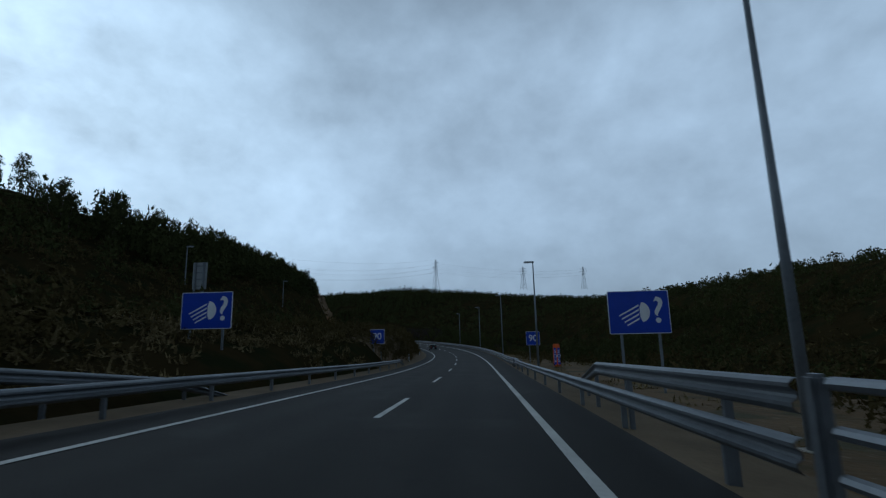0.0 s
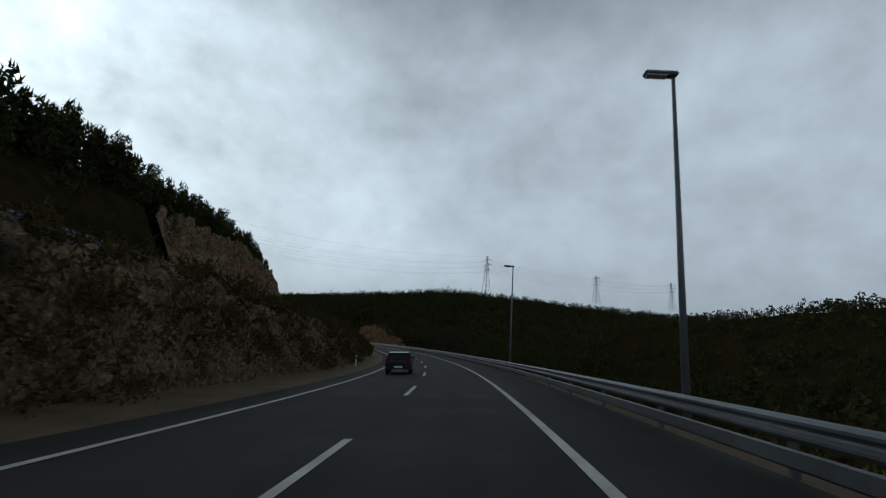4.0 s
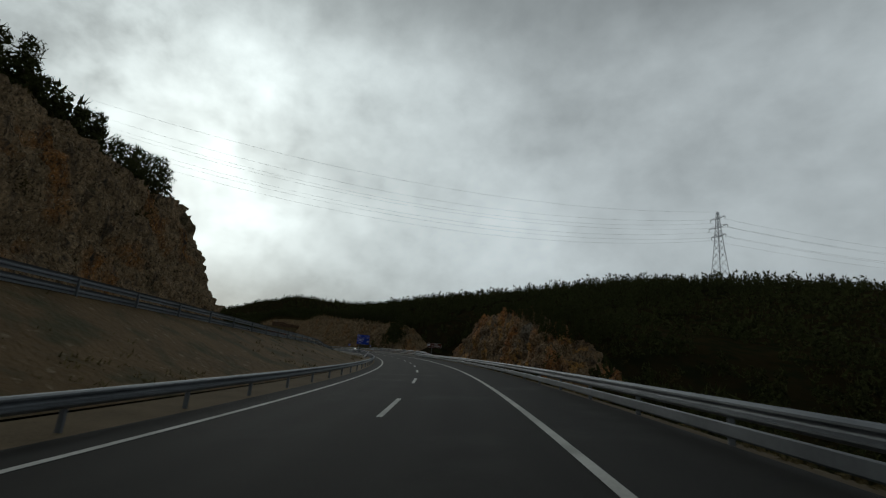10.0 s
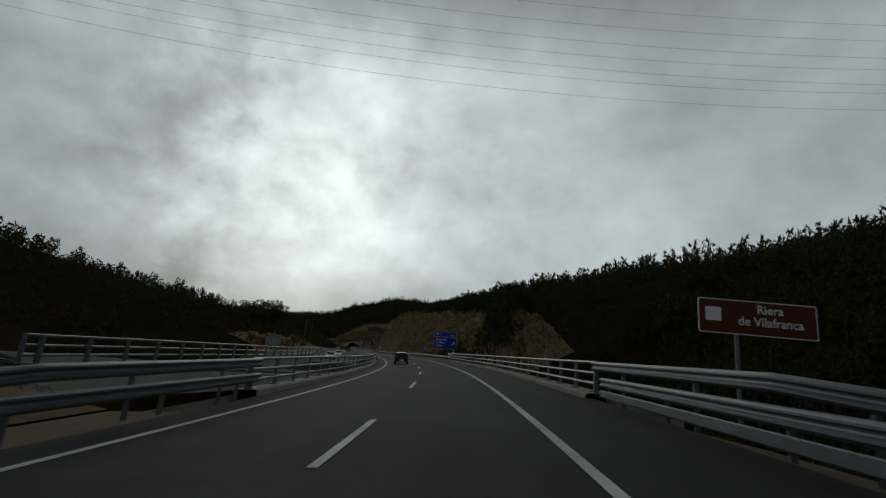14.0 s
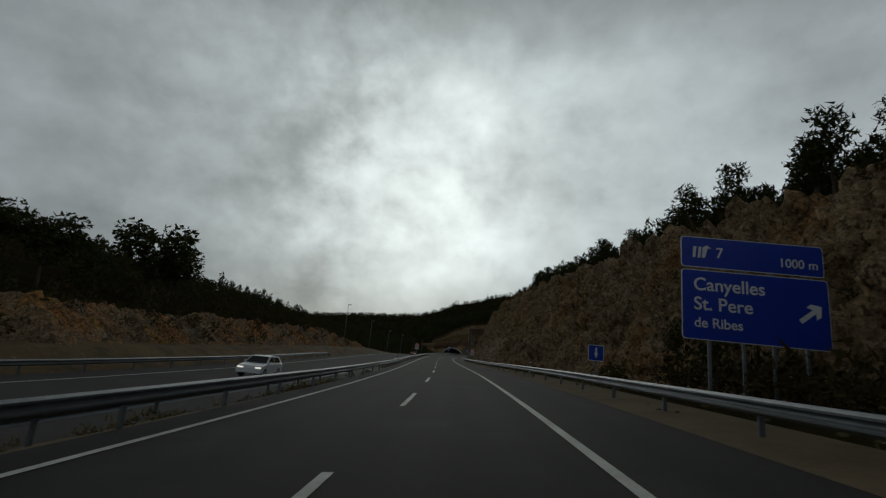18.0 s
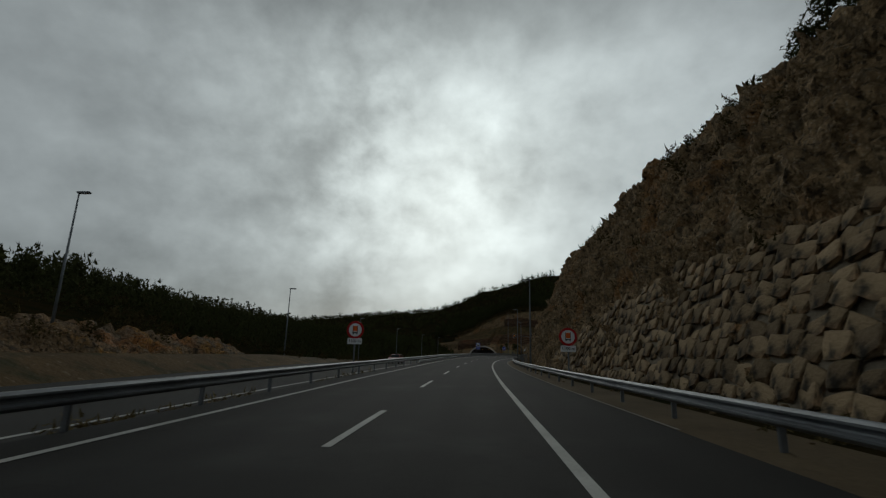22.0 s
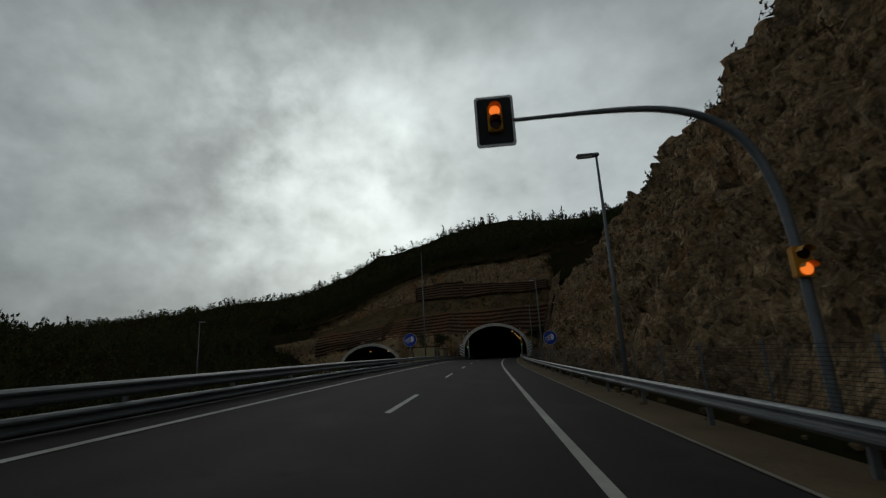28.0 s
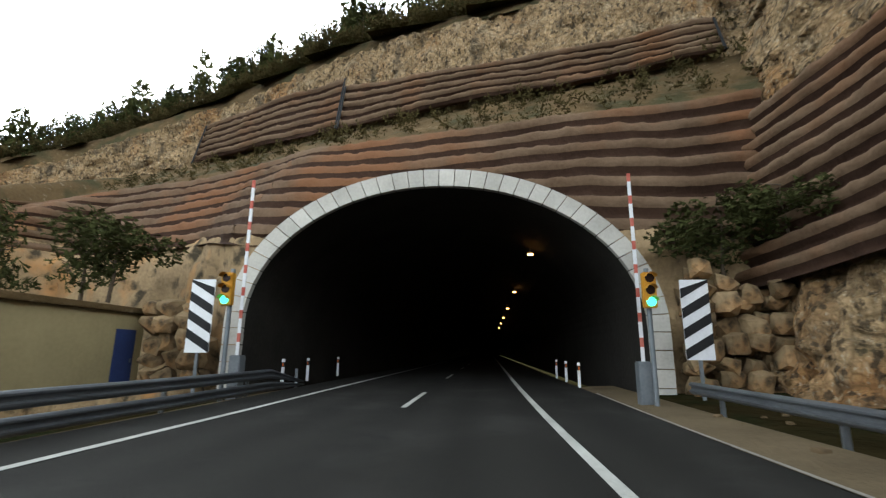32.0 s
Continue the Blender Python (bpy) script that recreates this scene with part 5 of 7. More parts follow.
mesh_fence(604, 768, lambda q: RU(q) + 1.55, 0.1, 1.6, "dark wire mesh fence on thin posts behind the crash barrier")
# ---------- signs ----------
def words(text, size, material, parent, x, z, y=-0.03, name="lettering", align="LEFT", sx=1.0, bold=0.012):
    cu = bpy.data.curves.new("lettering", "FONT")
    cu.body, cu.size, cu.align_x, cu.align_y, cu.extrude, cu.offset = text, size, align, "CENTER", 0.002, bold * size
    tmp = new("tmp", cu)
    bpy.context.view_layer.update()
    me = bpy.data.meshes.new_from_object(tmp.evaluated_get(bpy.context.evaluated_depsgraph_get()))
    bpy.data.objects.remove(tmp)
    me.materials.clear()
    me.materials.append(material)
    ob = new(name, me)
    ob.parent = parent
    ob.matrix_basis = pose(x, y, z, 90, 0, 0) @ Matrix.Diagonal((sx, 1, 1, 1))
    return ob


def plate(bm, x0, x1, z0, z1, y0=-0.012, y1=0.012, r=0.06):
    """A flat rounded panel in the x-z plane."""
    pts = []
    for cx, cz, a0 in ((x1 - r, z0 + r, -90), (x1 - r, z1 - r, 0), (x0 + r, z1 - r, 90), (x0 + r, z0 + r, 180)):
        for k in range(5):
            a = radians(a0 + k * 22.5)
            pts.append((cx + r * math.cos(a), cz + r * math.sin(a)))
    lo = [bm.verts.new((x, y0, z)) for x, z in pts]
    hi = [bm.verts.new((x, y1, z)) for x, z in pts]
    bm.faces.new(lo)
    bm.faces.new(hi[::-1])
    n = len(pts)
    for i in range(n):
        bm.faces.new((lo[i], hi[i], hi[(i + 1) % n], lo[(i + 1) % n]))
    return bm


def poly(bm, pts, y0=-0.02, y1=-0.014):
    lo = [bm.verts.new((x, y0, z)) for x, z in pts]
    hi = [bm.verts.new((x, y1, z)) for x, z in pts]
    bm.faces.new(lo)
    bm.faces.new(hi[::-1])
    for i in range(len(pts)):
        j = (i + 1) % len(pts)
        bm.faces.new((lo[i], hi[i], hi[j], lo[j]))
    return bm


def disc(bm, cx, cz, r, y0, y1, n=36, a0=0, a1=360):
    return poly(bm, [(cx + r * math.cos(radians(a0 + (a1 - a0) * k / n)), cz + r * math.sin(radians(a0 + (a1 - a0) * k / n))) for k in range(n)], y0, y1)


def sign_base(name, s, u, label, posts, top, category="road sign", turn=0.0, bottom=-0.6, thick=0.05):
    th = empty(name, at(s, u, 0, turn), label=label, category=category)
    for x in posts:
        bm = bmesh.new()
        box(bm, x - thick, x + thick, 0.02, 0.02 + thick * 1.4, bottom, top, 0.008)
        part("post", bm, M["pole"], th)
    return th


def panel(th, x0, x1, z0, z1, material, border=True, r=0.06, y=0.0):
    bm = bmesh.new()
    plate(bm, x0, x1, z0, z1, y - 0.008, y + 0.016, r)
    ob = part("back_panel", bm, M["white"] if border else material, th)
    bm = bmesh.new()
    k = 0.03 if border else 0.0
    plate(bm, x0 + k, x1 - k, z0 + k, z1 - k, y - 0.014, y - 0.006, r * 0.8)
    face = part("face", bm, material, th)
    return face


def headlamp(th, cx, cz, k):
    bm = bmesh.new()
    pts = [(cx + 0.02 * k, cz + 0.42 * k)] + [(cx + 0.02 * k + 0.34 * k * math.cos(radians(a)), cz + 0.42 * k * math.sin(radians(a))) for a in range(80, -81, -16)] + [(cx + 0.02 * k, cz - 0.42 * k)]
    pts += [(cx - 0.06 * k, cz - 0.2 * k), (cx - 0.06 * k, cz + 0.2 * k)]
    poly(bm, pts)
    part("lamp_symbol", bm, M["white"], th)
    for i in range(4):
        z = cz + (0.30 - 0.19 * i) * k
        bm = bmesh.new()
        x1, x0 = cx - 0.10 * k, cx - (0.95 - 0.10 * i) * k
        dz = 0.42 * k * (x1 - x0) / (0.85 * k)
        poly(bm, [(x0, z - dz), (x0 + 0.02, z - dz - 0.05 * k), (x1, z - 0.05 * k), (x1, z + 0.03 * k)])
        part("beam_symbol", bm, M["white"], th)


for u0, u1, z0, z1 in ((7.95, 10.55, 2.2, 4.05), (-11.5, -9.05, 2.5, 4.2)):
    uc = (u0 + u1) / 2
    hw = (u1 - u0) / 2
    th = sign_base("headlight_sign", 21, uc, "blue sign with a headlight symbol and question mark", (-0.8, 0.8), z1 - 0.1)
    panel(th, -hw, hw, z0, z1, M["blue"])
    headlamp(th, 0.1, (z0 + z1) / 2, 1.0)
    words("?", 1.55, M["white"], th, 0.55, (z0 + z1) / 2 + 0.02)
for s, u in ((53, 8.6), (49, -8.0)):
    z0 = 1.7 if u > 0 else 2.35
    th = sign_base("speed_sign", s, u, "blue square advisory speed sign", (-0.4, 0.4), z0 + 1.3)
    panel(th, -0.75, 0.75, z0, z0 + 1.48, M["blue"])
    words("90", 0.95, M["white"], th, 0, z0 + 0.74, align="CENTER", bold=0.008)
th = empty("emergency_phone", at(46, 9.8, -0.3), label="orange roadside emergency phone post", category="emergency phone")
bm = bmesh.new()
box(bm, -0.3, 0.3, -0.18, 0.18, 0, 2.15, 0.06)
body = part("body", bm, M["orange"], th)
for x in (-0.17, 0.17):
    bm = bmesh.new()
    plate(bm, x - 0.115, x + 0.115, 0.25, 1.8, -0.188, -0.182, 0.04)
    part("panel", bm, M["blue"], th, "blue vertical panel")
    words("S\nO\nS", 0.42, M["white"], th, x, 1.03, y=-0.2, align="CENTER", bold=0.006)
bm = bmesh.new()
box(bm, -0.42, 0.42, -0.3, 0.3, -0.3, 0.03, 0.02)
part("base", bm, M["concrete"], th)
th = sign_base("tourist_sign", 354, 10.35, "brown tourist sign with white lettering on one post", (-0.6,), 3.0)
panel(th, -1.7, 1.7, 2.15, 3.15, M["brown"])
words("Riera\nde Vilafranca", 0.36, M["white"], th, 0.35, 2.72, align="CENTER")
bm = bmesh.new()
plate(bm, -1.5, -1.05, 2.5, 2.9, -0.022, -0.016, 0.03)
part("symbol", bm, M["white"], th)
# exit sign
th = sign_base("exit_sign", 456, 12.85, "large blue two-panel motorway exit sign on four posts", (-1.75, -0.45, 0.7, 1.95), 6.2, thick=0.06)
panel(th, -2.8, 2.75, 5.15, 6.4, M["blue"], r=0.14)
panel(th, -2.8, 2.85, 2.3, 5.05, M["blue"], r=0.14)
bm = bmesh.new()
for dx in (-2.35, -2.15):
    poly(bm, [(dx, 5.55), (dx + 0.1, 5.55), (dx + 0.16, 6.0), (dx + 0.04, 6.0)])
poly(bm, [(-1.99, 5.55), (-1.87, 5.55), (-1.75, 5.95), (-1.6, 5.95), (-1.78, 6.08), (-1.95, 5.98)])
part("exit_symbol", bm, M["white"], th)
words("7", 0.6, M["white"], th, -1.45, 5.77)
words("1000 m", 0.5, M["white"], th, 1.0, 5.6)
words("Canyelles", 0.72, M["white"], th, -2.35, 4.45)
words("St. Pere", 0.72, M["white"], th, -2.35, 3.68)
words("de Ribes", 0.54, M["white"], th, -2.35, 2.95)
bm = bmesh.new()
c, d = math.cos(radians(52)), math.sin(radians(52))
arrow = [(-0.09, -0.5), (0.09, -0.5), (0.09, 0.2), (0.3, 0.05), (0.3, 0.28), (0, 0.55), (-0.3, 0.28), (-0.3, 0.05), (-0.09, 0.2)]
poly(bm, [(2.1 + x * c + z * (1 - 0) * d, 3.65 - x * d + z * c) for x, z in arrow])
part("arrow", bm, M["white"], th)
th = sign_base("service_sign", 465.4, 9.6, "small blue information sign on a post", (0,), 2.2)
panel(th, -0.45, 0.45, 1.3, 2.2, M["blue"])
bm = bmesh.new()
poly(bm, [(-0.12, 1.75), (0, 1.45), (0.12, 1.75), (0.05, 1.75), (0.05, 2.05), (-0.05, 2.05), (-0.05, 1.75)])
part("symbol", bm, M["white"], th)
th = sign_base("service_sign", 439, 11.2, "very small blue marker sign with a white plate on a post", (0,), 2.0)
panel(th, -0.26, 0.26, 1.5, 2.0, M["blue"], r=0.03)
panel(th, -0.26, 0.26, 1.28, 1.46, M["white"], r=0.02)
# dangerous-goods prohibition
for s, u, z, plate_z in ((569, 8.62, 2.88, 2.05), (568.5, -6.68, 2.75, 1.95)):
    th = sign_base("prohibition_sign", s, u, "round red-rimmed sign banning dangerous goods, with a distance plate", (0,), z + 0.3)
    bm = bmesh.new()
    disc(bm, 0, z, 0.64, -0.01, 0.012)
    part("rim", bm, M["red"], th)
    bm = bmesh.new()
    disc(bm, 0, z, 0.47, -0.018, -0.011)
    part("face", bm, M["white"], th)
    bm = bmesh.new()
    poly(bm, [(-0.15, z - 0.1), (0.15, z - 0.1), (0.15, z + 0.28), (-0.15, z + 0.28)], -0.024, -0.019)
    part("tank_symbol", bm, M["orange"], th)
    bm = bmesh.new()
    poly(bm, [(-0.2, z - 0.24), (0.2, z - 0.24), (0.2, z - 0.16), (-0.2, z - 0.16)], -0.024, -0.019)
    for x in (-0.17, 0.1):
        poly(bm, [(x, z - 0.31), (x + 0.07, z - 0.31), (x + 0.07, z - 0.25), (x, z - 0.25)], -0.024, -0.019)
    for x in (-0.19, 0.15):
        poly(bm, [(x, z - 0.15), (x + 0.04, z - 0.15), (x + 0.04, z + 0.32), (x, z + 0.32)], -0.024, -0.019)
    part("truck_symbol", bm, M["black"], th)
    panel(th, -0.53, 0.53, plate_z - 0.22, plate_z + 0.22, M["white"])
    words("1100 m", 0.3, M["black"], th, 0, plate_z, align="CENTER")
# tunnel information signs
for s, u, z0, z1, hw in ((676, 9.75, 2.2, 4.4, 0.86), (676, -6.22, 1.75, 3.6, 0.6)):
    th = sign_base("tunnel_sign", s, u, "blue tunnel information sign with a white pictogram", (-hw * 0.6, hw * 0.6), z1 - 0.2)
    panel(th, -hw, hw, z0, z1, M["blue"])
    h = z1 - z0
    bm = bmesh.new()
    plate(bm, -hw * 0.7, hw * 0.7, z0 + h * 0.46, z1 - h * 0.07, -0.022, -0.015, 0.02)
    part("pictogram_field", bm, M["white"], th)
    cz = z0 + h * 0.54
    for i in range(7):
        a, b = radians(180 - i * 25.7 - 2), radians(180 - (i + 1) * 25.7 + 2)
        bm = bmesh.new()
        r0, r1 = hw * 0.34, hw * 0.5
        poly(bm, [(r * math.cos(q), cz + h * 0.08 + r * math.sin(q) * 1.1) for r, q in ((r0, a), (r1, a), (r1, b), (r0, b))], -0.03, -0.023)
        part("arch_symbol", bm, M["signback"], th)
    bm = bmesh.new()
    poly(bm, [(-hw * 0.3, cz - h * 0.04)] + [(hw * 0.3 * math.cos(radians(q)), cz + h * 0.08 + hw * 0.33 * math.sin(radians(q))) for q in range(180, -1, -20)] + [(hw * 0.3, cz - h * 0.04)], -0.03, -0.023)
    part("tunnel_symbol", bm, M["black"], th)
    k = hw / 0.86
    words("ROCA", 0.27 * k, M["white"], th, 0, z0 + h * 0.36, align="CENTER")
    words("FORADADA", 0.27 * k, M["white"], th, 0, z0 + h * 0.24, align="CENTER", sx=0.85)
    words("333 m", 0.25 * k, M["white"], th, 0, z0 + h * 0.11, align="CENTER")
# round dipped-beam signs
for s, u, z in ((736, 9.25, 3.02), (736, -7.05, 2.62)):
    th = sign_base("headlight_sign", s, u, "round blue sign with a white headlight symbol", (0,), z + 0.3)
    bm = bmesh.new()
    disc(bm, 0, z, 0.78, -0.01, 0.012)
    part("rim", bm, M["white"], th)
    bm = bmesh.new()
    disc(bm, 0, z, 0.75, -0.016, -0.011)
    part("face", bm, M["blue"], th)
    headlamp(th, 0.14, z + 0.08, 0.85)
# backs of signs for the other carriageway
for s, u, w, ww, hh in ((420, -21.8, 1.5, 2.4, 1.2), (40, -22.3, 7.3, 1.3, 2.4)):
    g0 = float(height(s, u))
    th = empty("sign_back", at(s, u, g0), label="grey back of a large sign facing the other carriageway", category="road sign")
    for x in (-ww * 0.3, ww * 0.3):
        bm = bmesh.new()
        box(bm, x - 0.07, x + 0.07, 0, 0.12, -1.0, w - g0 + hh)
        part("post", bm, M["pole"], th)
    bm = bmesh.new()
    plate(bm, -ww / 2, ww / 2, w - g0, w - g0 + hh, 0.13, 0.16)
    part("panel", bm, M["signback"], th)
    for k in range(4):
        bm = bmesh.new()
        box(bm, -ww / 2 + 0.1, ww / 2 - 0.1, 0.1, 0.13, w - g0 + hh * (k + 0.4) / 4, w - g0 + hh * (k + 0.55) / 4)
        part("stiffener", bm, M["pole"], th)
# delineator posts
dl = empty("delineator", at(100.4, -6.6, 0.1), label="white roadside marker post with a dark band", category="marker post", group="marker posts")
bm = bmesh.new()
box(bm, -0.06, 0.06, -0.05, 0.05, -0.1, 0.95, 0.015)
part("body", bm, M["white"], dl)
bm = bmesh.new()
box(bm, -0.062, 0.062, -0.052, 0.052, 0.62, 0.82)
band = part("band", bm, M["black"], dl)
bm = bmesh.new()
box(bm, -0.03, 0.03, -0.056, -0.052, 0.66, 0.78)
part("reflector", bm, M["amber_reflector"] if "amber_reflector" in M else M["orange"], band)
bpy.context.view_layer.update()
for s, u in ((66, -6.6), (141, -6.3), (190, -6.3), (506, -5.9), (798, -6.3), (800, 6.2), (803.5, 6.2), (807, 6.2), (800.5, -6.2), (805, -6.2), (480, 8.4)):
    copy_thing(dl, at(s, u, 0.1))
# black and white chevron boards at the mouth
for u in (-7.4, 8.65):
    th = sign_base("hazard_board", 793.6, u, "black and white striped hazard board beside the tunnel mouth", (0,), 3.6, category="hazard board")
    panel(th, -0.42, 0.42, 1.3, 3.75, M["white"], border=False, r=0.02)
    sg = 1 if u < 0 else -1
    for k in range(4):
        z = 1.3 + k * 0.62
        bm = bmesh.new()
        lo, hi = (z + 0.5, z) if sg > 0 else (z, z + 0.5)
        poly(bm, [(-0.42, min(lo, 3.75)), (0.42, min(hi, 3.75)), (0.42, min(hi + 0.31, 3.75)), (-0.42, min(lo + 0.31, 3.75))], -0.024, -0.016)
        part("stripe", bm, M["black"], th)


# ---------- traffic lights ----------
def lens(th, x, z, material, y=-0.17, r=0.13, label=""):
    bm = bmesh.new()
    disc(bm, x, z, r, y - 0.02, y, 24)
    l = part("lens", bm, material, th, label)
    bm = bmesh.new()
    n = 12
    for i in range(n):
        a, b = radians(10 + 160 * i / n), radians(10 + 160 * (i + 1) / n)
        q = [(x + (r + 0.02) * math.cos(k), z + (r + 0.02) * math.sin(k)) for k in (a, b)]
        vs = [bm.verts.new((q[0][0], y - 0.22, q[0][1])), bm.verts.new((q[1][0], y - 0.22, q[1][1])), bm.verts.new((q[1][0], y, q[1][1])), bm.verts.new((q[0][0], y, q[0][1]))]
        bm.faces.new(vs)
    part("hood", bm, M["yellow"], th)
    return l


def signal_head(th, x, z, lamps, body, y=0.0):
    n = len(lamps)
    h = 0.34 * n
    bm = bmesh.new()
    box(bm, x - 0.18, x + 0.18, y - 0.14, y + 0.1, z - h / 2, z + h / 2, 0.03)
    part("housing", bm, body, th)
    for i, m_ in enumerate(lamps):
        lens(th, x, z + h / 2 - 0.17 - 0.34 * i, m_, y - 0.145)


for u in (-5.72, 6.85):
    th = empty("traffic_light", at(792.4, u, 0), label="three-lamp traffic light showing green beside the tunnel mouth", category="traffic light", group="tunnel traffic lights")
    bm = bmesh.new()
    rod(bm, (0, 0, -0.5), (0, 0, 3.9), 0.07, 0.07, 12)
    part("post", bm, M["pole"], th)
    signal_head(th, -0.05 if u < 0 else 0.0, 3.25, [M["lens_off"], M["lens_off"], M["green_lit"]], M["yellow"], -0.1)
    bar = empty("barrier_arm", at(792.9, u + (0.12 if u < 0 else -0.12), 0), label="raised red and white barrier arm", category="barrier", group="tunnel barriers")
    z = 1.2
    for k in range(16):
        bm = bmesh.new()
        top = z + (0.27 if k % 2 else 0.46)
        box(bm, -0.05, 0.05, -0.02, 0.02, z, top)
        part("segment", bm, M["faded_red"] if k % 2 else M["white"], bar)
        z = top
    bm = bmesh.new()
    box(bm, -0.18, 0.18, -0.15, 0.25, -0.3, 1.25, 0.03)
    part("housing", bm, M["pole"], bar)

th = empty("signal_gantry", at(691, 9.3, 0), label="curved grey signal mast with an amber light over the lane", category="traffic light")
pts = [(0, -0.4), (-0.02, 3.3), (-0.15, 5.1), (-0.55, 6.3), (-1.2, 6.95), (-2.1, 7.3), (-3.2, 7.43), (-5.9, 7.4)]
tt = np.linspace(0, len(pts) - 1, 60)
mx_, mz_ = np.interp(tt, range(len(pts)), [q[0] for q in pts]), np.interp(tt, range(len(pts)), [q[1] for q in pts])
ker = np.ones(7) / 7
for _ in range(2):
    mx_[3:-3], mz_[3:-3] = np.convolve(mx_, ker, "valid"), np.convolve(mz_, ker, "valid")
dx_, dz_ = np.gradient(mx_), np.gradient(mz_)
nn = np.hypot(dx_, dz_)
rad = 0.11 - 0.06 * np.clip(-mx_ / 5, 0, 1)
ring = [np.stack([mx_ + rad * math.cos(a_) * -dz_ / nn, rad * math.sin(a_), mz_ + rad * math.cos(a_) * dx_ / nn], -1) for a_ in np.linspace(0, 2 * math.pi, 13)]
v, f = grid_mesh(np.stack(ring, 1))
solid("mast", v, f, M["pole"], th, smooth=True)
bm = bmesh.new()
plate(bm, -6.82, -5.86, 6.74, 8.09, -0.02, 0.02, 0.08)
part("board_rim", bm, M["white"], th)
bm = bmesh.new()
plate(bm, -6.76, -5.92, 6.8, 8.03, -0.03, -0.021, 0.06)
part("board", bm, M["black"], th, "black backing board")
signal_head(th, -6.34, 7.42, [M["amber_lit"], M["lens_off"]], M["yellow"], -0.05)
signal_head(th, -0.12, 3.4, [M["lens_off"], M["amber_lit"]], M["yellow"], -0.1)


# ---------- street lamps ----------
def lamp_post(s, u, w, h=9.8, arm=1):
    th = empty("street_lamp", at(s, u, w), label="tall tapered grey street lamp with a flat head", category="street lamp", group="street lamps")
    bm = bmesh.new()
    rod(bm, (0, 0, -1.2), (0, 0, h), 0.115, 0.05, 12)
    part("pole", bm, M["pole"], th, smooth=True)
    bm = bmesh.new()
    box(bm, -0.2, 0.2, -0.2, 0.2, -0.25, 0.03, 0.02)
    part("base_plate", bm, M["concrete"], th)
    bm = bmesh.new()
    box(bm, -0.85 * arm if arm > 0 else -0.12, 0.12 if arm > 0 else 0.85, -0.16, 0.16, h - 0.02, h + 0.11, 0.04)
    hd = part("head", bm, M["pole"], th)
    bm = bmesh.new()
    box(bm, -0.8 if arm > 0 else 0.2, -0.2 if arm > 0 else 0.8, -0.12, 0.12, h - 0.045, h - 0.02)
    part("glass", bm, M["white"], hd)
    return th


lp = lamp_post(9, 8.0, -0.2)
bpy.context.view_layer.update()
for s, u, w in ((45, 7.9, -0.2), (78, 7.7, -0.3), (109.8, 7.6, -0.3), (141, 7.7, -0.4), (588, 7.7, 0.1), (624.5, 7.6, 0.1), (661, 7.5, 0.1), (700, 7.7, 0.1), (737, 8.3, 0.1), (774, 9.0, 0.2)):
    copy_thing(lp, at(s, u, w))
lq = lamp_post(600, -26, float(height(600, -26)), 9.4, -1)
bpy.context.view_layer.update()
for s, u in ((564, -26), (634, -26.5), (668, -29), (705, -33), (742, -38), ):
    copy_thing(lq, at(s, u, float(height(s, u))))
for s, u, w in ((30, -36, 6.6), (61, -36, 6.6), (95, -33.5, 6.1)):
    copy_thing(lq, at(s, u, w))
th = empty("lamp_mast", at(771, -11.5, 0), label="very tall slender grey mast", category="mast")
bm = bmesh.new()
rod(bm, (0, 0, -1), (0, 0, 21.4), 0.16, 0.05, 12)
part("pole", bm, M["pole"], th, smooth=True)
bm = bmesh.new()
rod(bm, (0, 0, 21.4), (0, 0, 21.52), 0.09, 0.03, 8)
part("cap", bm, M["pole"], th)

# tunnel ceiling lamps and signs
for u0, z0 in ((0.45, 0.0), (-31.0, -3.1)):
    for k in range(6):
        for x in ((4.1,) if u0 > 0 else (-2.5, 2.5)):
            th = empty("tunnel_lamp", at(803 + k * 16, u0 + x, z0 + 6.45), label="small lit orange lamp under the tunnel vault", category="lamp", group="tunnel lamps")
            bm = bmesh.new()
            box(bm, -0.16, 0.16, -0.08, 0.08, 0, 0.12, 0.02)
            hs = part("housing", bm, M["pole"], th)
            bm = bmesh.new()
            box(bm, -0.14, 0.14, -0.1, -0.081, -0.02, 0.1)
            part("glass", bm, M["tunnel_lamp"], hs)
            bm = bmesh.new()
            rod(bm, (0, 0, 0.12), (0, 0, 0.7), 0.02, 0.02, 6)
            part("hanger", bm, M["pole"], th)
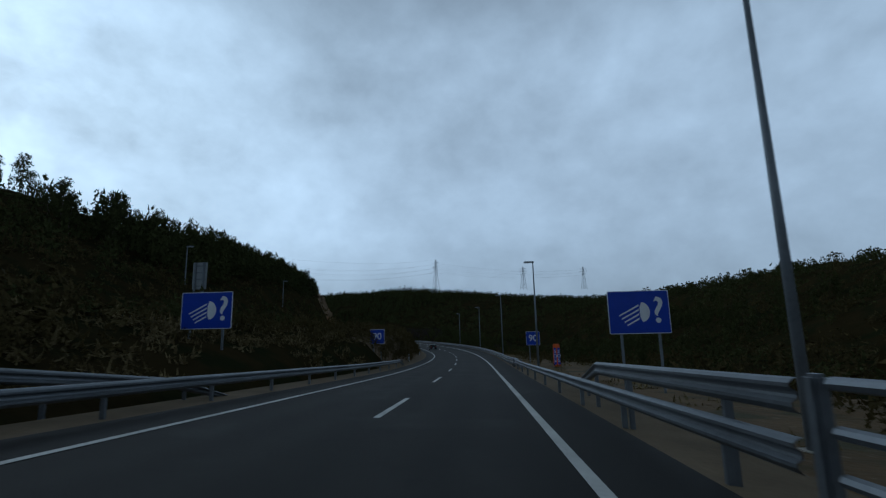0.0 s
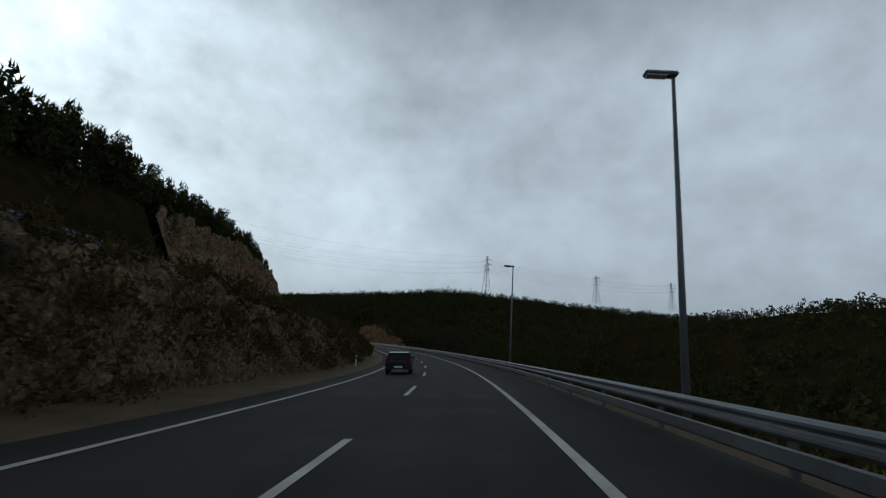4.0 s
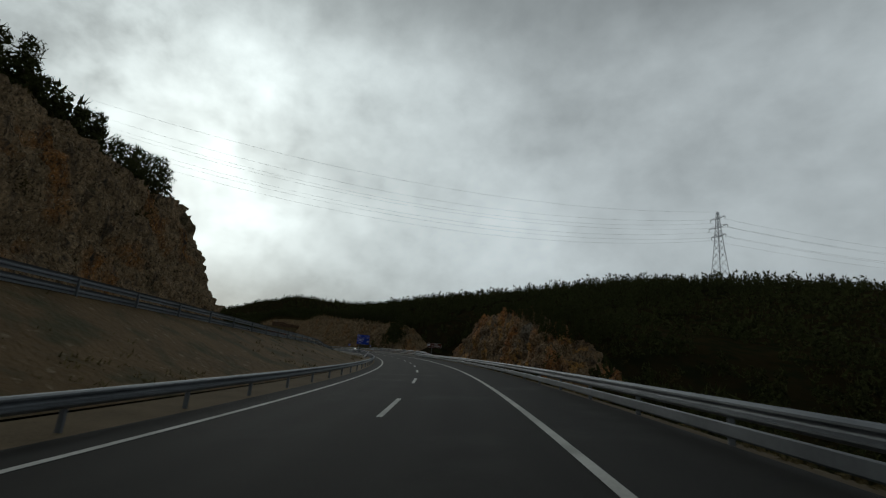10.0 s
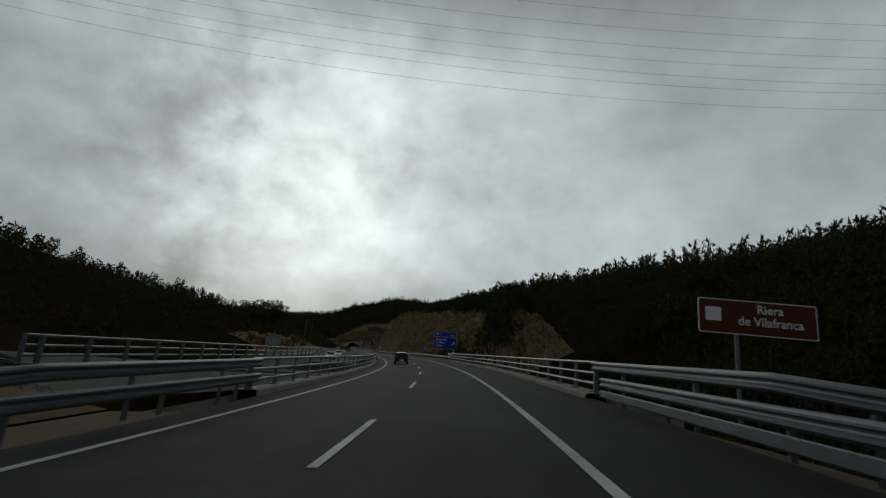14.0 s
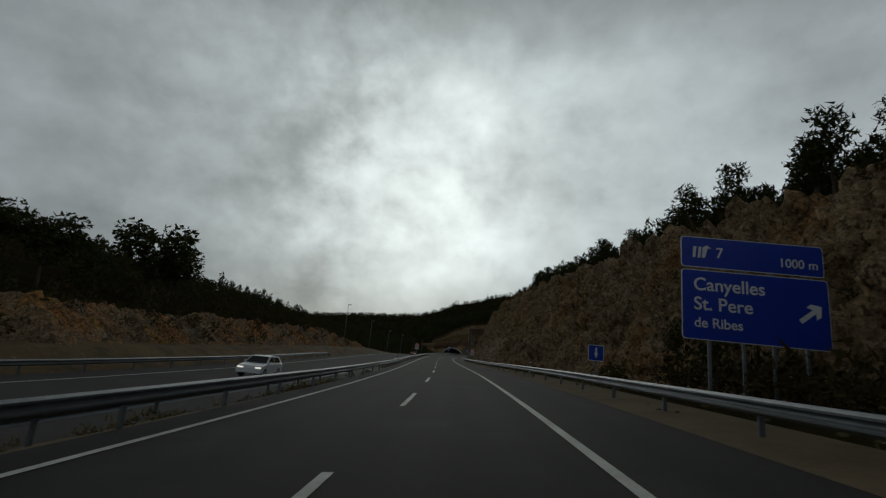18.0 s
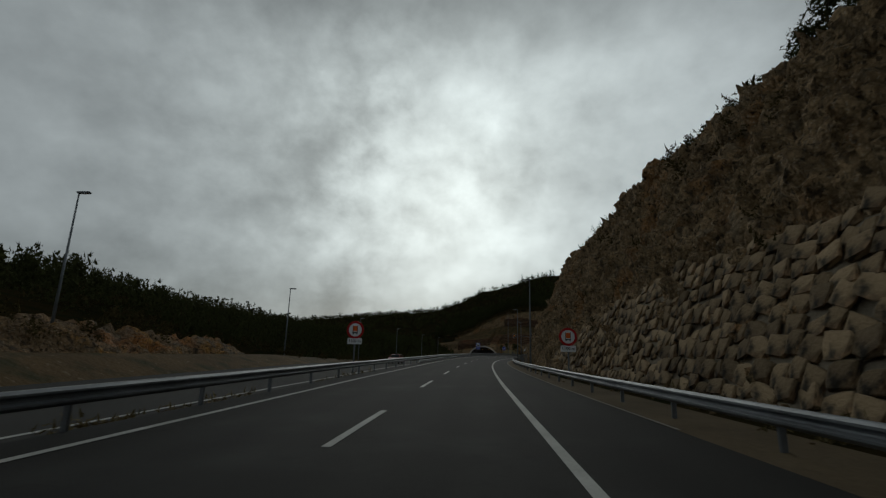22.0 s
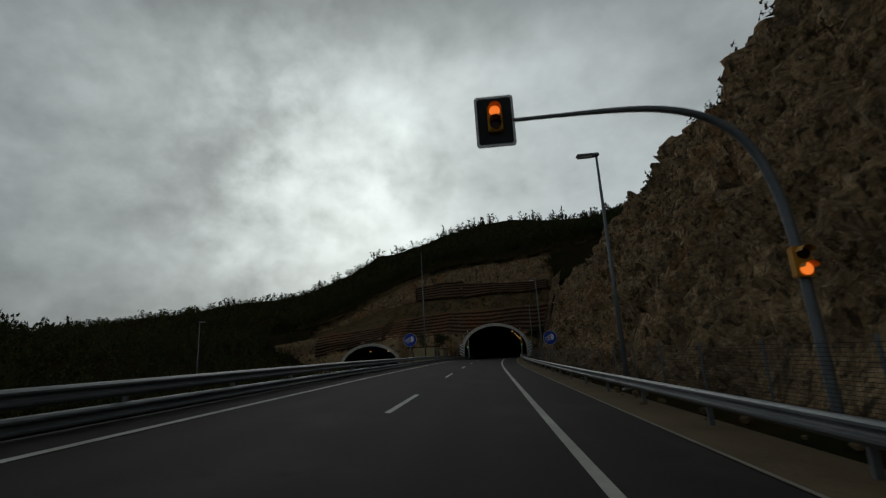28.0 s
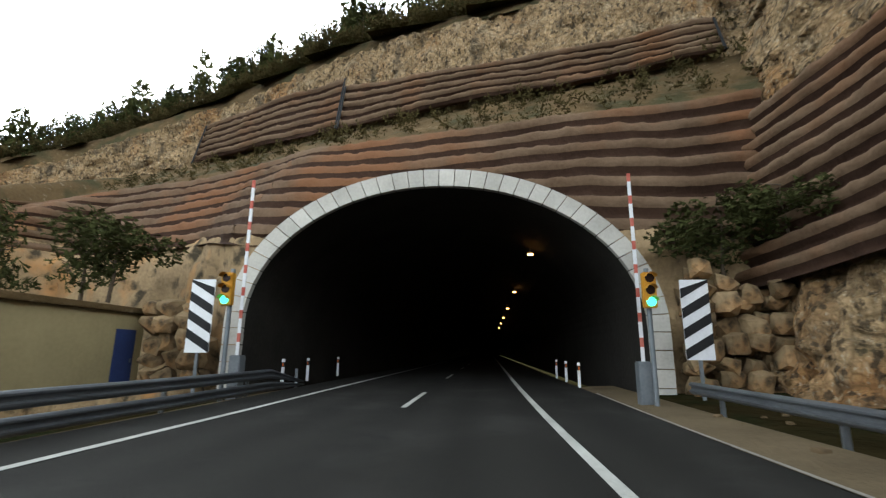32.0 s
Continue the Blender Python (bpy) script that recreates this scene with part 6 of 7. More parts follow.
# ---------- pylons and wires ----------
def pylon(m, h, label):
    th = empty("pylon", m, label=label, category="pylon", group="pylons")
    bm = bmesh.new()
    hw = lambda z: 2.6 * (1 - z / h) ** 1.15 + 0.35
    lev = [h * k for k in (0, 0.13, 0.25, 0.36, 0.46, 0.55, 0.63, 0.70, 0.76, 0.82, 0.88, 0.94, 1.0)]
    cs = ((1, 1), (-1, 1), (-1, -1), (1, -1))
    for a, b in zip(lev, lev[1:]):
        for i in range(4):
            p, q = cs[i], cs[(i + 1) % 4]
            A, B = hw(a), hw(b)
            rod(bm, (p[0] * A, p[1] * A, a), (p[0] * B, p[1] * B, b), 0.11, n=4)
            rod(bm, (p[0] * A, p[1] * A, a), (q[0] * B, q[1] * B, b), 0.06, n=4)
            rod(bm, (q[0] * A, q[1] * A, a), (p[0] * B, p[1] * B, b), 0.06, n=4)
    part("lattice_tower", bm, M["pole"], th)
    for z, L in ((0.66, 4.0), (0.78, 5.2), (0.90, 4.0)):
        for sg in (1, -1):
            bm = bmesh.new()
            Z = h * z
            rod(bm, (0, 0.3, Z), (sg * L, 0, Z + 0.5), 0.09, n=4)
            rod(bm, (0, -0.3, Z), (sg * L, 0, Z + 0.5), 0.09, n=4)
            rod(bm, (0, 0, Z + 1.4), (sg * L, 0, Z + 0.5), 0.09, n=4)
            arm = part("cross_arm", bm, M["pole"], th)
            bm = bmesh.new()
            rod(bm, (sg * L, 0, Z + 0.5), (sg * L, 0, Z - 1.0), 0.12, n=6)
            part("insulator", bm, M["signback"], arm)
    return th


A0 = P(400.2, 156.3, 42)
cross = P(412, 0, 0)
dirw = (Vector((A0.x, A0.y, 0)) - Vector((cross.x, cross.y, 0)))
ang = math.degrees(math.atan2(dirw.y, dirw.x)) - 90
A1 = Vector((cross.x, cross.y, 0)) - dirw * 0.95
A1.z = A0.z + 6
pylon(pose(A0.x, A0.y, A0.z - 1, 0, 0, ang), 35, "tall lattice steel electricity pylon on the wooded hill")
pylon(pose(A1.x, A1.y, A1.z - 1, 0, 0, ang), 35, "tall lattice steel electricity pylon on the wooded hill")
B0 = P(393, 292, 52)
C0 = P(386.2, 410.4, 56)
pylon(pose(C0.x, C0.y, C0.z - 1, 0, 0, ang), 31, "distant lattice steel electricity pylon on the skyline")
pylon(pose(B0.x, B0.y, B0.z - 1, 0, 0, ang), 27, "distant lattice steel electricity pylon on the skyline")


def wire(a, b, sag, r=0.024):
    cu = []
    for k in range(41):
        t = k / 40
        p = a.lerp(b, t)
        p.z -= sag * 4 * t * (1 - t)
        cu.append(p)
    bm = bmesh.new()
    for p, q in zip(cu, cu[1:]):
        rod(bm, p - cu[0], q - cu[0], r, n=4)
    th = empty("power_line", Matrix.Translation(cu[0]), label="thin dark overhead power line cable", category="power line", group="power lines")
    part("cable", bm, M["black"], th)
    return th


side = Vector((math.cos(radians(ang)), math.sin(radians(ang)), 0))
for z, L in ((0.66, 4.0), (0.78, 5.2), (0.90, 4.0)):
    for sg in (1, -1):
        o = side * (sg * L) + Vector((0, 0, 35 * z - 2))
        wire(A0 + o, A1 + o, 17.5)
        o2 = side * (sg * L) + Vector((0, 0, 30 * z - 1))
        wire(A0 + o, C0 + o2, 5, 0.03)
wire(A0 + Vector((0, 0, 34)), A1 + Vector((0, 0, 34)), 15)


# ---------- vegetation ----------
def tufts(n, shape, size, seed, flat=0.5, slim=0.8, up=0.0):
    """Triangles of a crown: n leaf tufts (two crossed triangles) spread by shape(r) -> centre; returns (m, 3, 3)."""
    r = np.random.default_rng(seed)
    out = []
    for _ in range(n):
        c = shape(r)
        for _k in range(2):
            d1 = r.normal(size=3)
            d1[2] += up
            d1 /= np.linalg.norm(d1)
            d2 = np.cross(d1, r.normal(size=3))
            d2 /= np.linalg.norm(d2) + 1e-9
            k = size * r.uniform(0.6, 1.3)
            d1[2] *= 1 - flat * 0.3
            out.append([c + d1 * k, c - d1 * k * 0.5 + d2 * k * slim, c - d1 * k * 0.5 - d2 * k * slim])
    return np.array(out)


def crown_pine(lumps, top, width, seed):
    r0 = np.random.default_rng(seed)
    cs = []
    for i in range(lumps):
        z = 0.28 + 0.68 * (i + r0.uniform(0, 0.6)) / lumps
        rad = width * (1.02 - z) ** 0.75 * r0.uniform(0.4, 1.0)
        a = r0.uniform(0, 6.28)
        cs.append(np.array([rad * math.cos(a), rad * math.sin(a), z]))
    cs.append(np.array([0, 0, 0.96]))
    cs = np.array(cs)

    def f(r):
        c = cs[int(r.integers(len(cs)))]
        d = r.normal(size=3)
        d /= np.linalg.norm(d)
        return c + d * np.array([0.16, 0.16, 0.085]) * r.uniform(0.5, 1.1)
    return f


def crown_round(seed):
    r0 = np.random.default_rng(seed)
    cs = [np.array([r0.normal() * 0.2, r0.normal() * 0.2, 0.55 + r0.normal() * 0.14]) for _ in range(9)]

    def f(r):
        c = cs[int(r.integers(9))]
        d = r.normal(size=3)
        d /= np.linalg.norm(d)
        return c + d * 0.2 * r.uniform(0.5, 1.05)
    return f


def bush(seed):
    r0 = np.random.default_rng(seed)
    cs = [np.array([r0.uniform(-0.4, 0.4), r0.uniform(-0.4, 0.4), 0.3 + r0.uniform(-0.1, 0.2)]) for _ in range(5)]

    def f(r):
        c = cs[int(r.integers(5))]
        d = r.normal(size=3)
        d /= np.linalg.norm(d)
        return c + d * 0.3 * r.uniform(0.3, 1.05)
    return f


def tri_mesh(name, T, material):
    v = T.reshape(-1, 3)
    return fast_mesh(name, v, np.arange(len(v)).reshape(-1, 3), material)


CROWNS = [tri_mesh("crown", tufts(460, crown_pine(19, 1, 0.22, 40 + i), 0.055, 50 + i, slim=0.2, up=1.3), M["leaf"]) for i in range(5)] + \
         [tri_mesh("crown", tufts(1200, crown_round(60 + i), 0.045, 70 + i, slim=0.36), M["leaf"]) for i in range(2)]


def trunk_mesh(seed):
    r = np.random.default_rng(seed)
    bm = bmesh.new()
    p = Vector((0, 0, -0.08))
    for k in range(6):
        q = Vector((r.normal() * 0.012, r.normal() * 0.012, -0.08 + 0.98 * (k + 1) / 6))
        rod(bm, p, q, 0.022 * (1 - k / 6.5), 0.022 * (1 - (k + 1) / 6.5), 6)
        if k > 1:
            for _ in range(2):
                a = r.uniform(0, 6.28)
                rod(bm, q, q + Vector((math.cos(a) * 0.16, math.sin(a) * 0.16, 0.08)), 0.008, 0.003, 4)
        p = q
    me = bpy.data.meshes.new("trunk")
    bm.to_mesh(me)
    bm.free()
    me.materials.append(M["bark"])
    return me


TRUNKS = [trunk_mesh(i) for i in range(3)]
rt = np.random.default_rng(77)


def tree(s, u, w, h, kind=None, label="dark green pine tree on the hillside", name="pine_tree", wide=1.0):
    k = int(rt.integers(5)) if kind is None else kind
    th = empty(name, at(s, u, w, rt.uniform(0, 360)), label=label, category="tree", group="hillside trees")
    for nm, me in (("trunk", TRUNKS[int(rt.integers(3))]), ("crown", CROWNS[k])):
        ob = new(nm, me)
        ob.parent = th
        ob.matrix_basis = Matrix.Diagonal((h * wide, h * wide, h, 1))
    return th


# trees along the cliff tops and ridges
for s in np.arange(428, 566, 1.7):
    u, w = float(np.interp(s, RK, R5[0])), float(np.interp(s, RK, R5[1]))
    tree(s + rt.uniform(-1, 1), u + rt.uniform(-1.5, 3), w - 0.4, rt.uniform(2.6, 5.2) * float(np.interp(s, [428, 470, 500], [1.5, 1.35, 1.0])), wide=1.2)
for s in np.arange(562, 765, 6.5):
    u, w = float(np.interp(s, RK, R5[0])), float(np.interp(s, RK, R5[1]))
    tree(s + rt.uniform(-2, 2), u + rt.uniform(0, 3), w - 0.4, rt.uniform(1.4, 2.8), label="small dark shrubby pine on the cliff edge")
for s in np.arange(60, 316, 2.4):
    k = rt.uniform(0.15, 1.0)
    u = float(np.interp(s, LK, L7[0])) * (1 - k) + float(np.interp(s, LK, L8[0])) * k
    w = float(np.interp(s, LK, L7[1])) * (1 - k) + float(np.interp(s, LK, L8[1])) * k
    tree(s + rt.uniform(-1, 1), u, w - 0.3, rt.uniform(3.6, 7.4))
for s, u, w, h in ((309, -37.0, 21, 4.6), (316, -35.5, 15, 3.2), (320, -35, 10, 3), (337, 15.6, 6.4, 5.2), (331, 19, 8.4, 3.2), (322, 18, 8.6, 2.8), (315, 19, 7.8, 2.6), (309, 18, 6.4, 2.4)):
    tree(s, u, w, h, label="pine tree growing on the rock edge")
for s, u, h in ((490, -33, 9.5), (497, -35, 7.0), (476, -34, 6.5), (462, -33, 6.0), (470, -36, 6.5)):
    tree(s, u, float(height(s, u)) - 0.3, h, 5 + (int(s) % 2), label="large rounded dark tree beyond the road", name="tree", wide=1.1)
for s, u, h in ((462, 14.5, 5.0), (468, 15.5, 3.8), (447, 14.5, 3.6), (421, 15, 10.5), (424, 17.5, 12.5), (427, 16, 10.5), (430, 18, 11), (433, 17, 9.0), (437, 18, 8.5), (441, 17.5, 7.0)):
    tree(s, u, 0.6, h, label="dark pine beside the road sign")
for u in np.arange(-48, 30, 1.45):
    q = float(rim_s(u)) + rt.uniform(1.5, 9)
    tree(q, u + rt.uniform(-0.4, 0.4), float(height(q, u)) - 0.2, rt.uniform(3.0, 5.2), label="small pine at the rim above the tunnel", wide=1.35)
for s, u, w, h in ((795.2, 10.4, 3.6, 3.4), (794.4, 12.2, 4.4, 3.0), (795.4, -12.4, 3.4, 3.2)):
    tree(s, u, w, h, 5, label="leafy bush beside the tunnel mouth", name="bush", wide=1.3)
for s, u, w, h in ((795.2, -13.4, 2.6, 4.2), (795.0, -17.2, 2.6, 4.4), (795.2, -20.2, 2.4, 3.6)):
    tree(s, u, w, h, label="small green conifer in front of the netting", wide=1.2)


def bare_tree(s, u, w, h, seed):
    r = np.random.default_rng(seed)
    th = empty("bare_tree", at(s, u, w), label="leafless grey-brown tree with fine twigs", category="tree", group="bare trees")
    bm = bmesh.new()
    p = Vector((0, 0, -0.5))
    q = Vector((0.1, 0, h * 0.35))
    rod(bm, p, q, h * 0.028, h * 0.02, 7)
    part("trunk", bm, M["twig"], th)
    bm = bmesh.new()

    def grow(a, d, L, rad, depth):
        b = a + d * L
        rod(bm, a, b, rad, rad * 0.65, 5 if depth < 2 else 3)
        if depth == 4:
            return
        for _ in range(3):
            e = (d + Vector(r.normal(size=3)) * 0.42 + Vector((0, 0, 0.1))).normalized()
            grow(b, e, L * r.uniform(0.62, 0.82), rad * 0.62, depth + 1)
    for k in range(4):
        a = k * 1.57 + r.uniform(0, 1)
        grow(q, Vector((math.cos(a) * 0.6, math.sin(a) * 0.6, 0.8)).normalized(), h * 0.2, h * 0.013, 0)
    part("crown", bm, M["twig"], th)


for i, (s, u, h) in enumerate(((246, 17, 12.5), (241, 20, 13), (235, 17, 13), (229, 21, 13.5), (262, 24, 10), (150, 24, 8))):
    bare_tree(s, u, float(height(s, u)) - 0.2, h, 300 + i)


# woods and scrub, joined
def scatter(name, T, pts, scale, material, label, category, seed, spread=(0.75, 1.3)):
    r = np.random.default_rng(seed)
    n, m = len(pts), len(T)
    a = r.uniform(0, 2 * math.pi, n)
    k = scale * r.uniform(spread[0], spread[1], n)
    c, s_ = np.cos(a) * k, np.sin(a) * k
    V = T.reshape(-1, 3)
    sq = r.uniform(0.8, 1.35, n)
    X = c[:, None] * V[:, 0] - s_[:, None] * V[:, 1] + pts[:, 0, None]
    Y = s_[:, None] * V[:, 0] + c[:, None] * V[:, 1] + pts[:, 1, None]
    Z = (k * sq)[:, None] * V[:, 2] + pts[:, 2, None]
    v = np.stack([X, Y, Z], -1).reshape(-1, 3)
    ob = new(name, fast_mesh(name, v, np.arange(len(v)).reshape(-1, 3), material))
    return tagged(ob, label=label, category=category, kind="stuff")


def heights(s, u):
    out = np.empty(len(s))
    bins = np.round(s / 4) * 4
    for b in np.unique(bins):
        m = bins == b
        out[m] = height(b, u[m])
    rough = np.clip((np.abs(u) - 9) / 30, 0, 1)
    return out + rough * fbm(np.stack([s / 14, u / 14, 0 * u], -1), 4) * 4.0


def area(n, s0, s1, u0, u1, seed, clump=None, lo=0.0):
    r = np.random.default_rng(seed)
    s, u = r.uniform(s0, s1, n), r.uniform(u0, u1, n)
    if clump:
        keep = vnoise(np.stack([s / clump, u / clump, 0 * s + seed], -1)) > lo
        s, u = s[keep], u[keep]
    return s, u


def place(s, u, dz=0.0):
    return XYZ(s, u, heights(s, u) + dz)


WOOD = tufts(28, crown_pine(10, 1, 0.25, 91), 0.13, 92, slim=0.28, up=1.5)
WOODF = tufts(46, crown_pine(13, 1, 0.26, 98), 0.115, 99, slim=0.26, up=1.5)
BRUSH = tufts(28, bush(89), 0.14, 88, slim=0.22, up=0.9)
WOOD2 = tufts(28, crown_round(93), 0.13, 94, slim=0.3, up=1.1)
BUSH = tufts(28, bush(95), 0.14, 96, slim=0.26, up=0.7)
GRASS = tufts(22, lambda r: np.array([r.uniform(-0.5, 0.5), r.uniform(-0.5, 0.5), r.uniform(0.0, 0.35)]), 0.2, 97, slim=0.2, up=1.2)
for i, (n, s0, s1, u0, u1, sc) in enumerate(((300, 100, 292, 40, 60, 4.2), (700, 352, 420, 14, 60, 4.4), (3600, 110, 420, 45, 300, 4.6), (3300, 360, 560, 42, 230, 5.0), (1500, 560, 800, 40, 160, 4.6), (2000, 824, 1000, -30, 200, 4.6), (2000, 830, 1100, -230, 0, 4.4))):
    s, u = area(n, s0, s1, u0, u1, 100 + i, 30, 0.25)
    scatter("woodland", WOOD if i % 2 else WOOD2, place(s, u, -1.5), sc, M["leaf"], "dense dark green pine woodland covering the hills", "woodland", 200 + i)
for i, (n, s0, s1, u0, u1, sc) in enumerate(((2000, -20, 330, -200, -38, 4.2), (1900, 330, 800, -230, -66, 4.4), (2400, 585, 800, -120, -31, 3.4), (900, 20, 160, 40, 160, 2.6))):
    s, u = area(n, s0, s1, u0, u1, 120 + i, 25, 0.3)
    scatter("woodland", WOOD2 if i % 2 else WOOD, place(s, u, -1.3), sc, M["leaf"], "dark green pine and scrub woodland on the slopes", "woodland", 220 + i)
for i, (n, s0, s1, u0, u1, sc, mt) in enumerate(((900, -20, 196, -38, -10.5, 1.7, "shrub"), (160, 418, 472, 11.5, 16.5, 1.9, "shrub"), (140, 405, 470, 13, 18, 2.2, "shrub"), (260, 10, 140, 8.6, 18, 0.9, "grass"), (600, 200, 340, -44, -33, 1.5, "shrub"), (900, 0, 290, 8.5, 45, 1.6, "shrub"), (700, 420, 770, 14, 26, 1.2, "shrub"),
                                                 (700, 420, 700, -36, -22, 1.5, "shrub"), (500, -20, 120, -15, -8.6, 1.0, "grass"), (1500, 222, 356, -13.8, -7, 0.5, "grass"), (500, 418, 700, -6.8, -5.2, 0.5, "grass"),
                                                 (500, 420, 790, 8, 10.5, 0.5, "grass"), (420, 358, 412, 12, 45, 1.8, "shrub"), (200, 358, 412, -60, -34, 1.8, "shrub"), (460, 57, 196, -9, -6.6, 0.8, "shrub"), (400, 0, 290, 6.8, 9, 0.5, "grass"))):
    s, u = area(n, s0, s1, u0, u1, 140 + i, 6, 0.42)
    scatter("scrub", BUSH if mt == "shrub" else GRASS, place(s, u, -0.1 if mt == "shrub" else 0.0), sc, M[mt], "dry brush and tufts of grass on the slopes", "scrub", 240 + i, (0.5, 1.5))
for i, (n, s0, s1, u0, u1, sc, mt) in enumerate(((1500, -10, 180, 11, 80, 1.5, "shrub"), (1500, -10, 180, 14, 90, 1.5, "leaf"), (1000, -10, 110, -60, -9, 1.5, "shrub"), (1000, -10, 200, -70, -28, 1.7, "leaf"),
                                                 (700, 420, 620, -60, -27, 1.5, "leaf"), (900, 420, 620, -60, -27, 1.4, "shrub"), (700, 180, 292, 13, 60, 1.6, "leaf"))):
    s, u = area(n, s0, s1, u0, u1, 180 + i, 9, 0.3)
    if mt == "leaf" or i == 5:
        keep = (u > 0) | (u < np.interp(s, LK, L7[0]) - 0.5) | (s < 150) & (u < -29)
        s, u = s[keep], u[keep]
    scatter("scrub", BRUSH, place(s, u, -0.2), sc, M[mt], "low dense brush covering the slopes", "scrub", 300 + i, (0.6, 1.7))
# growth on the ledge above the tunnel, on the cliffs' benches
for i, (n, s0, s1, u0, u1, sc) in enumerate(((1500, 802, 836, -64, 40, 4.0), (1100, 60, 292, 14, 60, 3.0), (620, 330, 800, -70, -31, 3.4), (1300, 60, 322, -54, -35.5, 4.6), (800, 424, 560, 20, 42, 3.0), (700, 560, 772, 19, 40, 2.0), (240, 292, 346, 15.5, 30, 2.2), (350, 352, 424, 26, 42, 3.2))):
    s, u = area(n, s0, s1, u0, u1, 130 + i)
    keep = (i == 1) | (s < 325) & (u < np.interp(s, LK, L7[0]) - 0.8) | (u > np.interp(s, RK, R5[0]) - 1.5) & (s < 796) | (s > rim_s(u) + 1.5) & (s > 796) | (s > 350) & (u < np.interp(s, LK, L7[0]) + 1)
    s, u = s[keep], u[keep]
    scatter("woodland", WOODF, place(s, u, -0.8), sc, M["leaf"], "dense bushy young pines along the rock edges and slopes", "woodland", 230 + i)
r = np.random.default_rng(9)
u = r.uniform(-26, 13, 260)
k = r.uniform(0, 1, 260)
w = face_line(u, "net1") * (1 - k) + face_line(u, "led") * k
scatter("scrub", BUSH, XYZ(face_s(w, u) - 0.3, u, w - 0.1), 0.9, M["shrub"], "green and dry growth on the ledge above the tunnel", "scrub", 260, (0.4, 1.5))
u = r.uniform(-52, 28, 2000)
k = r.uniform(-0.3, 6.5, 2000)
scatter("scrub", BUSH, XYZ(rim_s(u) + k, u, [float(height(q, e)) + 0.15 for q, e in zip(rim_s(u) + k, u)]), 1.3, M["shrub"], "brush along the rim above the tunnel", "scrub", 261, (0.5, 1.5))
for keys, a, b, s0, s1, n, sd, sgn in ((RK, R3, R4, 425, 765, 150, 270, -1), (RK, R4, R5, 425, 765, 260, 271, -1), (LK, L6, L7, 130, 318, 120, 272, 1), (LK, L2, L3, 46, 195, 620, 273, 1), (LK, L3, L4, 46, 195, 620, 274, 1), (RK, R4, R5, 290, 348, 110, 275, -1)):
    s = r.uniform(s0, s1, n)
    k = r.uniform(0.1, 1, n)
    u = np.interp(s, keys, a[0]) * (1 - k) + np.interp(s, keys, b[0]) * k
    w = np.interp(s, keys, a[1]) * (1 - k) + np.interp(s, keys, b[1]) * k
    scatter("scrub", BUSH, XYZ(s, u + sgn * 0.5, w), 1.0, M["shrub"], "scattered brush growing from the rock", "scrub", sd, (0.35, 1.6))
# far woods on the distant land
r = np.random.default_rng(31)
X, Y = r.uniform(-1700, 1300, 4000), r.uniform(-300, 2000, 4000)
near = np.min((X[:, None] - _C[::60, 0]) ** 2 + (Y[:, None] - _C[::60, 1]) ** 2, -1) ** 0.5
m = near > 340
X, Y, near = X[m], Y[m], near[m]
z = -22 + 85 * np.clip((near - 330) / 500, 0, 1) * (0.55 + fbm(np.stack([X / 500, Y / 500, 0 * X + 2.5], -1), 4) * 1.2)
scatter("woodland", WOOD2, np.stack([X, Y, z - 1], -1), 9.0, M["leaf"], "distant dark woods on the far hills", "woodland", 280)
u = r.uniform(13.5, 25, 160)
k = r.uniform(0, 1, 160)
w = face_line(u, "net1") * (1 - k) + face_line(u, "top") * k
scatter("scrub", BUSH, XYZ(face_s(w, u) - 0.6, u, w - 0.1), 1.2, M["shrub"], "brush in the corner between the rock faces", "scrub", 281, (0.4, 1.5))
for s0, s1, n, sc, sd in ((294, 346, 330, 1.5, 282), (426, 560, 260, 1.7, 283), (560, 766, 220, 1.2, 284)):
    s, k = r.uniform(s0, s1, n), r.uniform(0.0, 1.0, n)
    u = np.interp(s, RK, R4[0]) * (1 - k) + np.interp(s, RK, R5[0]) * k
    w = np.interp(s, RK, R4[1]) * (1 - k) + np.interp(s, RK, R5[1]) * k
    m = (k > 0.55) | (s < 350)
    scatter("scrub", WOODF, XYZ(s[m], u[m], w[m] - 0.1), sc, M["leaf"], "bushy dark growth on top of the rock", "scrub", sd, (0.5, 1.4))
for n, s0, s1, u0, u1, sc, mt, sd in ((230, -8, 48, -15, -7.4, 1.1, "shrub", 285), (260, -8, 48, -14, -7.0, 0.9, "grass", 286), (200, -8, 60, -26, -14, 1.5, "leaf", 287)):
    s, u = r.uniform(s0, s1, n), r.uniform(u0, u1, n)
    m = ~((np.abs(s - 21) < 6) & (u > -12.5)) & ~((np.abs(s - 45) < 6) & (u > -9.2))
    scatter("scrub", GRASS if mt == "grass" else BUSH, place(s[m], u[m], -0.1), sc, M[mt], "dry brush on the bank beside the road", "scrub", sd, (0.5, 1.5))
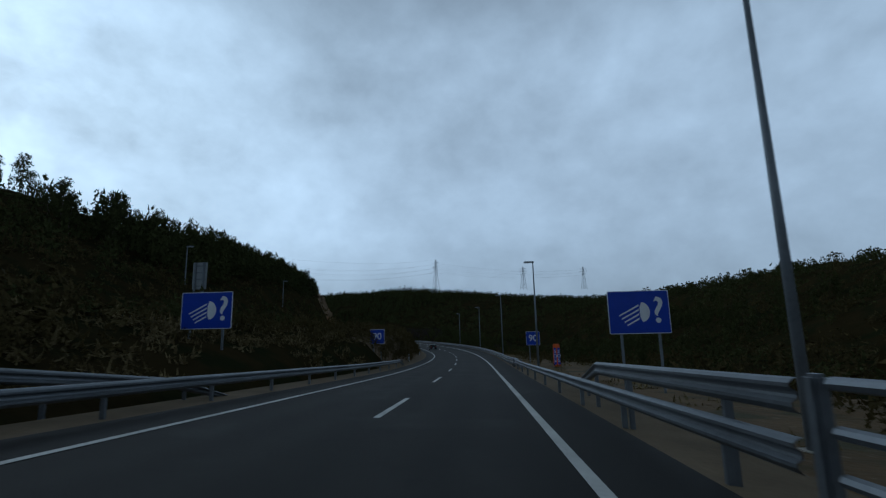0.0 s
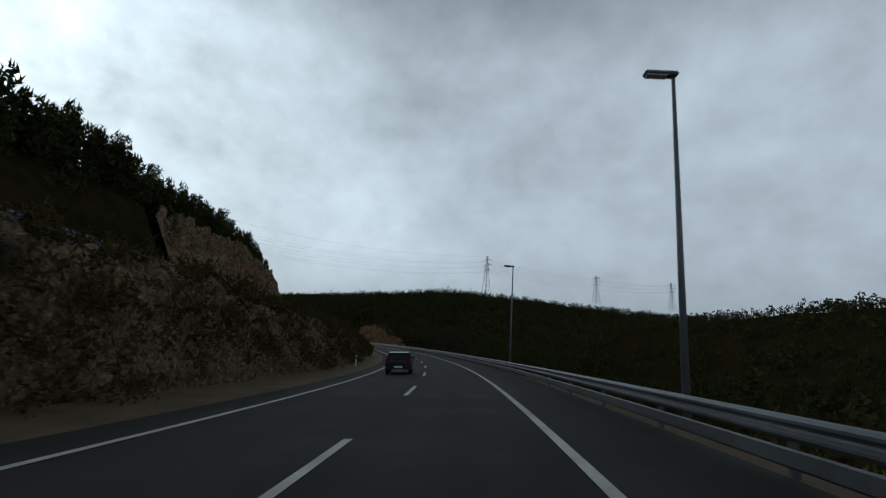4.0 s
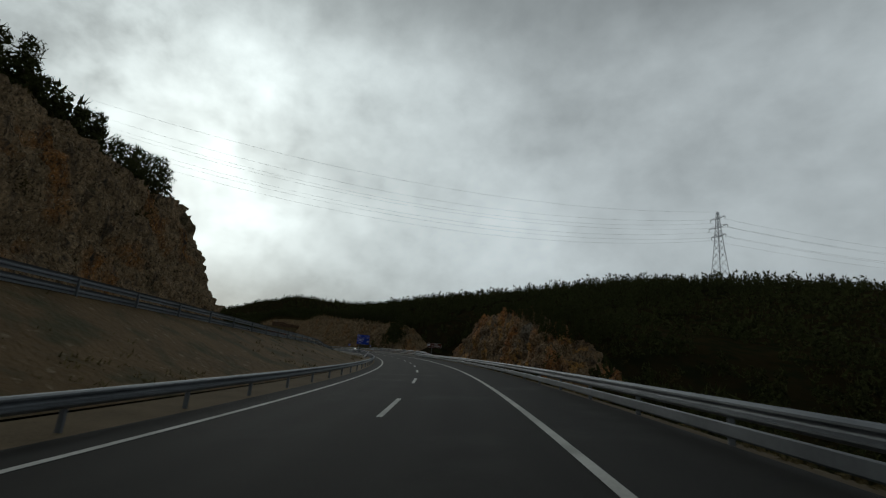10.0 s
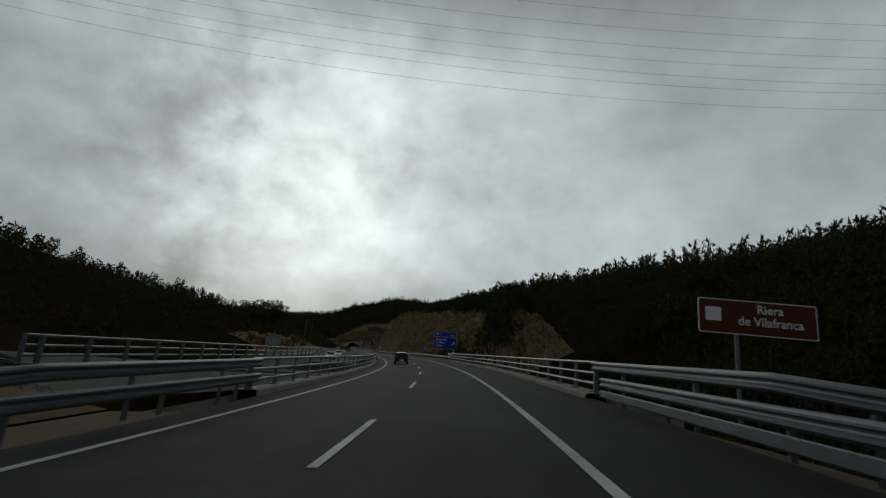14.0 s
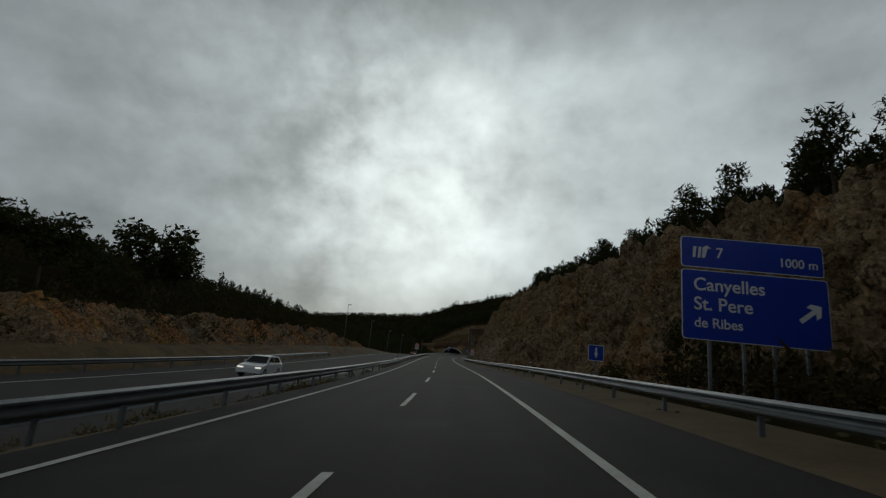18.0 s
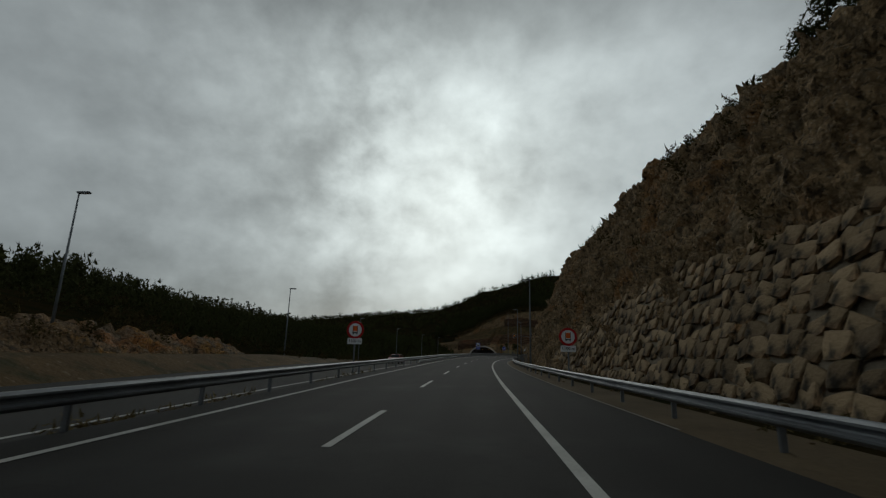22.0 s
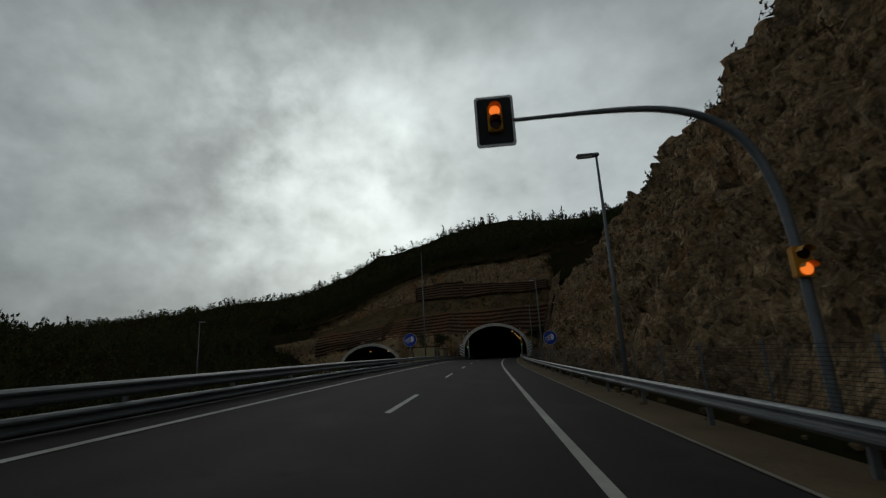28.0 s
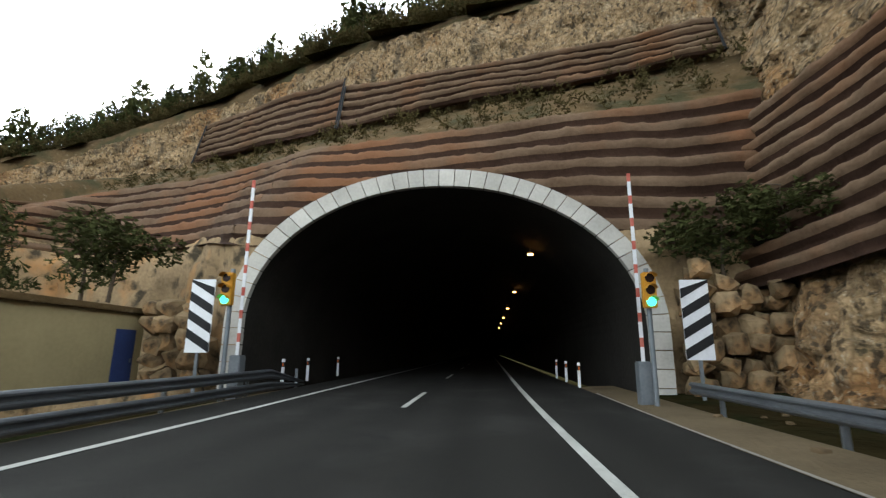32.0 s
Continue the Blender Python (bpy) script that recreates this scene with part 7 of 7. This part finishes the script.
# ---------- cars ----------
M["car_dark"] = mat("dark_car_paint", (0.012, 0.014, 0.017), 0.25, vary=(0.016, 0.018, 0.021), scale=1, fine=6, spec=0.5)
M["car_silver"] = mat("silver_car_paint", (0.36, 0.38, 0.40), 0.3, metal=0.5, vary=(0.32, 0.34, 0.36), scale=1, fine=6, spec=0.5)
M["car_white"] = mat("white_car_paint", (0.62, 0.64, 0.66), 0.3, vary=(0.56, 0.58, 0.60), scale=1, fine=6, spec=0.5)
M["glass"] = mat("dark_car_glass", (0.012, 0.014, 0.016), 0.08, scale=1, fine=6, spec=0.6)
M["tyre"] = mat("tyre_rubber", (0.012, 0.012, 0.012), 0.8, scale=4, fine=30)
M["tail"] = mat("red_lamp_glass", (0.20, 0.012, 0.012), 0.2, scale=4, fine=30)
M["headlamp"] = glow("lit_headlamp", (1.0, 0.95, 0.85), 1.2)


def car(m, paint, label, lit=False):
    """A five-door hatchback facing +y."""
    th = empty("car", m, label=label, category="car", group="cars on the motorway")
    L, W = 4.1, 1.72
    side = [(-2.05, 0.32), (-2.05, 0.78), (-1.98, 0.93), (-1.2, 0.97), (0.85, 0.95), (1.75, 0.80), (2.02, 0.62), (2.05, 0.32)]
    bm = bmesh.new()
    n = len(side)
    rings = []
    for x, k in ((-W / 2, 0.94), (-W / 2 * 0.97, 1.0), (W / 2 * 0.97, 1.0), (W / 2, 0.94)):
        rings.append([bm.verts.new((x, y * (1 if abs(x) < W / 2 * 0.98 else 0.985), 0.3 + (z - 0.3) * k)) for y, z in side])
    for a, b in zip(rings, rings[1:]):
        for i in range(n):
            bm.faces.new((a[i], a[(i + 1) % n], b[(i + 1) % n], b[i]))
    bm.faces.new(rings[0])
    bm.faces.new(rings[-1][::-1])
    part("body", bm, paint, th)
    cab = [(-1.98, 0.93), (-1.55, 1.40), (-0.9, 1.45), (0.15, 1.43), (0.95, 0.95)]
    bm = bmesh.new()
    lo = W / 2 * 0.96
    rr = []
    for sx in (-1, 1):
        rr.append([bm.verts.new((sx * (lo if z < 1.0 else lo * 0.80), y, z)) for y, z in cab])
    for i in range(len(cab) - 1):
        bm.faces.new((rr[0][i], rr[0][i + 1], rr[1][i + 1], rr[1][i]))
    bm.faces.new(rr[0])
    bm.faces.new(rr[1][::-1])
    part("cabin", bm, paint, th)

    def pane(name, q, lab=""):
        b = bmesh.new()
        b.faces.new([b.verts.new(p) for p in q])
        return part(name, b, M["glass"], th, lab)
    x0, x1 = lo * 0.9, lo * 0.72
    pane("rear_window", [(-x0, -1.955, 0.985), (x0, -1.955, 0.985), (x1, -1.60, 1.365), (-x1, -1.60, 1.365)])
    pane("windscreen", [(-x0, 0.93, 0.985), (x0, 0.93, 0.985), (x1, 0.24, 1.395), (-x1, 0.24, 1.395)])
    for sx in (-1, 1):
        f = lambda z: sx * (lo + (lo * 0.80 - lo) * (z - 0.95) / 0.47 + 0.008)
        pane("side_window", [(f(1.0), -1.65, 1.0), (f(1.0), -0.5, 1.0), (f(1.37), -0.5, 1.37), (f(1.34), -1.38, 1.34)])
        pane("side_window", [(f(1.0), -0.42, 1.0), (f(1.0), 0.72, 1.0), (f(1.37), 0.12, 1.37), (f(1.37), -0.42, 1.37)])
        bm = bmesh.new()
        box(bm, sx * 0.62 - 0.17, sx * 0.62 + 0.17, -2.075, -2.0, 0.70, 0.90, 0.02)
        part("tail_lamp", bm, M["tail"], th)
        bm = bmesh.new()
        box(bm, sx * 0.62 - 0.2, sx * 0.62 + 0.2, 1.9, 2.035, 0.60, 0.72, 0.03)
        part("headlight", bm, M["headlamp"] if lit else M["white"], th)
        bm = bmesh.new()
        box(bm, sx * 0.93 - 0.09, sx * 0.93 + 0.09, 0.45, 0.62, 0.95, 1.08, 0.03)
        part("mirror", bm, paint, th)
        for y in (-1.3, 1.25):
            bm = bmesh.new()
            rod(bm, (sx * 0.66, y, 0.31), (sx * 0.87, y, 0.31), 0.31, n=20)
            wh = part("wheel", bm, M["tyre"], th)
            bm = bmesh.new()
            rod(bm, (sx * 0.84, y, 0.31), (sx * 0.876, y, 0.31), 0.2, n=14)
            part("rim", bm, M["signback"], wh)
    bm = bmesh.new()
    box(bm, -0.8, 0.8, -2.1, -1.98, 0.34, 0.56, 0.03)
    part("bumper", bm, paint, th)
    bm = bmesh.new()
    box(bm, -0.26, 0.26, -2.115, -2.1, 0.44, 0.54)
    part("number_plate", bm, M["white"], th, "pale plate with a dark bar")
    return th


def stand(s, u, w, turn=0):
    tb = math.degrees(math.atan(float(np.interp(s, _S, _TB))))
    return at(s, u, w, turn) @ pose(0, 0, 0, 0, tb if abs(u) < 9 else 0, 0)


car(stand(131, -1.75, 0.01), M["car_dark"], "dark hatchback car driving ahead on the asphalt")
car(stand(404, -1.75, 0.01), M["car_dark"], "dark hatchback car driving ahead on the asphalt")
car(stand(471.8, -12.3, -0.59, 180), M["car_white"], "white car with lit headlights on the opposite carriageway", True)
car(stand(438.5, -13.6, -0.59, 180), M["car_silver"], "silver car on the opposite carriageway", True)
M["car_red"] = mat("red_car_paint", (0.22, 0.012, 0.012), 0.3, vary=(0.18, 0.01, 0.01), scale=1, fine=6, spec=0.5)
car(stand(607, -11.4, float(oppW(607)) + 0.01, 180), M["car_red"], "red car on the opposite carriageway beyond the median barrier", True)
